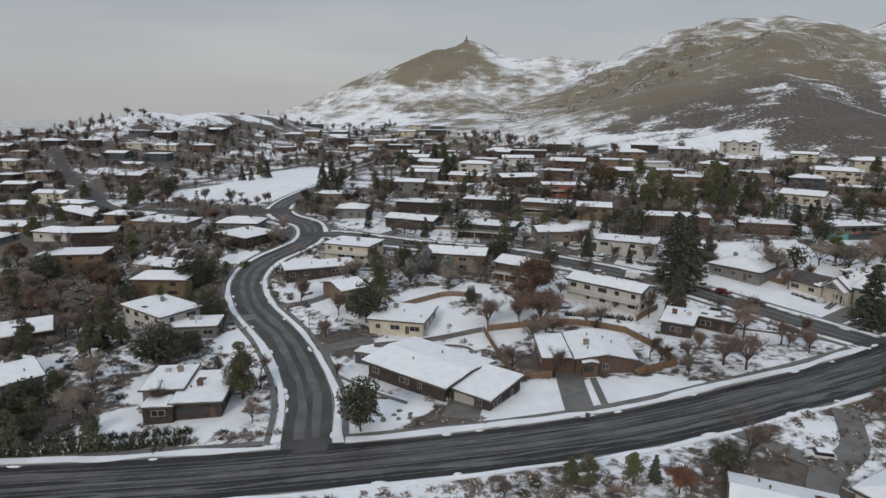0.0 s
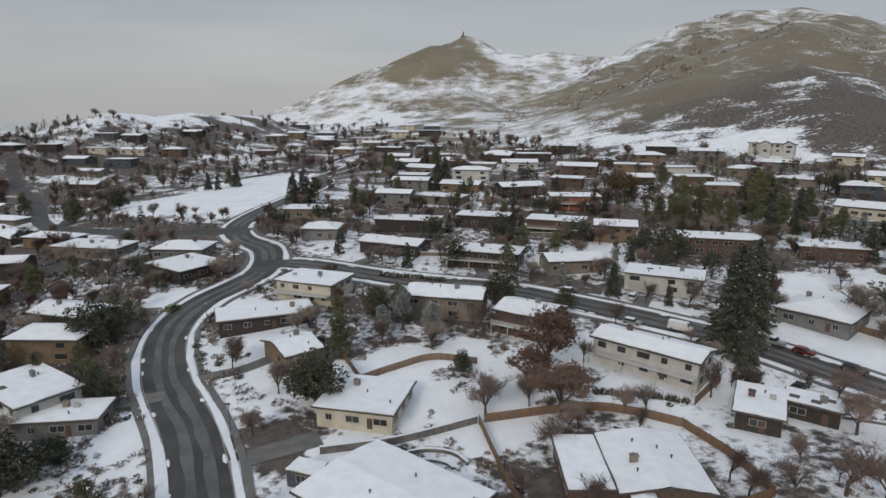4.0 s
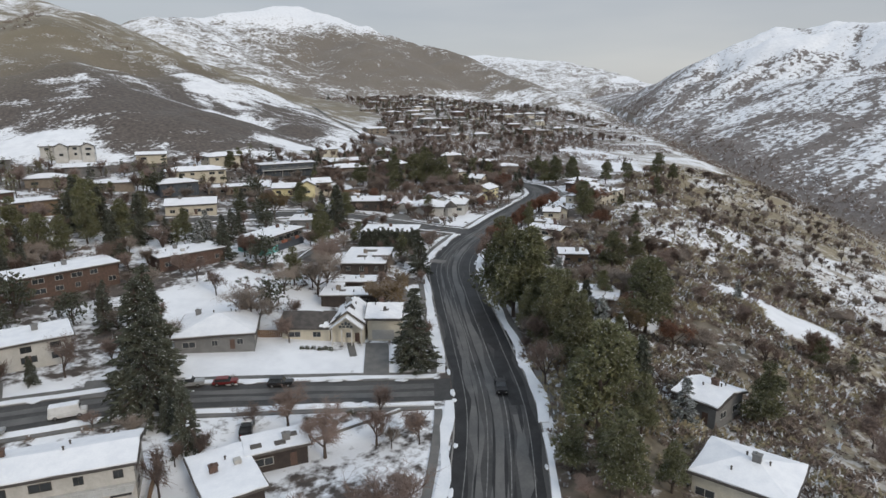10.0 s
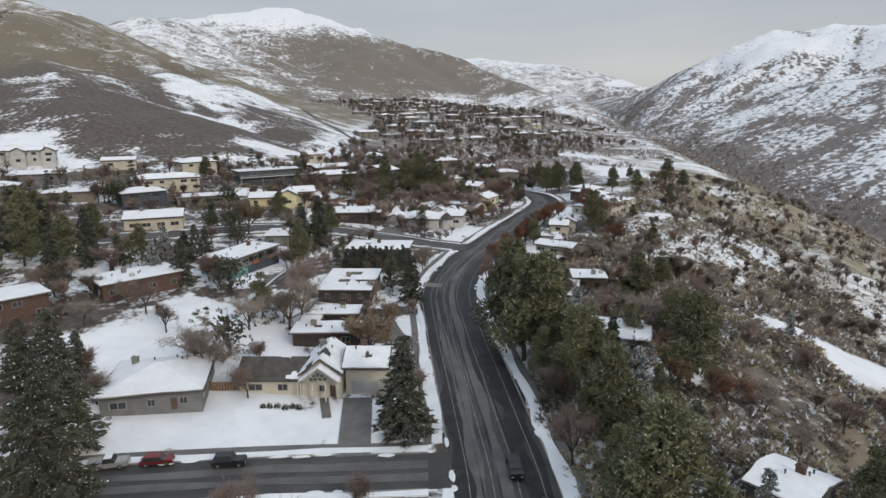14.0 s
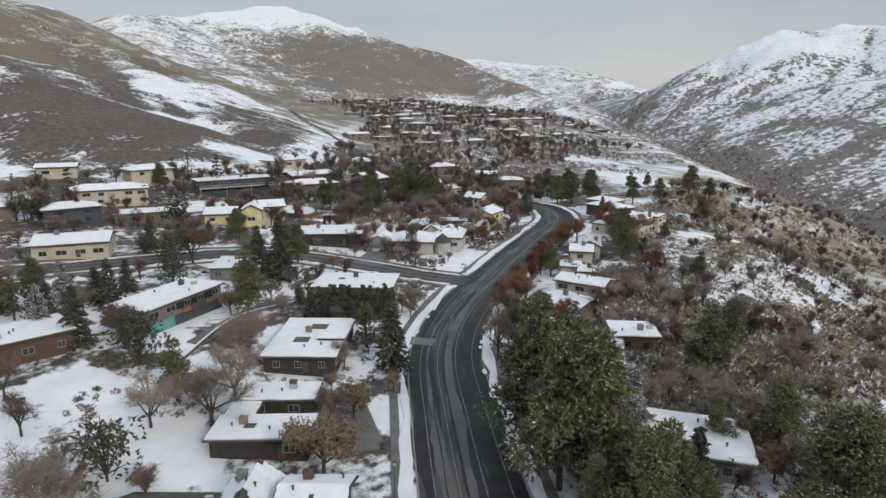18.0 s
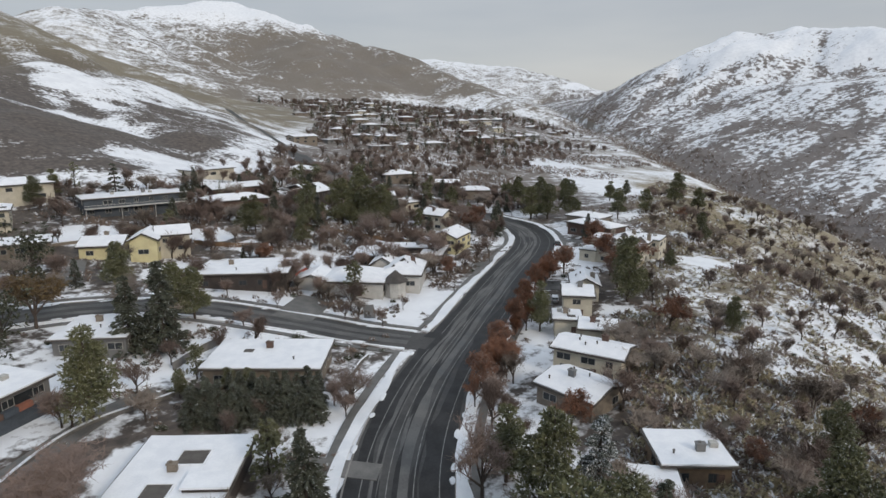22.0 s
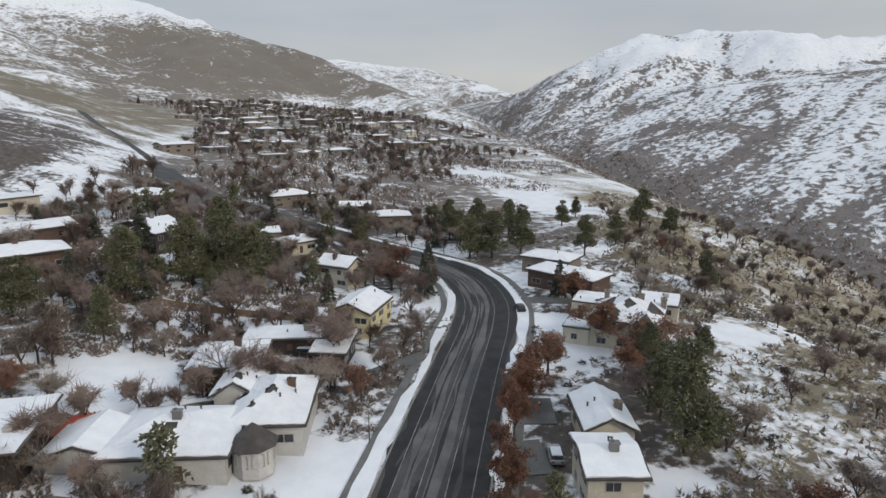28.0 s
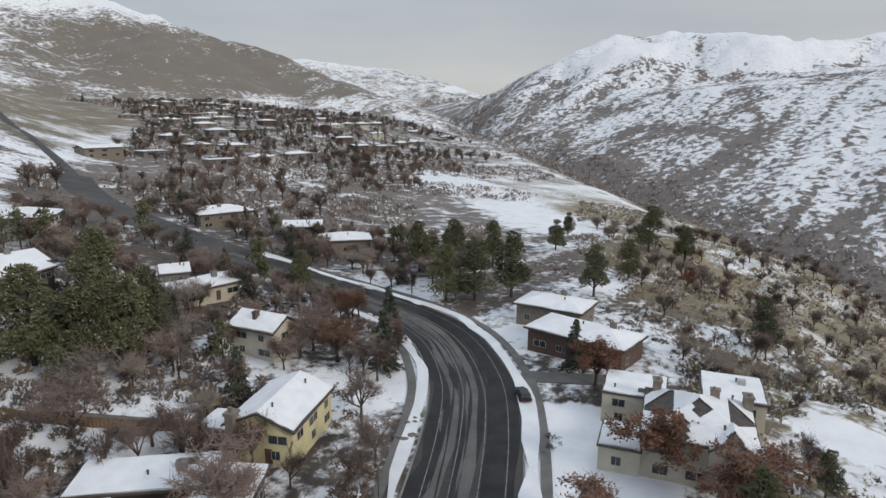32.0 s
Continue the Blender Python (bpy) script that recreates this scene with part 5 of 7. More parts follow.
def bare_meshes(seed, twig_mat, leaf_mat=None, leaves=0, spread=0.9, depth=4, twigs=None):
    """A broadleaf tree one metre tall: trunk with limbs, and a crown of twigs, with dry leaves where it has kept them."""
    rng = random.Random(seed)
    trunk, crown = Soup(), Soup()
    tips = []

    def grow(p, d, length, r, level):
        q = p + d * length
        (trunk if level < 2 else crown).tube(p, q, r, r * 0.62, 0, (5 if depth > 3 else 3) if level < 2 else 3)
        tips.append((q, level))
        if depth < 4 and level >= 1:
            tips.append(((p + q) / 2, depth))
        if level >= depth:
            return
        for _ in range((5, 4, 4, 4)[min(level, 3)]):
            e = d + np.array([rng.gauss(0, 1), rng.gauss(0, 1), rng.gauss(0.3, 0.5)]) * (0.5 if level == 0 else 0.62) * spread
            e /= np.linalg.norm(e)
            s = rng.uniform(0.35, 1.0)
            grow(p + d * length * s if level else q - d * length * 0.25 * rng.random(), e, length * (rng.uniform(0.85, 1.2) if level == 0 else rng.uniform(0.5, 0.8)), r * 0.52, level + 1)

    grow(np.array([0, 0, -0.05]), np.array([0.02, 0.01, 1.0]), 0.24, 0.024, 0)
    for p, level in tips:
        if level >= depth - 1:
            for _ in range(twigs or {4: 5, 3: 9}.get(depth, 12)):
                e = np.array([rng.gauss(0, 1), rng.gauss(0, 1), rng.gauss(0.3, 0.8)])
                e /= np.linalg.norm(e)
                s = np.cross(e, (0.3, 0.5, 0.8)) * {4: 0.0028, 3: 0.0046}.get(depth, 0.009) * (1.5 if twigs else 1)
                crown.add([p - s, p + s, p + e * rng.uniform(0.06, 0.15) * (1.5 if depth < 4 else 1)], [(0, 1, 2)], 0)
    if leaf_mat is not None:
        ends = [p for p, level in tips if level >= 3]
        for _ in range(leaves):
            p = rng.choice(ends)
            crown.clump(p + np.array([rng.gauss(0, 0.025), rng.gauss(0, 0.025), rng.gauss(0, 0.025)]), 0.021, rng, 1, 0.8, 2)
    top = max(v[:, 2].max() for v in crown.v)
    for soup in (trunk, crown):
        soup.v = [v / top for v in soup.v]
    return trunk.mesh("trunk", [BARK]), crown.mesh("crown", [twig_mat] + ([leaf_mat] if leaf_mat else []))


def bush_mesh(seed, mats, tufts, snow=0.0, slivers=5, wide=1.0):
    """A shrub a metre across: tufts of thin twigs that spread from its heart."""
    rng = random.Random(seed)
    s = Soup()
    for _ in range(tufts):
        d = np.array([rng.gauss(0, 1), rng.gauss(0, 1), abs(rng.gauss(0, 0.8))])
        d /= np.linalg.norm(d)
        r = rng.uniform(0.3, 1.0) ** 0.6
        c = np.array((d[0] * 0.5 * r, d[1] * 0.5 * r, d[2] * 0.55 * r + 0.02))
        mat = 1 if (snow and d[2] > 0.35 and rng.random() < snow) else 0
        for _ in range(slivers):
            e = d * 0.8 + np.array([rng.gauss(0, 0.6), rng.gauss(0, 0.6), rng.gauss(0.25, 0.5)])
            e /= np.linalg.norm(e) + 1e-9
            q = np.cross(e, (rng.gauss(0, 1), rng.gauss(0, 1), rng.gauss(0, 1)))
            q /= np.linalg.norm(q) + 1e-9
            L, W = rng.uniform(0.14, 0.26), rng.uniform(0.018, 0.034) * wide
            s.add([c - e * L * 0.5 - q * W, c - e * L * 0.5 + q * W, c + e * L], [(0, 1, 2)], mat)
    return s.mesh("bush", mats)


CONIFERS = {
    "spruce": [conifer_meshes("spruce", SPRUCE, k, 1700) for k in range(3)],
    "blue": [conifer_meshes("spruce", BLUE, 20 + k, 1700) for k in range(2)],
    "pine": [conifer_meshes("pine", PINE, 40 + k, 3000) for k in range(4)],
    "round": [conifer_meshes("round", HEDGE, 60 + k, 2300) for k in range(3)],
    "snowpine": [conifer_meshes("pine", BLUE, 64 + k, 3000) for k in range(2)],
}
BROADLEAF = {
    "bare": [bare_meshes(k, TWIG) for k in range(4)],
    "pale": [bare_meshes(10 + k, PALETWIG) for k in range(2)],
    "rust": [bare_meshes(20 + k, TWIG, RUST, 2400) for k in range(3)],
    "brown": [bare_meshes(24 + k, TWIG, OAK, 2400) for k in range(2)],
    "ochre": [bare_meshes(30 + k, PALETWIG, OCHRE, 2200) for k in range(2)],
    "sparse": [bare_meshes(40 + k, TWIG, depth=3) for k in range(3)],
}
BUSHES = {
    "brush": [bush_mesh(k, [BRUSHMAT, SNOW], 60, 0.10) for k in range(3)],
    "green": [bush_mesh(10 + k, [HEDGE, SNOW], 80, 0.12, 5, 1.6) for k in range(2)],
    "rustbush": [bush_mesh(20 + k, [RUST, SNOW], 50, 0.1) for k in range(2)],
    "sage": [bush_mesh(30 + k, [SAGE, SNOW], 50, 0.15) for k in range(2)],
}
TREE_WORDS = {
    "spruce": ("dark green conical spruce dusted with snow", "spruce"),
    "blue": ("snow-laden blue-grey conical spruce", "spruce"),
    "pine": ("dark green irregular pine with snow in its needles", "pine tree"),
    "round": ("dense dark evergreen with a rounded snowy crown", "evergreen tree"),
    "bare": ("leafless grey-brown broadleaf tree on snowy ground", "tree"),
    "pale": ("leafless pale-twigged broadleaf tree on snowy ground", "tree"),
    "brown": ("broadleaf tree holding dull brown dry leaves", "tree"),
    "snowpine": ("broad pine laden with snow on its boughs", "pine tree"),
    "rust": ("broadleaf tree holding rust-red dry leaves", "tree"),
    "ochre": ("broadleaf tree holding dull ochre dry leaves", "tree"),
    "sparse": ("thin leafless tree on snowy ground", "tree"),
}
tree_rng = random.Random(5)
TREES = []


def tree(x, y, tall, kind, wide=1.0):
    """A tree of that height; wide spreads its crown."""
    label, cat = TREE_WORDS[kind]
    trunk, crown = tree_rng.choice((CONIFERS.get(kind) or BROADLEAF[kind]))
    top = new("tree")
    a = tree_rng.uniform(0, 360)
    top.matrix_basis = pose(x, y, H(x, y), 0, 0, a)
    tagged(top, label, cat, cat + "s of the hillside")
    m = Matrix.Diagonal((tall * wide, tall * wide, tall, 1))
    part("trunk", trunk, None, top, at=m)
    part("crown", crown, None, top, at=m)
    TREES.append((x, y))
    return top


def bush(x, y, size, kind, tall=1.0):
    words = {"brush": "leafless brown shrub with snow on it", "green": "low dark evergreen shrub with snow on it", "rustbush": "shrub with dry rust-red leaves", "sage": "dull olive scrub bush"}[kind]
    ob = new("bush", tree_rng.choice(BUSHES[kind]))
    ob.matrix_basis = pose(x, y, H(x, y) - 0.05, 0, 0, tree_rng.uniform(0, 360)) @ Matrix.Diagonal((size, size, size * tall, 1))
    return tagged(ob, words, "bush", "garden shrubs")


# trees that stand out, kind by kind
tree(-14.8, 103.0, 11.4, "round", 0.8)
tree(-63.6, 132.3, 11.7, "round", 1.2)
tree(-75.7, 181.2, 12.6, "round", 0.9)
tree(-62.2, 158.2, 8.5, "round", 0.9)
tree(-20.1, 156.0, 12.4, "round", 1.0)
tree(18.3, 197.3, 11.7, "round", 0.9)
tree(178.1, 272.2, 6.2, "round", 1)
tree(34.0, 195.0, 7.3, "round", 1.0)
tree(7.9, 165.8, 6.4, "round", 0.8)
tree(-40.9, 117.5, 12.8, "pine", 1.0)
tree(-18.4, 175.8, 10.7, "pine", 1.1)
tree(139.7, 140.1, 22.1, "pine", 1)
tree(140.4, 136.1, 22.8, "pine", 1)
tree(132.2, 128.1, 15.7, "pine", 1)
tree(119.5, 117.6, 13.2, "pine", 1.1)
tree(96.1, 107.3, 19.3, "pine", 1.1)
tree(140.7, 109.6, 17.7, "pine", 1.1)
tree(149.1, 108.4, 13.1, "pine", 1)
tree(115.0, 85.0, 12.1, "pine", 1)
tree(87.9, 94.8, 7.9, "pine", 1.1)
tree(82.7, 100.3, 13.0, "pine", 1.1)
tree(164.3, 219.6, 14.8, "pine", 1.1)
tree(150.1, 147.7, 22.6, "pine", 1.1)
tree(156.8, 145.2, 17.4, "pine", 1.1)
tree(178.5, 126.9, 13.1, "pine", 1.2)
tree(197.2, 124.6, 9.4, "pine", 1.1)
tree(159.9, 115.6, 10.9, "pine", 1.2)
tree(156.5, 123.3, 8.2, "pine", 1.2)
tree(384.3, 227.7, 15.0, "pine", 1.1)
tree(390.4, 219.2, 15.1, "pine", 1.1)
tree(394.8, 208.7, 14.1, "pine", 1)
tree(419.4, 192.4, 10.3, "pine", 1.2)
tree(455.1, 190.1, 9.2, "pine", 1.1)
tree(430.5, 163.2, 15.9, "pine", 1.1)
tree(282.3, 163.7, 10.2, "pine", 1)
tree(258.2, 159.5, 16.4, "pine", 1.1)
tree(267.1, 162.1, 12.6, "pine", 1)
tree(294.7, 263.9, 16.5, "pine", 1.2)
tree(297.5, 255.7, 17.6, "pine", 1.2)
tree(307.5, 253.7, 15.2, "pine", 1.1)
tree(261.6, 278.0, 11.4, "pine", 1.1)
tree(260.1, 255.3, 10.8, "pine", 1)
tree(314.1, 269.1, 18.5, "pine", 1.1)
tree(300.7, 251.9, 15.7, "pine", 1.2)
tree(296.1, 260.3, 11.7, "pine", 1.1)
tree(345.6, 244.1, 12.0, "pine", 1.1)
tree(359.8, 214.1, 14.0, "pine", 1.2)
tree(361.2, 207.5, 15.3, "pine", 1.2)
tree(365.8, 199.4, 16.6, "pine", 1.1)
tree(368.5, 180.2, 13.0, "pine", 1.1)
tree(387.4, 171.5, 10.7, "pine", 1.1)
tree(426.4, 152.5, 12.0, "pine", 1.2)
tree(349.7, 147.5, 11.5, "pine", 1)
tree(295.4, 153.3, 6.3, "pine", 1.1)
tree(87.9, 263.2, 14.7, "pine", 1)
tree(100.3, 266.9, 13.7, "pine", 1)
tree(104.7, 262.7, 12.9, "pine", 1)
tree(132.9, 293.7, 15.3, "pine", 1.1)
tree(127.9, 293.9, 17.4, "pine", 1.1)
tree(9.7, 305.4, 8.7, "pine", 1)
tree(-16.3, 332.3, 10.1, "pine", 1.1)
tree(277.9, 266.6, 16.6, "pine", 1.1)
tree(262.2, 274.9, 12.4, "pine", 1.1)
tree(233.4, 173.7, 11.4, "pine", 0.9)
tree(67.6, 176.1, 24.0, "spruce", 1.1)
tree(63.5, 161.5, 11.9, "spruce", 0.9)
tree(106.1, 146.9, 17.2, "spruce", 1.15)
tree(76.3, 186.4, 22.3, "spruce", 1.0)
tree(-12.5, 193.5, 9.5, "round", 0.9)
tree(-6.8, 232.5, 8.3, "spruce", 1)
tree(48.8, 205.6, 9.6, "spruce", 1)
tree(61.4, 199.6, 5.7, "spruce", 1)
tree(115.9, 257.4, 14.0, "spruce", 1)
tree(123.7, 287.5, 19.2, "spruce", 1)
tree(128.8, 282.9, 15.7, "spruce", 1)
tree(187.2, 231.1, 17.5, "spruce", 1)
tree(183.1, 234.6, 14.8, "spruce", 1)
tree(160.1, 179.1, 14.1, "spruce", 1)
tree(65.8, 168.6, 8.0, "spruce", 1)
tree(132.3, 229.9, 12.1, "spruce", 1.2)
tree(155.5, 248.4, 8.6, "spruce", 1.2)
tree(147.7, 247.5, 8.7, "spruce", 1.2)
tree(286.7, 325.2, 9.3, "spruce", 1)
tree(315.2, 324.9, 7.9, "spruce", 1)
tree(282.5, 325.6, 7.7, "spruce", 1)
tree(285.1, 323.1, 7.8, "spruce", 1)
tree(304.4, 319.4, 7.8, "spruce", 1)
tree(296.8, 279.0, 16.3, "spruce", 1)
tree(237.8, 257.9, 4.8, "spruce", 0.9)
tree(329.7, 218.0, 11.7, "spruce", 1)
tree(316.8, 214.7, 11.6, "spruce", 1)
tree(338.2, 253.2, 8.2, "spruce", 1)
tree(355.0, 269.3, 6.7, "spruce", 1)
tree(324.2, 183.2, 9.6, "spruce", 0.9)
tree(370.6, 228.7, 8.5, "spruce", 1)
tree(-5.5, 188.0, 10.5, "snowpine", 1.2)
tree(-65.9, 297.3, 8.0, "spruce", 1)
tree(-64.1, 329.8, 15.2, "spruce", 1)
tree(-61.4, 322.8, 11.1, "spruce", 1)
tree(5.3, 354.3, 15.9, "spruce", 1)
tree(1.5, 351.0, 15.3, "spruce", 1)
tree(-131.3, 406.7, 10.7, "spruce", 1)
tree(-124.0, 401.4, 9.0, "spruce", 1)
tree(-29.3, 416.4, 13.1, "spruce", 1)
tree(-31.3, 262.0, 5.5, "spruce", 1)
tree(1.5, 184.0, 8.5, "snowpine", 1.3)
tree(-10.0, 184.5, 8.0, "snowpine", 1.3)
tree(106.8, 96.3, 8.7, "blue", 1.1)
tree(151.0, 134.2, 9.5, "snowpine", 1.3)
tree(132.7, 119.5, 10.1, "blue", 1)
tree(145.6, 133.1, 11.7, "snowpine", 1.2)
tree(120.5, 106.6, 7.8, "blue", 1)
tree(25.3, 167.7, 14.9, "brown", 1.2)
tree(20.7, 159.4, 10.7, "brown", 1.1)
tree(25.0, 150.0, 11.5, "brown", 1.2)
tree(267.7, 182.8, 7.6, "rust", 1.2)
tree(279.0, 180.0, 9.5, "rust", 1.1)
tree(295.0, 172.0, 10.5, "rust", 1.1)
tree(286.1, 162.9, 10.5, "rust", 1.3)
tree(279.8, 167.5, 7.2, "rust", 1.2)
tree(317.3, 223.4, 9.3, "rust", 1.2)
tree(272.8, 182.4, 8.4, "rust", 1)
tree(318.6, 179.5, 9.2, "rust", 1.2)
tree(87.0, 341.6, 9.9, "rust", 1)
tree(151.9, 115.9, 5.6, "rust", 1.2)
tree(136.6, 103.0, 7.3, "rust", 1.1)
tree(260.8, 206.8, 7.4, "rust", 0.8)
tree(179.9, 255.6, 11.9, "ochre", 1.1)
tree(132.6, 173.0, 6.4, "ochre", 1.2)
tree(128.2, 169.2, 10.6, "ochre", 1.1)
tree(142.0, 174.5, 8.5, "ochre", 1.1)
tree(75.4, 301.3, 16.9, "ochre", 1.2)
tree(136.4, 112.1, 10.0, "ochre", 1)
tree(128.6, 191.1, 10.9, "pale", 1.2)
tree(123.1, 197.6, 10.0, "pale", 1.0)
tree(155.2, 186.4, 6.1, "pale", 1.0)
tree(327.1, 160.6, 7.1, "pale", 1.3)
tree(136.0, 193.9, 9.7, "pale", 1.3)
tree(216.1, 152.8, 6.6, "pale", 1.3)
tree(11.7, 156.6, 7.3, "bare", 1.2)
tree(11.7, 151.4, 9.6, "bare", 1.2)
tree(36.8, 151.2, 5.4, "bare", 1.1)
tree(103.2, 188.1, 11.0, "pale", 1.45)
tree(150.0, 205.1, 9.7, "bare", 1.2)
tree(174.3, 143.1, 7.2, "bare", 1.1)
tree(148.4, 203.4, 9.0, "bare", 1.3)
tree(177.0, 142.3, 6.3, "bare", 1.2)
tree(61.0, 126.1, 10.5, "bare", 1.1)
tree(64.6, 123.3, 10.2, "bare", 1.1)
tree(53.9, 126.5, 8.2, "bare", 1)
tree(83.1, 139.2, 5.1, "bare", 1.2)
tree(188.5, 191.4, 6.9, "bare", 1.2)
tree(203.3, 151.8, 9.1, "bare", 1.2)
tree(274.0, 217.7, 10.4, "bare", 1.2)
tree(253.9, 225.2, 10.4, "bare", 1.2)
tree(256.7, 221.6, 9.3, "bare", 1.1)
tree(270.3, 206.4, 7.3, "bare", 1)
tree(281.7, 207.4, 8.2, "bare", 1.1)
tree(290.0, 206.6, 6.9, "bare", 1)
tree(268.9, 252.3, 6.9, "bare", 1.3)
tree(279.5, 233.1, 7.5, "bare", 1)
tree(258.0, 214.9, 6.5, "bare", 1.1)
tree(269.2, 163.7, 8.7, "bare", 1.1)
tree(280.7, 243.6, 10.4, "bare", 1.3)
tree(283.5, 234.4, 7.6, "bare", 1.2)
tree(283.8, 230.5, 6.9, "bare", 1.1)
tree(299.9, 212.4, 8.7, "bare", 1.1)
tree(79.5, 137.5, 7.8, "bare", 1.1)
tree(73.0, 142.4, 9.4, "bare", 1.2)
tree(72.5, 157.9, 5.1, "bare", 1.2)
tree(-85.8, 212.7, 4.9, "bare", 1.4)
tree(90.8, 270.4, 11.2, "bare", 1.2)
tree(59.3, 178.5, 3.9, "bare", 1.2)
tree(173.8, 163.7, 12.7, "bare", 0.8)
tree(190.3, 168.5, 9.9, "bare", 0.8)
tree(108.6, 120.5, 9.8, "bare", 0.8)
tree(123.0, 127.7, 9.8, "bare", 0.8)
# the rust-leaved row on the outer verge
n_main = normals(MAIN)
for k in range(11):
    i = int(np.argmin(np.abs(MAIN[:, 0] - (193 + 7.0 * k))))
    q = MAIN[i] - n_main[i] * (8.3 + 0.9 * (k % 2))
    tree(q[0], q[1], (6.5, 8.5, 7.2, 9.0)[k % 4], "rust", 0.75)
# the thick stand of pines along the outer side of the road
for k in range(16):
    i = int(np.argmin(np.abs(MAIN[:, 0] - (92 + 5.5 * k))))
    q = MAIN[i] - n_main[i] * (13.5 + 7.0 * ((k * 7) % 5) / 2)
    tree(q[0], q[1], (11.0, 14.0, 9.0, 15.5, 12.0)[k % 5], ("pine", "pine", "spruce", "pine", "blue")[k % 5], 1.15)
# dark garden trees west of the winding street
for x, y, tall, kind in ((-84, 112, 8, "pine"), (-96, 108, 9, "round"), (-76, 104, 6, "round"), (-100, 140, 10, "pine"), (-92, 160, 8, "brown"), (-112, 165, 10, "brown"), (-105, 185, 9, "pine"), (-60, 140, 6, "round"), (-82, 142, 7, "spruce"), (-118, 128, 9, "pine"), (-66, 106, 4, "round"), (-40, 128, 6, "bare"), (-36, 108, 5, "bare"), (-96, 206, 9, "bare"), (-110, 215, 10, "pine")):
    tree(x, y, tall, kind, 1.1)
# shrubs and small trees just below the road
for x, y, tall, kind in ((19.0, 81.5, 5.0, "pine"), (21.5, 81.0, 5.5, "pine"), (28.0, 81.0, 5.5, "pine"), (31.5, 82.0, 4.5, "spruce"), (43.0, 84.0, 5.5, "round"), (48.0, 87.5, 8.0, "bare"), (34.0, 79.0, 5.0, "rust"), (9.0, 79.0, 4.0, "bare"), (85.0, 108.0, 9.0, "pine"), (88.0, 104.0, 8.0, "pine"), (80.0, 104.0, 4.0, "bare"), (76.0, 101.0, 3.0, "bare"), (39.0, 82.0, 3.0, "bare")):
    tree(x, y, tall, kind, 1.1)
for x, y in ((14, 82.5), (24.5, 82), (37, 84), (52, 95), (56, 97.5), (62, 99.5), (65, 101), (79, 106.5), (82, 108), (86, 110), (73, 94), (71, 92), (12, 80), (17, 80), (27, 79)):
    bush(x, y, tree_rng.uniform(1.2, 2.4), tree_rng.choice(("brush", "brush", "green")), 0.8)
tree(271.5, 161.0, 8.5, "pale", 1.1)
# a close row of pointed evergreens before the flat-roofed house at the side street
for k in range(10):
    u = k / 9
    tree(171.0 + 9.6 * u + 0.5 * (k % 2), 207.5 - 14.0 * u, 6.6 + 0.7 * ((k * 3) % 4) / 3, "spruce", 1.35)
# the gardens at the side street's mouth
tree(197.6, 239.7, 12.5, "pine", 1.2)
tree(200.6, 237.4, 11.5, "pine", 1.2)
tree(195.6, 251.2, 7.5, "pine", 1.1)
tree(218.1, 212.4, 5.5, "bare", 0.9)
tree(220.1, 204.3, 5.5, "bare", 0.9)
tree(215.4, 228.4, 5, "bare", 0.8)
tree(188.7, 192.0, 6, "pale", 0.9)
tree(183.4, 225.2, 6, "bare", 1.0)
tree(173.4, 221.6, 6, "bare", 1.1)
tree(231.4, 205.5, 4, "bare", 0.8)
tree(203.1, 226.8, 4.5, "bare", 1.3)
tree(179.6, 208.9, 5.5, "pine", 1.0)
tree(181.2, 206.1, 5.5, "pine", 1.0)
tree(176.0, 215.3, 5, "pine", 1.0)
for x, y, size, kind in ((204.4, 214.6, 2.6, "green"), (198.5, 218.8, 1.6, "brush"), (201.6, 217.2, 1.5, "brush"), (205.3, 202.9, 2.2, "brush"), (204.1, 200.0, 2.0, "green"), (200.2, 201.8, 2.2, "brush"), (208.1, 201.7, 1.8, "brush"), (195.6, 200.8, 1.8, "brush"), (212.2, 202.2, 1.6, "brush"), (215.3, 200.9, 1.6, "brush"), (190.1, 238.8, 3.0, "brush"), (192.6, 238.4, 3.0, "brush"), (192.9, 234.9, 2.8, "brush"), (183.8, 233.6, 3.0, "brush"), (183.2, 229.3, 2.8, "brush"), (187.3, 231.3, 3.0, "brush"), (193.1, 231.5, 2.6, "brush"), (195.6, 230.9, 2.5, "brush"), (178.5, 229.1, 2.8, "brush"), (176.6, 229.6, 3.0, "brush"), (188.3, 226.9, 2.2, "brush"), (198.3, 230.3, 2.2, "green"), (245.2, 211.7, 2.4, "brush"), (235.0, 210.1, 1.4, "green"), (223.8, 230.3, 1.6, "green"), (207.0, 232.1, 2.2, "brush"), (206.0, 226.1, 2.2, "brush"), (203.0, 230.5, 2.0, "brush")):
    bush(x, y, size, kind, 0.85)


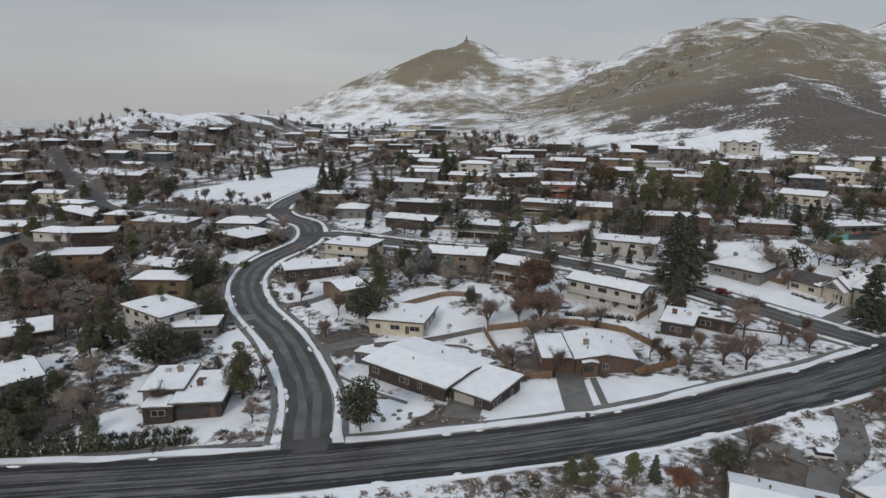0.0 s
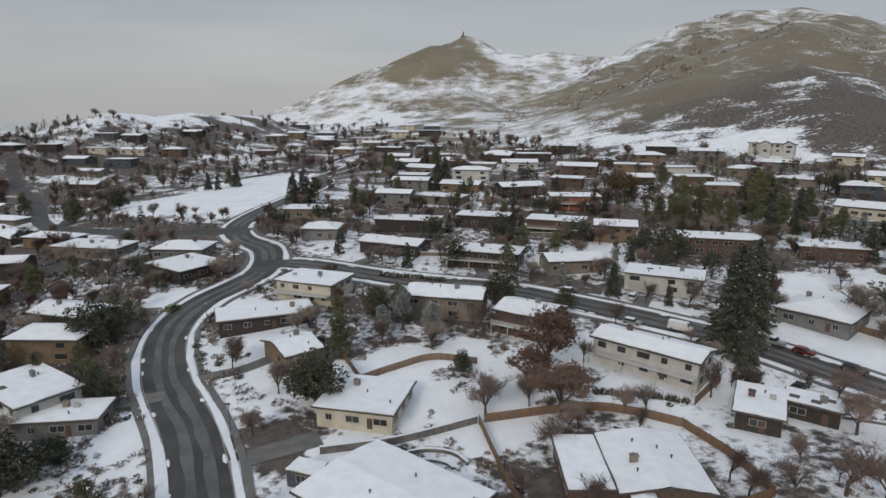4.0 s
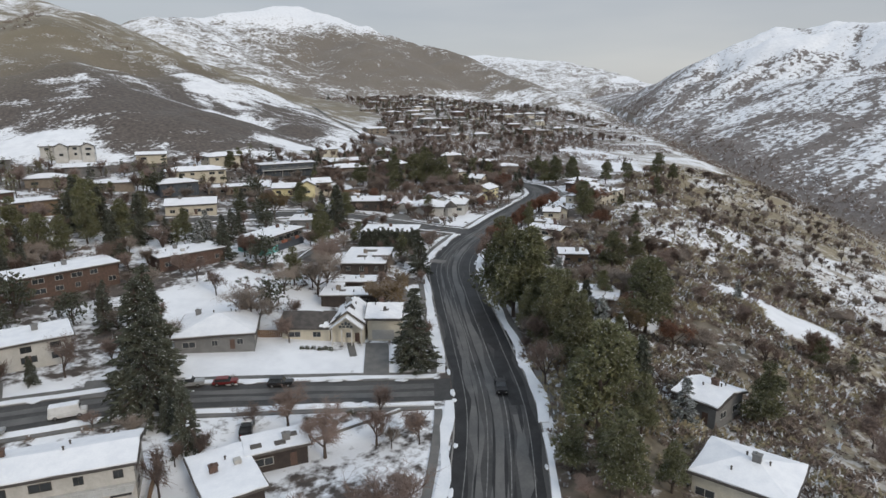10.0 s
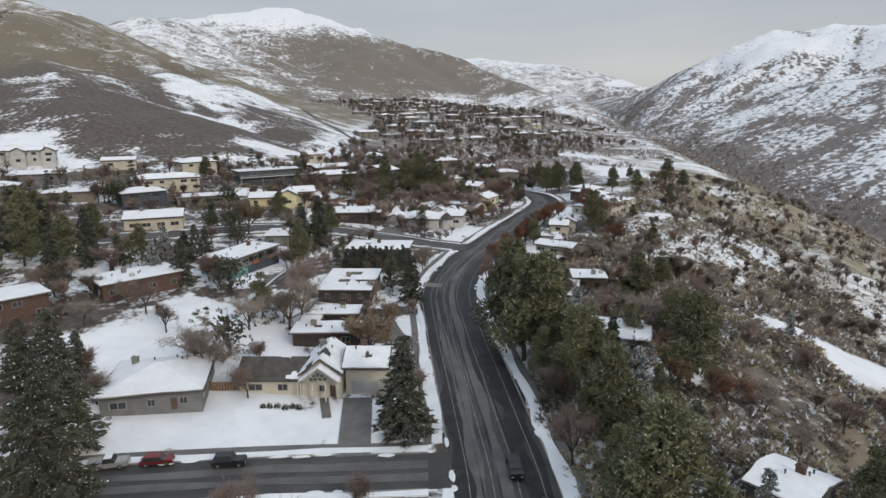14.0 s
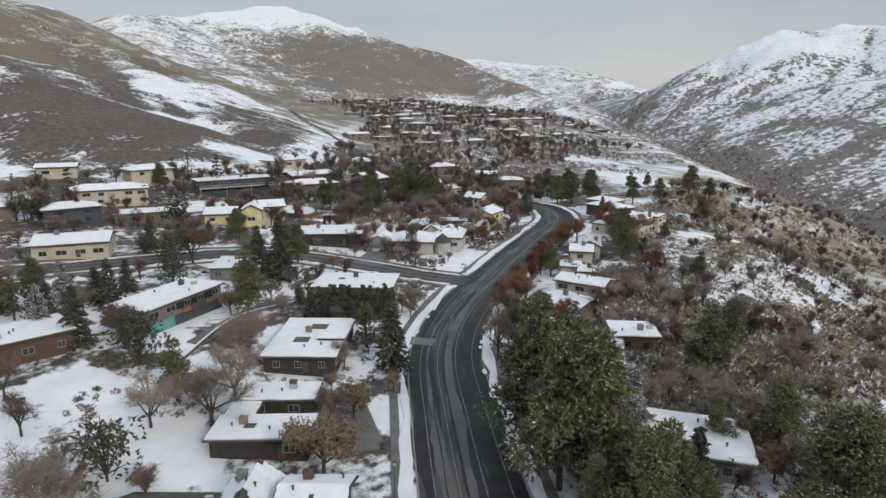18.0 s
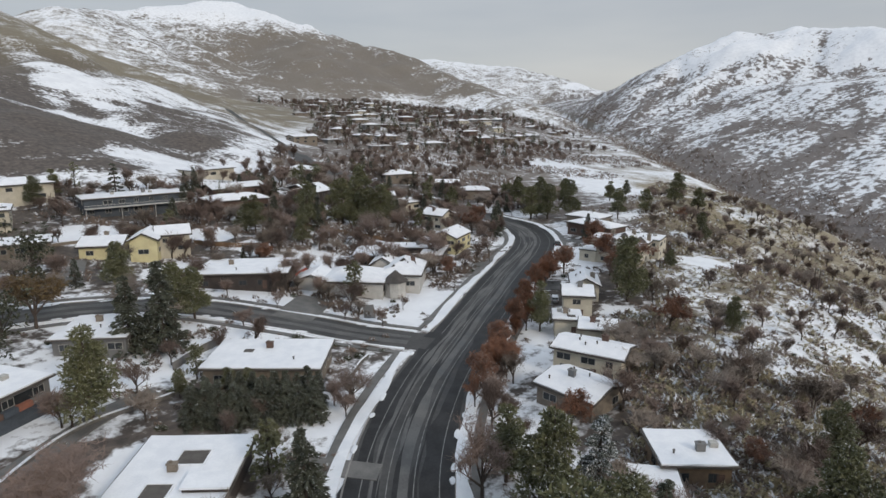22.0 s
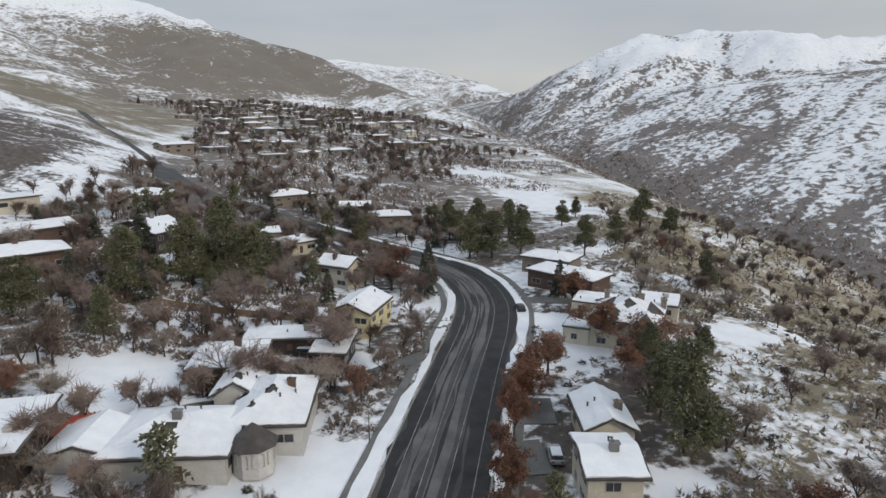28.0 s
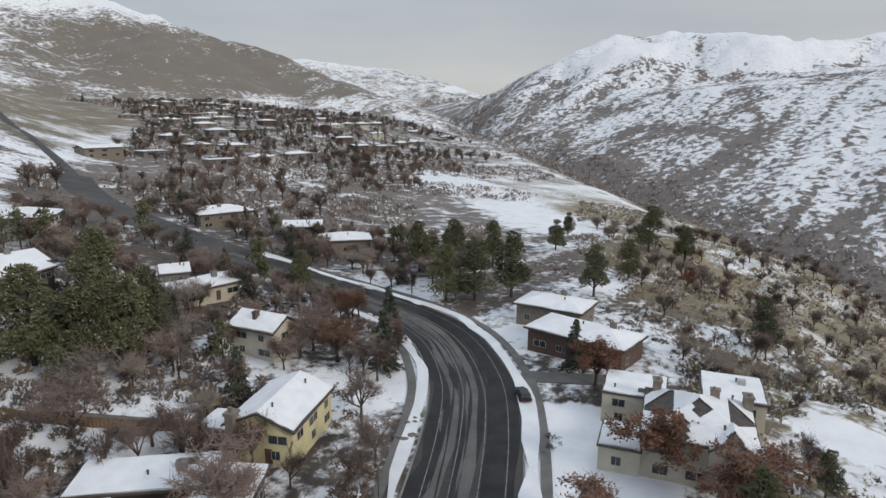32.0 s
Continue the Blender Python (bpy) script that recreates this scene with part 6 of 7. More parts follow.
# dark conifers in a clump on the slope above the cross street
for x, y, tall, kind in ((94, 281, 17, "pine"), (103, 285, 15, "pine"), (122, 279, 19, "pine"), (117, 272, 15, "pine"), (123, 263, 15, "pine"), (130, 265, 16, "spruce"), (138, 274, 14, "pine"), (131, 239, 11, "blue"), (140, 246, 12, "blue"), (139, 255, 11, "pine"), (178, 321, 10, "round"), (186, 315, 9, "spruce"), (233, 337, 10, "pine"), (241, 339, 10, "pine"), (86, 266, 11, "pine"), (53, 220, 8, "blue"), (37, 215, 7, "blue"), (107, 340, 12, "pine"), (27, 282, 8, "pine"), (-58, 324, 17, "spruce"), (-54, 328, 12, "pine"), (-116, 410, 13, "spruce"), (-122, 416, 11, "pine"), (-24, 386, 14, "pine"), (-6, 423, 15, "spruce"), (0, 420, 15, "pine"), (60, 253, 8, "bare"), (138, 225, 8, "brown")):
    tree(x, y, tall, kind, 1.05)
# and in the low gardens west of the winding street
for x, y, tall, kind in ((-214, 369, 12, "pine"), (-157, 316, 12, "pine"), (-160, 322, 10, "round"), (-216, 324, 12, "pine"), (-156, 353, 11, "round"), (-106, 184, 10, "brown"), (-101, 180, 9, "brown"), (-110, 190, 10, "bare"), (-136, 209, 9, "bare"), (-149, 211, 10, "brown"), (-84, 139, 9, "pine"), (-89, 155, 9, "pine"), (-80, 146, 7, "pine"), (-93, 127, 7, "pine"), (-80, 119, 7, "pine"), (-86, 115, 6, "round"), (-153, 277, 8, "round"), (-111, 271, 5, "round"), (-140, 240, 9, "pine"), (-125, 232, 8, "bare"), (-128, 178, 10, "pine"), (-140, 165, 9, "bare"), (-120, 150, 9, "round"), (-99, 172, 8, "bare"), (-118, 245, 9, "bare"), (-168, 250, 10, "pine"), (-175, 280, 10, "pine"), (-190, 300, 9, "bare")):
    tree(x, y, tall, kind, 1.15)


# ---- the rest of the planting, where the gardens and slopes are thick ----
plant_rng = random.Random(77)
HOUSE_AT = np.array([(p[0], p[1], p[2]) for p in PLAN])
ROAD_AT = np.vstack([np.c_[ln[::2], np.full(len(ln[::2]), hw)] for ln, hw in ROADS])


def open_ground(x, y, gap=1.0):
    if np.any((HOUSE_AT[:, 0] - x) ** 2 + (HOUSE_AT[:, 1] - y) ** 2 < (HOUSE_AT[:, 2] * 0.85 + gap) ** 2):
        return False
    return bool(np.all((ROAD_AT[:, 0] - x) ** 2 + (ROAD_AT[:, 1] - y) ** 2 > (ROAD_AT[:, 2] + 2.2 + gap) ** 2))


def planted(n, x0, x1, y0, y1, kinds, tall, wide=(0.8, 1.2), thick=None, gap=1.0):
    made = 0
    for _ in range(n * 6):
        if made >= n:
            return
        x, y = plant_rng.uniform(x0, x1), plant_rng.uniform(y0, y1)
        if thick and float(vnoise(x / 28, y / 28, 91)) < thick:
            continue
        if any((x - a) ** 2 + (y - b) ** 2 < r * r for a, b, r in LAWNS) or not open_ground(x, y, gap):
            continue
        tree(x, y, plant_rng.uniform(*tall), plant_rng.choice(kinds), plant_rng.uniform(*wide))
        made += 1


planted(14, -150, 60, 110, 300, ("bare", "bare", "pale", "brown", "round", "pine"), (6, 11))
planted(14, 40, 220, 140, 300, ("bare", "bare", "pale", "brown", "spruce", "pine"), (6, 11))
planted(16, 220, 400, 205, 330, ("bare", "bare", "bare", "pale", "pine", "rust"), (6, 12))
planted(8, 120, 260, 110, 165, ("bare", "bare", "pale", "pine", "rust"), (5, 10))
planted(9, 112, 200, 66, 108, ("bare", "bare", "brown", "pine", "blue"), (4, 9))
planted(6, 250, 400, 130, 180, ("bare", "bare", "pale", "rust", "ochre"), (4, 8))


def strewn(name, label, cat, n, place, meshes, size, tall=1.0, sink=0.15):
    """Many small plants as one mesh."""
    rng = np.random.default_rng(hash_of(name))
    vs, fs, ms, base = [], [], [], 0
    src = []
    for m in meshes:
        co = np.empty(len(m.vertices) * 3)
        m.vertices.foreach_get("co", co)
        idx = np.empty(len(m.loops), int)
        m.loops.foreach_get("vertex_index", idx)
        mi = np.empty(len(m.polygons), int)
        m.polygons.foreach_get("material_index", mi)
        src.append((co.reshape(-1, 3), idx, mi))
    pts = place(rng, n)
    hz = height(pts[:, 0], pts[:, 1])
    for (px, py), pz in zip(pts, hz):
        co, idx, mi = src[rng.integers(len(src))]
        a, s = rng.uniform(0, 6.28), rng.uniform(*size)
        c, q = math.cos(a) * s, math.sin(a) * s
        vs.append(np.stack([co[:, 0] * c - co[:, 1] * q + px, co[:, 0] * q + co[:, 1] * c + py, co[:, 2] * s * tall + pz - sink * s], 1))
        fs.append(idx + base)
        ms.append(mi)
        base += len(co)
    v, f, mi = np.vstack(vs), np.concatenate(fs), np.concatenate(ms)
    data = bpy.data.meshes.new(name)
    data.vertices.add(len(v)), data.loops.add(len(f)), data.polygons.add(len(f) // 3)
    data.vertices.foreach_set("co", v.ravel())
    data.loops.foreach_set("vertex_index", f)
    data.polygons.foreach_set("loop_start", np.arange(0, len(f), 3))
    for m in meshes[0].materials:
        data.materials.append(m)
    data.polygons.foreach_set("material_index", mi.astype(np.int32))
    data.update(calc_edges=True)
    return tagged(new(name, data), label, cat, kind="stuff")


def hash_of(text):
    return sum(ord(ch) * (k + 1) for k, ch in enumerate(text))


def clear_of_lawns(x, y):
    ok = np.ones(len(x), bool)
    for a, b, r in LAWNS:
        ok &= (x - a) ** 2 + (y - b) ** 2 > r * r
    return ok


def scatter(x0, x1, y0, y1, test=None, free=True):
    def place(rng, n):
        out = []
        while len(out) < n:
            p = np.stack([rng.uniform(x0, x1, 4000), rng.uniform(y0, y1, 4000)], 1)
            ok = clear_of_lawns(p[:, 0], p[:, 1]) if free else np.ones(len(p), bool)
            if test is not None:
                ok &= test(p[:, 0], p[:, 1], rng)
            p = p[ok]
            if free:
                for a in p:
                    if open_ground(a[0], a[1], 0.0):
                        out.append(a)
                    if len(out) >= n:
                        break
            else:
                out += list(p)
        return np.array(out[:n])

    return place


def light_mesh(seed, mats, tufts):
    """A small bush of few leaves, for the far slopes."""
    return bush_mesh(seed, mats, tufts, 0.11, 4, 1.7)


GARDEN_LIGHT = [light_mesh(120 + k, [BRUSHMAT, SNOW], 28) for k in range(4)]
BRUSH_LIGHT = [light_mesh(100 + k, [BRUSHMAT, SNOW], 11) for k in range(4)]
SAGE_TALL = [light_mesh(130 + k, [SAGE, SNOW], 26) for k in range(3)]
SAGE_LIGHT = [light_mesh(110 + k, [SAGE, SNOW], 11) for k in range(4)]
patchy = lambda s, lo, seed: (lambda x, y, rng: vnoise(x / s, y / s, seed) + 0.35 * vnoise(x / 9, y / 9, seed + 1) > lo)  # noqa: E731


def off_spur(x, y):
    """Not on the bare toe of the big hill."""
    return toe(x, y) < 0.3


def canyon_d(x, y):
    return (y - creek(x)[0]) * 0.91


strewn("garden_brush", "leafless garden shrubs and hedges dusted with snow", "shrubs", 4600, scatter(-150, 400, 100, 330, patchy(22, 0.05, 201)), GARDEN_LIGHT, (0.8, 2.4), 0.9)
strewn("garden_evergreens", "low dark evergreen shrubs dusted with snow", "shrubs", 500, scatter(-150, 400, 100, 330, patchy(30, 0.2, 205)), BUSHES["green"], (0.8, 1.9), 0.8)
strewn("hillside_gardens", "brown shrubs and small trees between far houses", "shrubs", 3600, scatter(-700, 420, 300, 640, lambda x, y, rng: patchy(35, 0.0, 207)(x, y, rng) & off_spur(x, y)), BRUSH_LIGHT, (1.6, 4.5), 1.0)
strewn("slope_brush", "thick leafless brush on the canyon slope", "brush", 5200, scatter(90, 620, -60, 190, lambda x, y, rng: (y < 118 + 0.16 * x) & (canyon_d(x, y) > 12) & (vnoise(x / 34, y / 34, 211) + 0.4 * vnoise(x / 11, y / 11, 212) > -0.3)), BRUSH_LIGHT, (2.4, 5.6), 0.75)
strewn("slope_scrub", "dull olive scrub on the canyon slope", "scrub", 6500, scatter(90, 620, -60, 190, lambda x, y, rng: (y < 112 + 0.16 * x) & (canyon_d(x, y) > 12) & (vnoise(x / 40, y / 40, 221) > 0.0)), SAGE_LIGHT, (2.0, 4.6), 0.7)
near_slope = lambda x, y, rng: (y < 112 + 0.19 * x) & (y > 20 + 0.2 * x) & (canyon_d(x, y) > 30) & (vnoise(x / 24, y / 24, 281) + 0.4 * vnoise(x / 8, y / 8, 282) > -0.2)  # noqa: E731
strewn("near_slope_brush", "thick leafless brush below the roadside houses", "brush", 1700, scatter(92, 340, 30, 165, near_slope), GARDEN_LIGHT, (2.4, 5.4), 0.8)
strewn("near_slope_scrub", "tall olive-tan scrub below the roadside houses", "scrub", 2300, scatter(92, 340, 30, 165, near_slope), SAGE_TALL, (2.4, 5.0), 0.85)
strewn("hollow_brush", "leafless shrubs in the hollow below the pines", "shrubs", 520, scatter(110, 205, 60, 114), GARDEN_LIGHT, (1.5, 3.8), 0.9)
strewn("canyon_brush", "dark leafless thicket along the canyon floor", "brush", 4500, scatter(250, 1500, -220, 520, lambda x, y, rng: np.abs(canyon_d(x, y)) < 34 + 26 * rng.random(len(x))), BRUSH_LIGHT, (3.0, 7.0), 0.9, 0.1)
strewn("terrace_brush", "brown thicket between the far houses", "brush", 7200, scatter(400, 1300, 220, 900, lambda x, y, rng: (canyon_d(x, y) > 70) & (height(x, y) < 62) & off_spur(x, y) & (vnoise(x / 60, y / 60, 231) + 0.3 * vnoise(x / 20, y / 20, 232) > -0.12 - 0.0004 * (y - 300))), BRUSH_LIGHT, (4.0, 8.5), 0.8)
strewn("mountain_brush", "dark brush in the gullies of the far slope", "brush", 4500, scatter(600, 1750, -700, 420, lambda x, y, rng: (canyon_d(x, y) < -30) & (height(x, y) < 175) & (vnoise((x + 0.45 * y) / 75, (y - 0.45 * x) / 260, 41) ** 2 < 0.05 + 0.1 * rng.random(len(x))), False), BRUSH_LIGHT, (3.0, 7.5), 0.6)
strewn("hill_brush", "dark oak brush below the saddle", "brush", 900, scatter(60, 420, 640, 1120, patchy(45, 0.25, 241), False), BRUSH_LIGHT, (4.0, 9.0), 0.7)


def grove(name, label, n, place, pairs, tall):
    """Far trees as one mesh: trunks and crowns of simple trees."""
    rng = np.random.default_rng(hash_of(name))
    pts = place(rng, n)
    hz = height(pts[:, 0], pts[:, 1])
    src = []
    for pair in pairs:
        got = []
        for m in pair:
            co = np.empty(len(m.vertices) * 3)
            m.vertices.foreach_get("co", co)
            idx, tot = np.empty(len(m.loops), int), np.empty(len(m.polygons), int)
            m.loops.foreach_get("vertex_index", idx)
            m.polygons.foreach_get("loop_total", tot)
            got.append((co.reshape(-1, 3), idx, tot, m.materials[0]))
        src.append(got)
    mats = []
    vs, fs, ts, ms, base = [], [], [], [], 0
    for (px, py), pz in zip(pts, hz):
        s, a = rng.uniform(*tall), rng.uniform(0, 6.28)
        for co, idx, tot, mat in src[rng.integers(len(src))]:
            if mat not in mats:
                mats.append(mat)
            c, q = math.cos(a) * s, math.sin(a) * s
            vs.append(np.stack([co[:, 0] * c - co[:, 1] * q + px, co[:, 0] * q + co[:, 1] * c + py, co[:, 2] * s + pz], 1))
            fs.append(idx + base), ts.append(tot), ms.append(np.full(len(tot), mats.index(mat)))
            base += len(co)
    v, f, t = np.vstack(vs), np.concatenate(fs), np.concatenate(ts)
    data = bpy.data.meshes.new(name)
    data.vertices.add(len(v)), data.loops.add(len(f)), data.polygons.add(len(t))
    data.vertices.foreach_set("co", v.ravel())
    data.loops.foreach_set("vertex_index", f)
    data.polygons.foreach_set("loop_start", np.r_[0, np.cumsum(t)[:-1]])
    for m in mats:
        data.materials.append(m)
    data.polygons.foreach_set("material_index", np.concatenate(ms).astype(np.int32))
    data.update(calc_edges=True)
    return tagged(new(name, data), label, "trees", kind="stuff")


def off_main(x, y):
    """Metres from the main road's middle line, on its outer side only."""
    d = np.hypot(MAIN[None, :, 0] - x[:, None], MAIN[None, :, 1] - y[:, None])
    k = np.argmin(d, 1)
    outer = ((MAIN[k, 0] - x) * NORM_MAIN[k, 0] + (MAIN[k, 1] - y) * NORM_MAIN[k, 1]) > 0
    return np.where(outer, d[np.arange(len(x)), k], 99.0)


NORM_MAIN = normals(MAIN)
RUSTY = [bare_meshes(90 + k, RUST, depth=3, spread=0.7, twigs=5) for k in range(3)]
FARC = [conifer_meshes(("spruce", "pine")[k % 2], (SPRUCE, PINE)[k % 2], 80 + k, 72, 7) for k in range(4)]
MIDC = [conifer_meshes(("pine", "spruce", "round")[k], (PINE, SPRUCE, HEDGE)[k], 86 + k, 420) for k in range(3)]
THIN = [bare_meshes(60 + k, TWIG, depth=2, twigs=6) for k in range(4)]
BUSHY = [bare_meshes(70 + k, (TWIG, PALETWIG, TWIG)[k], depth=3, twigs=4) for k in range(3)]
strewn("east_brush", "tall leafless thicket behind the roadside houses", "brush", 1100, scatter(222, 340, 205, 320, patchy(20, -0.1, 203)), GARDEN_LIGHT, (1.5, 3.4), 1.1)
grove("hillside_conifers", "dark conifers among the upper houses", 270, scatter(-420, 420, 300, 640, lambda x, y, rng: patchy(40, -0.1, 251)(x, y, rng) & off_spur(x, y)), FARC, (5, 12))
grove("hillside_trees", "leafless trees among the upper houses", 620, scatter(-420, 420, 290, 640, lambda x, y, rng: off_spur(x, y)), THIN, (5, 11))
grove("terrace_conifers", "dark conifers among the far houses", 330, scatter(420, 1250, 330, 860, lambda x, y, rng: (canyon_d(x, y) > 90) & (height(x, y) < 60) & off_spur(x, y) & (vnoise(x / 90, y / 90, 261) > -0.25)), FARC, (6, 14))
grove("terrace_trees", "leafless trees among the far houses", 650, scatter(400, 1250, 280, 860, lambda x, y, rng: (canyon_d(x, y) > 80) & (height(x, y) < 62) & off_spur(x, y) & (vnoise(x / 70, y / 70, 263) > -0.2)), THIN, (6, 12))
grove("near_thicket", "leafless trees thick behind the roadside houses", 330, scatter(225, 420, 212, 340), BUSHY, (5, 9))
grove("slope_trees", "leafless small trees on the canyon slope", 420, scatter(120, 520, 50, 180, lambda x, y, rng: (y < 125 + 0.12 * x) & (canyon_d(x, y) > 40)), BUSHY, (3, 7))
grove("town_trees", "leafless garden trees between the houses", 430, scatter(-150, 230, 110, 330, lambda x, y, rng: clear_of_lawns(x, y)), BUSHY, (4, 8))
grove("west_trees", "far trees on the western slope", 1000, scatter(-1000, -60, 250, 860, lambda x, y, rng: hill(x, y, -285, 668, 1.0, 120, 60, 45, 4.0) < 0.3), THIN + FARC[:2], (5, 12))
strewn("west_brush", "dark leafless shrubs in the gardens below the winding street", "shrubs", 1300, scatter(-150, -38, 98, 240, lambda x, y, rng: clear_of_lawns(x, y) & (vnoise(x / 18, y / 18, 271) > -0.25)), GARDEN_LIGHT, (1.3, 3.0), 0.9)
strewn("west_evergreens", "dark evergreen shrubs in the gardens below the winding street", "shrubs", 260, scatter(-150, -38, 98, 240, lambda x, y, rng: clear_of_lawns(x, y)), BUSHES["green"], (1.4, 3.2), 0.8)
strewn("roadside_shrubs", "leafless shrubs below the road", "shrubs", 420, scatter(-90, 60, 66, 90, None), GARDEN_LIGHT, (1.2, 2.6), 0.8)
strewn("corner_shrubs", "leafless shrubs round the drive below the road", "shrubs", 220, scatter(60, 112, 78, 110, None), GARDEN_LIGHT, (1.2, 2.6), 0.8)
grove("town_conifers", "dark conifers between the houses of the slope", 80, scatter(-60, 230, 185, 330, lambda x, y, rng: clear_of_lawns(x, y)), MIDC, (6, 12))
grove("west_conifers", "dark conifers of the gardens below the winding street", 46, scatter(-150, -55, 98, 240, lambda x, y, rng: clear_of_lawns(x, y)), [MIDC[0], MIDC[2]], (5, 9))
grove("east_conifers", "dark conifers behind the roadside houses", 40, scatter(240, 420, 225, 330), MIDC[:2], (6, 12))
grove("verge_rust", "rust-leaved young trees close along the outer verge", 16, scatter(190, 275, 150, 200, lambda x, y, rng: (off_main(x, y) < 12.5)), [(p[0], p[1]) for p in RUSTY], (4.5, 8))
grove("roadside_pines", "dark pines close together below the road", 14, scatter(90, 188, 80, 170, lambda x, y, rng: (off_main(x, y) < 26) & (off_main(x, y) > 10)), CONIFERS["pine"], (8, 13))


# ---- kerbs, walks, lines and the wet edges of the roads ----
def off_others(line, mine, margin=0.4, at=0.0):
    """Which pieces of a line lie clear of the other roads."""
    n = normals(line)
    p = line + n * at
    ok = np.ones(len(line), bool)
    for ln, hw in ROADS:
        if ln is mine:
            continue
        d = np.sqrt(np.min((ln[None, :, 0] - p[:, None, 0]) ** 2 + (ln[None, :, 1] - p[:, None, 1]) ** 2, axis=1))
        ok &= d > hw + margin
    return ok


def stretch(line, x0, x1):
    return line[(line[:, 0] > x0) & (line[:, 0] < x1)]


def band(name, line, mine, a, b, lift, mat, label, category, depth=0.3, margin=0.4, cuts=1, wobble=0.0, seed=1):
    """A strip along a road, broken where another road joins."""
    ok = off_others(line, mine, margin, (a + b) / 2)
    runs, cur = [], []
    for k, good in enumerate(ok):
        if good:
            cur.append(k)
        if (not good or k == len(ok) - 1) and cur:
            if len(cur) > 2:
                runs.append(cur)
            cur = []
    for run in runs:
        seg = line[run]
        u = np.arange(len(seg))
        aa, bb = np.full(len(seg), float(a)), np.full(len(seg), float(b))
        if wobble:
            aa += wobble * vnoise(u / 3.0, u * 0, seed)
            bb += wobble * vnoise(u / 2.0, u * 0, seed + 5)
        tagged(new(name, mesh_of(name, strip(seg, aa, bb, lift if depth else lift + 0.03, depth, cuts), mat)), label, category, kind="structure")


mine = MAIN
near_main = stretch(MAIN, -160, 372)
near_main = near_main[near_main[:, 1] < 300]
for side in (1, -1):
    lo, hi = sorted((side * 6.95, side * 7.2))
    band("kerb", near_main, MAIN, lo, hi, 0.22, CONCRETE, "grey concrete kerb along the road", "kerb")
    outer = near_main if side > 0 else near_main[near_main[:, 0] > 92]
    lo, hi = sorted((side * 7.22, side * 9.0))
    if side < 0:
        band("verge", near_main[near_main[:, 0] < 92], MAIN, -8.1, -7.22, 0.26, SNOW, "narrow snowy verge below the road", "verge", wobble=0.45, seed=8)
    band("verge", outer, MAIN, lo, hi, 0.26, SNOW, "snow-covered verge beside the road", "verge", wobble=0.8, seed=3 + side)
    lo, hi = sorted((side * 9.1, side * 10.5))
    band("pavement", outer, MAIN, lo, hi, 0.2, DAMP, "damp grey concrete pavement cleared of snow", "pavement")
    lo, hi = sorted((side * (4.9 if side > 0 else 4.4), side * 6.9))
    band("wet_edge", near_main, MAIN, lo, hi, 0.108, WET, "dark wet strip along the road's edge", "road", depth=0, margin=-3, wobble=1.0, seed=11 + side)
east_main = near_main[near_main[:, 0] > 96]
band("wet_lane", east_main, MAIN, -5.2, -2.6, 0.1065, WET, "dark wet lane on the road's outer side", "road", depth=0, margin=-3, wobble=0.9, seed=15)
band("wet_lane", east_main, MAIN, 4.3, 5.6, 0.1065, WET, "dark wet strip on the road's inner side", "road", depth=0, margin=-3, wobble=0.9, seed=17)
band("worn_lane", near_main, MAIN, -1.0, 0.9, 0.107, WORN, "paler worn strip along the road's middle", "road", depth=0, margin=-6, wobble=0.5, seed=21)
band("worn_lane", near_main[near_main[:, 0] < 96], MAIN, -4.6, -2.8, 0.107, WORN, "paler worn wheel track on the road", "road", depth=0, margin=-6, wobble=0.6, seed=23)
band("worn_lane", near_main, MAIN, 2.4, 4.2, 0.107, WORN, "paler worn wheel track on the road", "road", depth=0, margin=-6, wobble=0.6, seed=25)
wet_rng = random.Random(9)
for k in range(70):
    i0 = wet_rng.randrange(4, len(near_main) - 16)
    seg = near_main[i0 : i0 + wet_rng.randrange(4, 13)]
    off = wet_rng.choice((-4.3, -3.6, -2.5, -1.2, 1.3, 2.3, 4.4, 4.8)) + wet_rng.uniform(-0.4, 0.4)
    half = wet_rng.uniform(0.15, 0.75) * np.sin(np.linspace(0.06, 3.08, len(seg))) * (1 + 0.4 * vnoise(np.arange(len(seg)) / 1.7, np.zeros(len(seg)), k))
    tagged(new("wet_streak", mesh_of("wet_streak", strip(seg, off - half, off + half, 0.1395 + 0.00002 * k, 0, 1), WET)), "dark wet streak on the asphalt", "road", kind="structure")
for off in (-5.0, -1.75, 1.65, 4.9):
    band("lane_line", near_main, MAIN, off - 0.06, off + 0.06, 0.116, LINE, "thin white painted lane line", "lane line", depth=0, margin=-2)
for off, sd in ((-2.2, 31), (0.6, 33), (3.2, 35)):
    band("tar_seam", near_main, MAIN, off - 0.15, off + 0.15, 0.113, WET, "dark tar seam in the asphalt", "road", depth=0, margin=-5, wobble=0.25, seed=sd)
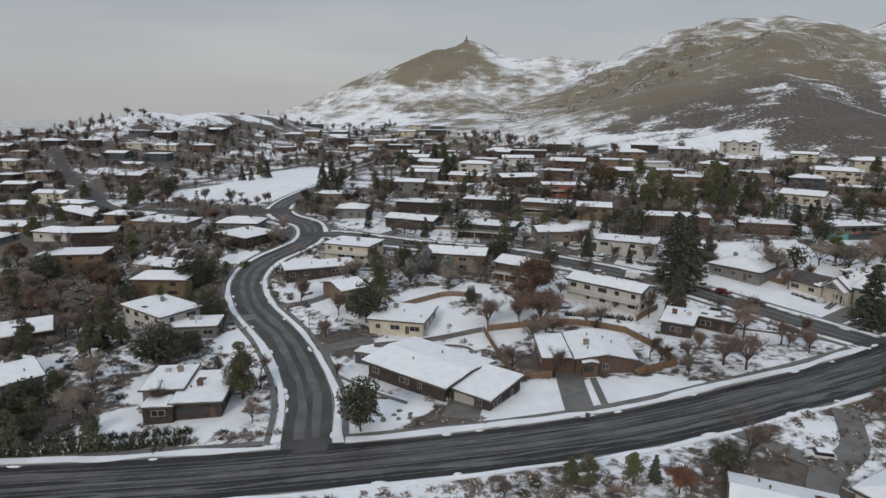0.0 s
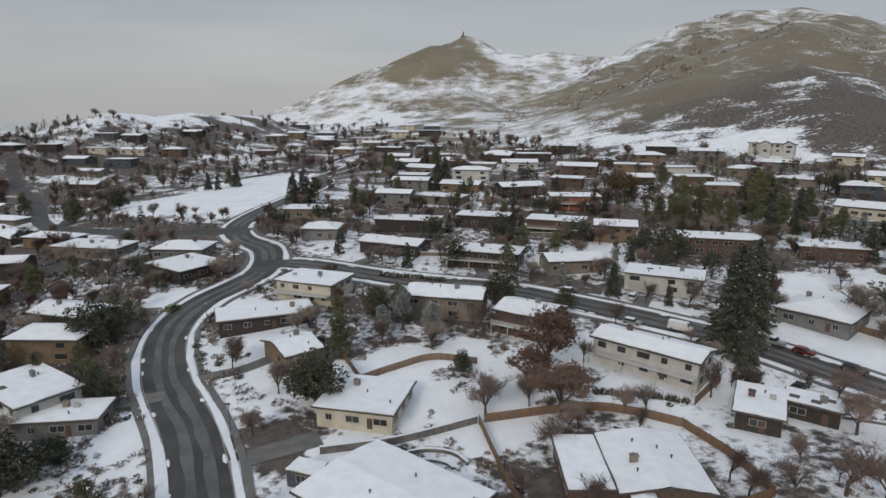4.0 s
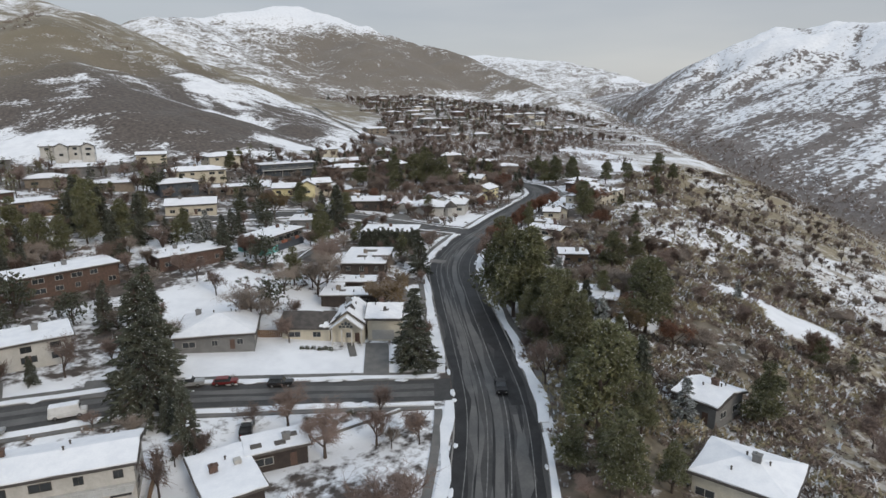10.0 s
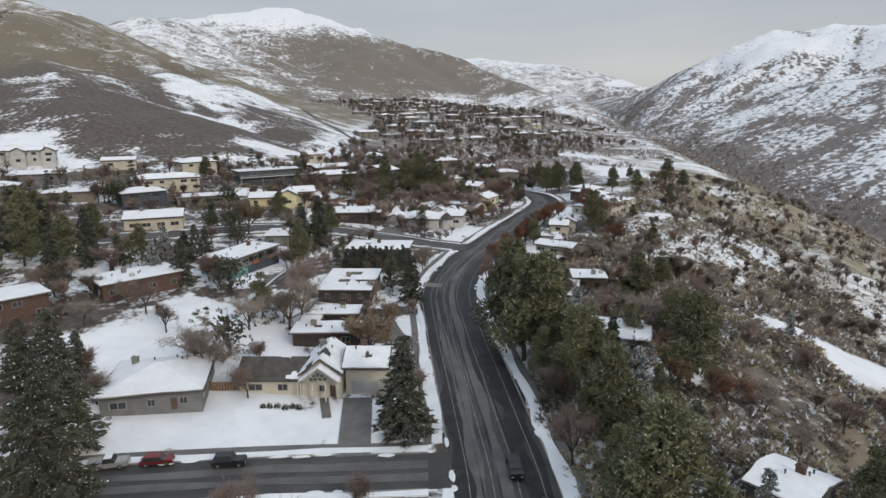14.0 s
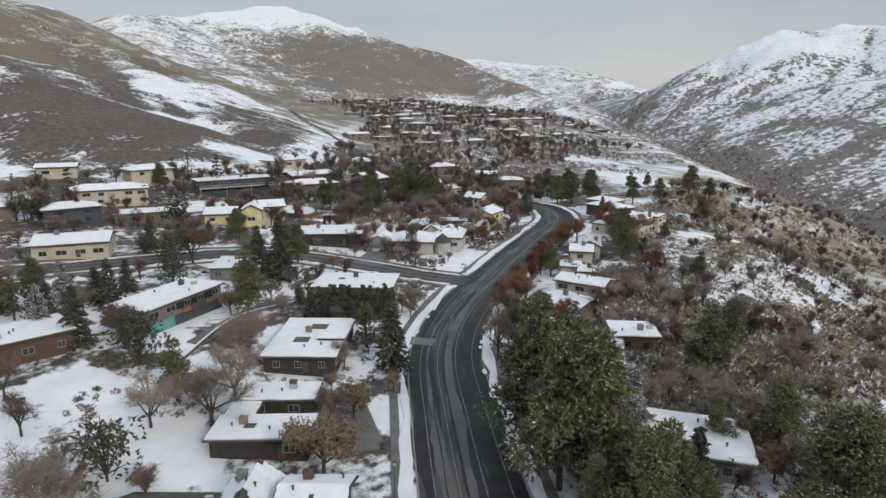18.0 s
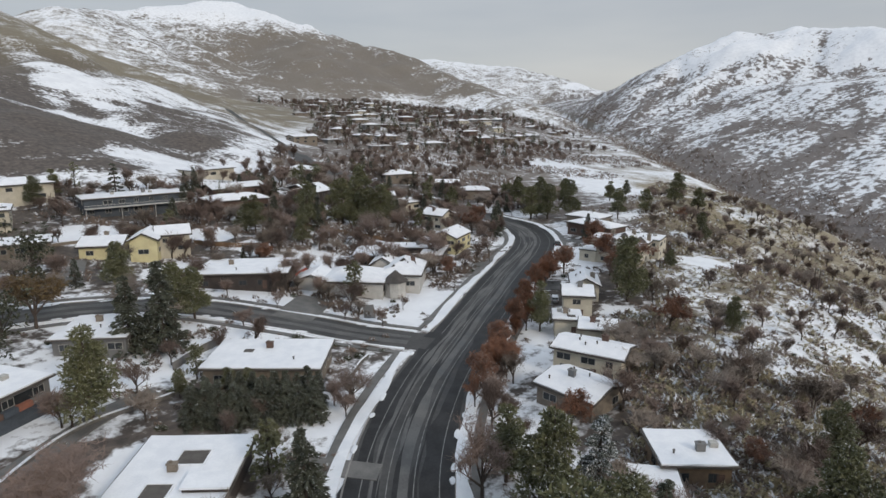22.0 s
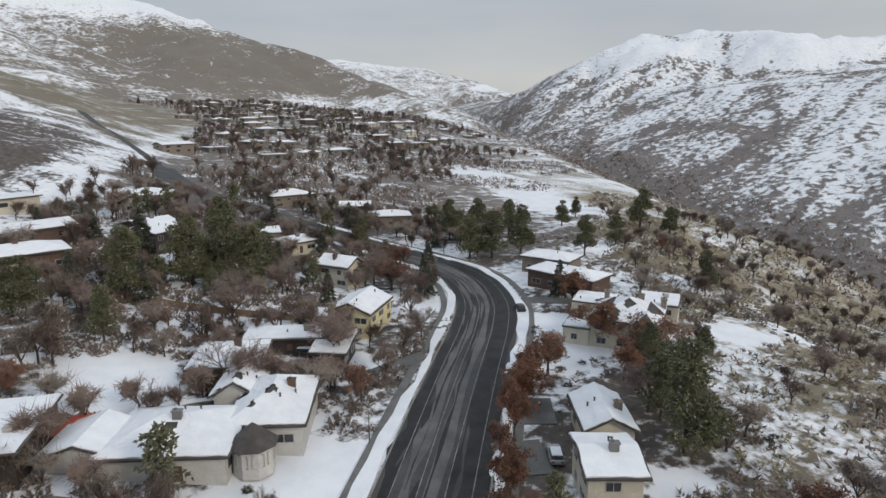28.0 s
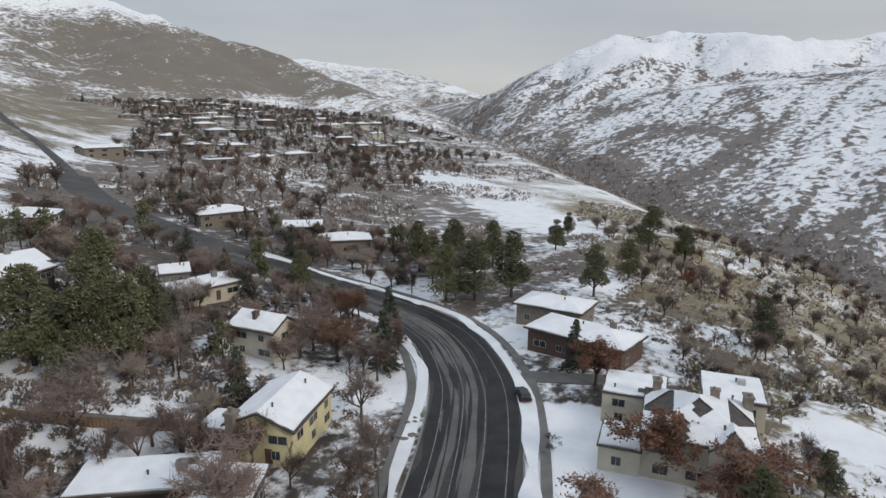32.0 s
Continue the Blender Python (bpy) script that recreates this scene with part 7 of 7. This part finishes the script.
for ln, hw, x0, x1 in ((STREET_A, 4.5, -90, 0), (STREET_B, 4.3, -60, 110), (STREET_C, 4.3, 130, 230)):
    seg = stretch(ln, x0, x1)
    wide = 0.8 if ln is STREET_C else 1.7
    for side in (1, -1):
        lo, hi = sorted((side * (hw - 0.05), side * (hw + 0.2)))
        band("kerb", seg, ln, lo, hi, 0.2, CONCRETE, "grey concrete kerb along the street", "kerb")
        lo, hi = sorted((side * (hw + 0.22), side * (hw + wide)))
        band("verge", seg, ln, lo, hi, 0.24, SNOW, "snow-covered verge beside the street", "verge", wobble=0.35, seed=41 + side)
        lo, hi = sorted((side * (hw + 1.8), side * (hw + 3.0)))
        band("pavement", seg, ln, lo, hi, 0.18, DAMP, "damp grey concrete pavement cleared of snow", "pavement")
    band("worn_lane", seg, ln, 0.6, 2.2, 0.095, WORN, "paler worn wheel track on the street", "road", depth=0, wobble=0.4, seed=51)
    band("worn_lane", seg, ln, -2.4, -0.8, 0.095, WORN, "paler worn wheel track on the street", "road", depth=0, wobble=0.4, seed=53)

# lumps of ploughed snow along the road's edges
rng = random.Random(3)
heaps = bmesh.new()
for k in range(190):
    ln, hw = rng.choice(((MAIN, 6.9), (MAIN, 6.9), (STREET_A, 4.4), (STREET_B, 4.2), (STREET_C, 4.2)))
    seg = near_main if ln is MAIN else ln
    i = rng.randrange(2, len(seg) - 2)
    if not off_others(seg[i - 1 : i + 2], ln, 1.5)[1]:
        continue
    n = normals(seg)[i] * rng.choice((-1, 1))
    q = seg[i] + n * (hw - rng.uniform(-0.3, 0.35))
    t = math.degrees(math.atan2(n[1], n[0])) + 90
    m = pose(q[0], q[1], H(*q) + 0.18, 0, 0, t) @ Matrix.Diagonal((rng.uniform(1.2, 3.5), rng.uniform(0.5, 1.0), rng.uniform(0.22, 0.4), 1))
    for v in bmesh.ops.create_icosphere(heaps, subdivisions=2, radius=0.5)["verts"]:
        v.co = m @ (v.co * (1 + 0.3 * noise.noise(v.co * 4 + Vector((k, 0, 0)))))
tagged(new("ploughed_snow", mesh_of("ploughed_snow", heaps, SNOW)), "grey-white lumps of ploughed snow along the kerbs", "snow", kind="stuff")


# ---- drives and paths ----
def drive(points, width, mat=DAMP, label="damp concrete drive cleared of snow"):
    ln = spline(points, 1.5)
    tagged(new("drive", mesh_of("drive", strip(ln, -width / 2, width / 2, 0.2, 0.3, 3), mat)), label, "drive", kind="structure")
drive([(4.8, 113.5), (3.4, 106.4)], 7)
drive([(169.5, 191.0), (172.0, 184.5), (174.0, 178.0)], 3.6)
drive([(-47.5, 168.0), (-39.0, 171.2), (-33.5, 176.2)], 3.2)
drive([(27.1, 124.8), (25.8, 104.3)], 5.5)
drive([(31.7, 121.4), (31.1, 108.6)], 1.3)
drive([(-28.0, 140.2), (-17.4, 145.9)], 4.5)
drive([(-50.9, 161.1), (-59.8, 158.1)], 4)
drive([(-70.8, 204.0), (-80.5, 203.4)], 4)
drive([(112.0, 160.3), (97.1, 150.1)], 5)
drive([(108.9, 165.3), (104.0, 160.7)], 1.5)
drive([(68.8, 191.9), (64.6, 186.9)], 4)
drive([(226.4, 225.6), (212.1, 222.1)], 9)
drive([(229.4, 213.6), (222.7, 209.0)], 2.5)
drive([(266.3, 177.5), (264.7, 183.8)], 8)
drive([(253.9, 176.9), (251.1, 183.1)], 8)
drive([(320.6, 177.8), (320.0, 191.7)], 4)
drive([(147.6, 179.3), (136.4, 167.0)], 4)
drive([(145.8, 215.0), (166.1, 219.9), (175.3, 219.4)], 3.5)
drive([(284.0, 251.3), (290.7, 229.5)], 2)
drive([(269.3, 209.5), (281.2, 203.9)], 3.5)
drive([(16.7, 218.2), (14.7, 234.0)], 4)
drive([(53.2, 197.5), (56.9, 204.5)], 4)
drive([(-23.0, 237.8), (-17.4, 244.1)], 4)
drive([(199.1, 272.9), (211.6, 287.8)], 4)
drive([(-28.5, 140.2), (-24.1, 127.9), (-19.9, 111.1)], 1.6)

drive([(72.5, 103.0), (69.5, 96.0), (66.0, 90.0), (58.0, 84.0), (54.0, 78.0)], 4.2)
drive([(50.0, 96.5), (53.5, 91.5), (60.0, 85.5)], 3.5)


# ---- fences, walls and hedges ----
BOARD = bmesh.new()
box(BOARD, -0.14, -0.02, 0, 0.14, 0.02, 1.75)
BOARD = mesh_of("board", BOARD, WOOD)
POST = bmesh.new()
box(POST, -0.06, -0.06, -0.3, 0.06, 0.06, 1.85)
POST = mesh_of("post", POST, WOOD)


def fence(points, label="tan wooden board fence", step=0.3, tall=1.0):
    """A board fence along a line: posts, two rails and boards."""
    ln = spline(points, step) if len(points) > 2 else np.linspace(points[0], points[1], max(2, int(np.hypot(*(np.array(points[1]) - points[0])) / step)))
    zs = height(ln[:, 0], ln[:, 1])
    top = thing("fence", ln[0, 0], ln[0, 1], float(zs[0]), 0, label, "fence")
    back = top.matrix_basis.inverted()
    n = normals(ln)
    for k in range(len(ln)):
        a = math.degrees(math.atan2(n[k][1], n[k][0])) - 90
        part("board", BOARD, None, top, at=back @ pose(ln[k, 0], ln[k, 1], zs[k] - 0.05, 0, 0, a) @ Matrix.Diagonal((step / 0.3, 1, tall, 1)))
        if k % 8 == 0:
            part("post", POST, None, top, at=back @ pose(ln[k, 0] - 0.09 * n[k][0], ln[k, 1] - 0.09 * n[k][1], zs[k], 0, 0, a) @ Matrix.Diagonal((1, 1, tall, 1)))
    return top


def low_wall(points, tall, mat=STONE, label="low grey stone wall with snow on top", width=0.45):
    ln = spline(points, 1.2)
    bm = strip(ln, -width / 2, width / 2, tall, tall + 0.6, 1)
    top = tagged(new("garden_wall", mesh_of("garden_wall", bm, mat)), label, "wall")
    cap = strip(ln, -width / 2 + 0.04, width / 2 - 0.04, tall + 0.1, 0.1, 1)
    part("snow_cap", cap, SNOW, top, "snow on the wall")


def hedge(points, tall, kind="green", step=1.0, wide=1.0):
    ln = spline(points, step)
    for q in ln:
        bush(q[0] + tree_rng.uniform(-0.2, 0.2), q[1] + tree_rng.uniform(-0.2, 0.2), tall * wide * tree_rng.uniform(0.85, 1.15), kind, 1.4 / wide)


fence([(10.5, 149.0), (13.0, 136.0), (15.8, 122.6)], "weathered grey-brown board fence", 0.45)
fence([(-18.5, 176.5), (-15.5, 170.5), (-12.8, 165.0)], "dark weathered board fence", 0.5, 0.9)
fence([(-12.8, 164.6), (-5.5, 169.2), (2.0, 172.8), (11.0, 170.6)], "dark weathered board fence", 0.5, 0.9)
fence([(50.2, 153.0), (54.2, 157.2), (58.2, 161.0)], "weathered grey-brown board fence", 0.5)
fence([(15.8, 122.6), (23.2, 122.9)])
fence([(41.2, 122.2), (51.0, 126.4)])
fence([(51.0, 126.4), (49.5, 136.0), (45.3, 145.9)])
fence([(45.3, 145.9), (37.0, 150.5), (28.8, 152.1), (11.5, 149.6)])
fence([(277.6, 271.4), (282.2, 249.8), (288.7, 230.4)], "dark weathered board fence", 0.5, 0.9)
fence([(240.6, 278.6), (245.5, 268.8), (252.0, 262.0)], "tan wooden board fence", 0.4, 0.8)
fence([(104.0, 178.0), (100.0, 186.0), (112.0, 196.0)], "dark weathered board fence", 0.45)
low_wall([(-16.5, 141.5), (-12.3, 142.3), (-3.1, 144.4), (10.1, 149.6)], 1.3, label="dark retaining wall behind the house, snow on top")
low_wall([(-22.0, 126.0), (-15.0, 119.5), (-7.0, 113.6)], 0.7, label="curved dark stone garden wall with snow on top")
low_wall([(-5.0, 139.5), (0.5, 141.6), (5.5, 140.6), (8.0, 137.5)], 0.6, label="curved stone garden terrace with snow")
low_wall([(-3.0, 137.5), (0.8, 139.0), (4.2, 138.2), (5.6, 136.6)], 0.4, label="curved stone garden step with snow")
low_wall([(-17.7, 246.6), (0.0, 243.5), (20.0, 241.0)], 1.2, label="long pale retaining wall below the houses", mat=WALLS["beige"])
low_wall([(30.0, 263.0), (51.5, 259.0), (82.3, 250.4)], 1.3, label="long pale retaining wall below the houses", mat=WALLS["beige"])
low_wall([(133.0, 208.0), (141.5, 211.9), (160.4, 219.0), (176.0, 216.6)], 0.6)
low_wall([(236.0, 236.5), (244.0, 233.0), (250.0, 229.0)], 0.7)
low_wall([(66.0, 150.5), (78.0, 146.0), (90.0, 140.0)], 0.5)
low_wall([(200.0, 305.0), (222.0, 300.0), (240.0, 290.0)], 0.8, label="pale retaining wall of the terrace", mat=WALLS["beige"])
low_wall([(238.5, 232.5), (242.6, 231.1), (248.1, 229.5), (252.0, 225.5)], 0.9, label="curved wall of grey boulders with snow on top", width=1.2)
low_wall([(204.9, 198.6), (201.4, 198.2), (196.4, 196.7), (192.7, 195.0)], 0.6, label="dark curved garden edging with snow on top", width=0.35)
low_wall([(182.1, 223.4), (188.9, 224.7), (195.5, 224.9)], 1.5, label="dark board wall between two gardens", width=0.2)
hedge([(33.3, 158.1), (41.0, 156.5), (48.7, 153.9)], 1.5, "green", 1.3)
hedge([(-14.0, 225.5), (-4.0, 222.6), (4.0, 219.6)], 1.7, "green", 1.5)
hedge([(-122.0, 97.0), (-98.0, 98.5), (-73.0, 99.5)], 2.3, "green", 1.7)
hedge([(-72.0, 103.5), (-60.0, 103.8), (-47.0, 104.6)], 1.9, "green", 1.7)
hedge([(-72.0, 99.5), (-60.0, 100.0), (-46.0, 101.2)], 2.2, "green", 1.5)
hedge([(101.0, 172.0), (104.0, 166.5)], 1.1, "green", 0.9)
hedge([(-30.0, 103.0), (-38.0, 103.0)], 1.4, "brush", 1.2)
for k in range(12):  # the clipped row of narrow evergreens
    u = k / 11
    tree(172.5 + 12.5 * u, 208.4 - 13.0 * u, tree_rng.uniform(6.2, 7.6), "spruce", 1.05)


# ---- cars ----
def car_meshes(kind):
    """Body, glass and snow of a car along +x, wheels apart."""
    L, W = {"saloon": (4.5, 1.8), "van": (5.6, 2.0), "pickup": (5.5, 1.95), "suv": (4.7, 1.9)}[kind]
    hood, roof = {"saloon": (0.85, 1.42), "van": (1.1, 2.25), "pickup": (1.05, 1.8), "suv": (1.0, 1.72)}[kind]
    body = bmesh.new()
    box(body, -L / 2, -W / 2, 0.28, L / 2, W / 2, hood)
    bmesh.ops.bevel(body, geom=list(body.edges), offset=0.14, segments=2, affect="EDGES")
    x0, x1 = {"saloon": (-1.9, 0.95), "van": (-2.7, 1.9), "pickup": (-0.6, 1.1), "suv": (-2.2, 0.9)}[kind]
    glass, top = bmesh.new(), bmesh.new()
    for bm, z0, z1, inset in ((glass, hood - 0.05, roof - 0.12, 0.0), (top, roof - 0.14, roof, 0.02)):
        v = box(bm, x0, -W / 2 + 0.1 + inset, z0, x1, W / 2 - 0.1 - inset, z1)
        slope = 0.5 if kind != "van" else 0.2
        for q in v:
            up = (q.co.z - hood) / max(roof - hood, 0.1)
            q.co.x += (-slope if q.co.x > 0 else slope * 0.6) * up
            q.co.y *= 1 - 0.12 * up
    if kind == "pickup":
        box(body, -L / 2 + 0.05, -W / 2 + 0.02, hood - 0.1, -0.7, -W / 2 + 0.14, hood + 0.25)
        box(body, -L / 2 + 0.05, W / 2 - 0.14, hood - 0.1, -0.7, W / 2 - 0.02, hood + 0.25)
    return body, glass, top, L, W


def paint(name, rgb):
    return material(name, rgb, [c * 0.8 for c in rgb], 0.6, 0.3, fine=3)


PAINTS = {"white": paint("white car paint", (0.62, 0.62, 0.62)), "black": paint("black car paint", (0.02, 0.02, 0.022)), "red": paint("dark red car paint", (0.16, 0.02, 0.02)), "silver": paint("silver car paint", (0.32, 0.33, 0.34)), "blue": paint("dark blue car paint", (0.03, 0.05, 0.09)), "green": paint("olive green car paint", (0.12, 0.16, 0.04))}
TYRE = material("tyre rubber", (0.02, 0.02, 0.02), (0.03, 0.03, 0.03), 2, 0.8)
RIM = material("wheel rim", (0.35, 0.35, 0.36), (0.25, 0.25, 0.26), 2, 0.4, metal=0.7)
LAMP = material("lamp glass", (0.5, 0.5, 0.48), (0.4, 0.4, 0.38), 2, 0.2)
REARLAMP = material("red lamp glass", (0.3, 0.02, 0.02), (0.2, 0.02, 0.02), 2, 0.25)
wb = bmesh.new()
bmesh.ops.create_cone(wb, cap_ends=True, segments=14, radius1=0.34, radius2=0.34, depth=0.22, matrix=Matrix.Rotation(radians(90), 4, "X"))
WHEEL = mesh_of("wheel", wb, TYRE)
wb = bmesh.new()
bmesh.ops.create_cone(wb, cap_ends=True, segments=10, radius1=0.2, radius2=0.2, depth=0.24, matrix=Matrix.Rotation(radians(90), 4, "X"))
RIMS = mesh_of("rim", wb, RIM)


def car(x, y, turn, kind, colour, snow=False):
    word = {"saloon": "saloon car", "van": "panel van", "pickup": "pickup truck", "suv": "sport utility car"}[kind]
    top = thing("car", x, y, H(x, y) + 0.12, turn, f"{colour} {word} by the snowy kerb" + (", snow on its roof" if snow else ""), "car", "parked cars")
    body, glass, roof, L, W = car_meshes(kind)
    part("body", body, PAINTS[colour], top)
    part("glasshouse", glass, GLASS if kind != "van" else PAINTS[colour], top, "dark car glass" if kind != "van" else "")
    part("roof", roof, PAINTS[colour] if not snow else SNOW, top, "snow on the roof" if snow else "")
    if kind == "van":
        g = bmesh.new()
        box(g, 1.55, -0.75, 1.25, 1.86, 0.75, 1.85)
        part("windscreen", g, GLASS, top, "dark windscreen")
    for sx in (-1, 1):
        for sy in (-1, 1):
            w = part("wheel", WHEEL, None, top, "black tyre", pose(sx * L * 0.31, sy * (W / 2 - 0.08), 0.34))
            part("rim", RIMS, None, w, "grey rim")
            lb = bmesh.new()
            box(lb, -0.05, -0.16, -0.07, 0.05, 0.16, 0.07)
            part("headlight" if sx > 0 else "rear_light", lb, LAMP if sx > 0 else REARLAMP, top, "clear headlight" if sx > 0 else "red rear light", pose(sx * (L / 2 - 0.03), sy * (W / 2 - 0.3), 0.68))
    return top


car(59.0, 184.6, -37, "van", "white", True)
car(53.6, 203.6, 60, "suv", "white", True)
car(76.9, 177.6, -48, "pickup", "silver", True)
car(81.2, 172.8, -52, "saloon", "red")
car(86.5, 164.2, -55, "suv", "black")
car(72.3, 158.0, 40, "pickup", "black", True)
car(49.0, 188.5, -35, "saloon", "silver", True)
car(104.4, 127.5, 211, "pickup", "black")
car(253.6, 175.8, 15, "saloon", "silver", True)
car(272.8, 224.0, 100, "suv", "black", True)
car(312.0, 190.4, 22, "saloon", "black")
car(-67.0, 203.9, 80, "suv", "green")
car(59.5, 88.2, 165, "saloon", "white", True)
car(76.0, 186.5, 60, "suv", "black", True)
car(-12.0, 234.0, -25, "saloon", "white", True)
car(24.0, 217.0, -27, "suv", "silver", True)
car(38.0, 208.5, -32, "saloon", "black", True)

# ---- posts, lamps, the tarpaulin, bins ----
def pole(x, y, tall, label, arms=1):
    top = thing("utility_pole", x, y, H(x, y), 25, label, "utility pole")
    pb = bmesh.new()
    bmesh.ops.create_cone(pb, cap_ends=True, segments=8, radius1=0.2, radius2=0.13, depth=tall + 1, matrix=Matrix.Translation((0, 0, (tall - 1) / 2)))
    part("post", pb, BARK, top)
    for k in range(arms):
        ab = bmesh.new()
        box(ab, -1.2, -0.07, -0.08, 1.2, 0.07, 0.08)
        part("crossarm", ab, BARK, top, "wooden crossarm", pose(0, 0, tall - 0.6 - k * 0.9))


pole(299.0, 117.0, 6.5, "short weathered wooden pole on the slope", 0)
pole(301.5, 115.5, 6.5, "short weathered wooden pole on the slope", 0)


def street_lamp(x, y, turn):
    top = thing("street_lamp", x, y, H(x, y), turn, "slim dark metal street lamp on the verge", "street lamp", "street lamps")
    pb = bmesh.new()
    bmesh.ops.create_cone(pb, cap_ends=True, segments=8, radius1=0.09, radius2=0.06, depth=5.0, matrix=Matrix.Translation((0, 0, 2.5)))
    part("post", pb, FASCIA, top)
    hb = bmesh.new()
    bmesh.ops.create_cone(hb, cap_ends=True, segments=10, radius1=0.16, radius2=0.28, depth=0.5, matrix=Matrix.Translation((0, 0, 5.2)))
    part("lantern", hb, LAMP, top, "pale lantern glass")
    cb = bmesh.new()
    bmesh.ops.create_cone(cb, cap_ends=True, segments=10, radius1=0.34, radius2=0.05, depth=0.25, matrix=Matrix.Translation((0, 0, 5.57)))
    part("cap", cb, FASCIA, top, "dark cap")


for x, y in ((250.0, 200.8), (282.0, 203.4), (164.0, 181.0), (128.5, 158.0), (-33.5, 148.0), (-55.0, 196.0)):
    street_lamp(x, y, 0)
tb = bmesh.new()
bmesh.ops.create_grid(tb, x_segments=10, y_segments=8, size=0.5)
for v in tb.verts:
    v.co = Vector((v.co.x * 6.0, v.co.y * 4.5, 2.6 * (1 - abs(v.co.x) * 1.4) * (1 - 0.5 * abs(v.co.y)) + 0.12 * noise.noise(v.co * 6)))
bmesh.ops.solidify(tb, geom=tb.faces[:], thickness=0.03)
TARP = material("red-orange tarpaulin", (0.62, 0.10, 0.055), (0.48, 0.075, 0.045), 0.7, 0.55, 0.2)
thing("tarpaulin", 237.0, 237.0, H(237.0, 237.0) + 0.1, -60, "red-orange tarpaulin draped over a stack beside the house", "tarpaulin", data=mesh_of("tarpaulin", tb, TARP))
bb = bmesh.new()
v = box(bb, -0.3, -0.35, 0.05, 0.3, 0.35, 1.0)
for q in v[:4]:
    q.co.x *= 0.8
    q.co.y *= 0.8
BIN = mesh_of("body", bb, FASCIA)
bb = bmesh.new()
box(bb, -0.33, -0.38, 1.0, 0.33, 0.38, 1.08)
BINLID = mesh_of("lid", bb, FASCIA)
for x, y in ((26.5, 103.4), (-4.5, 104.8), (68.5, 187.5), (137.5, 166.0)):
    top = thing("wheelie_bin", x, y, H(x, y) + 0.1, 20, "dark plastic wheeled bin by the kerb", "bin", "wheeled bins")
    part("body", BIN, None, top)
    part("lid", BINLID, None, top, "dark lid")
# boulders in the corner garden
rb = bmesh.new()
bmesh.ops.create_icosphere(rb, subdivisions=2, radius=0.5)
for v in rb.verts:
    v.co *= 1 + 0.35 * noise.noise(v.co * 3)
ROCK = mesh_of("boulder", rb, STONE)
for k in range(60):
    c = rng.choice(((88.0, 146.0, 7), (80.0, 150.0, 6), (300.0, 206.0, 5), (-10.0, 109.0, 4), (226.0, 207.0, 4), (200.0, 208.0, 5), (298.0, 160.0, 8)))
    x, y = c[0] + rng.uniform(-1, 1) * c[2], c[1] + rng.uniform(-1, 1) * c[2] * 0.6
    if not open_ground(x, y, -1.5):
        continue
    ob = tagged(new("boulder", ROCK), "grey garden boulder half covered by snow", "boulder", "garden boulders")
    ob.matrix_basis = pose(x, y, H(x, y) + 0.1, 0, 0, rng.uniform(0, 360)) @ Matrix.Diagonal((rng.uniform(0.6, 1.5), rng.uniform(0.6, 1.2), rng.uniform(0.5, 0.9), 1))
# the little tower on the peak
top = thing("summit_monument", 39, 1159, H(39, 1159), 0, "small stone monument on the hill's summit", "monument")
mb = bmesh.new()
bmesh.ops.create_cone(mb, cap_ends=True, segments=6, radius1=2.2, radius2=1.2, depth=9, matrix=Matrix.Translation((0, 0, 3.5)))
part("tower", mb, STONE, top)
mb = bmesh.new()
box(mb, -4, -4, -2, 4, 4, 0.6)
part("base", mb, STONE, top)
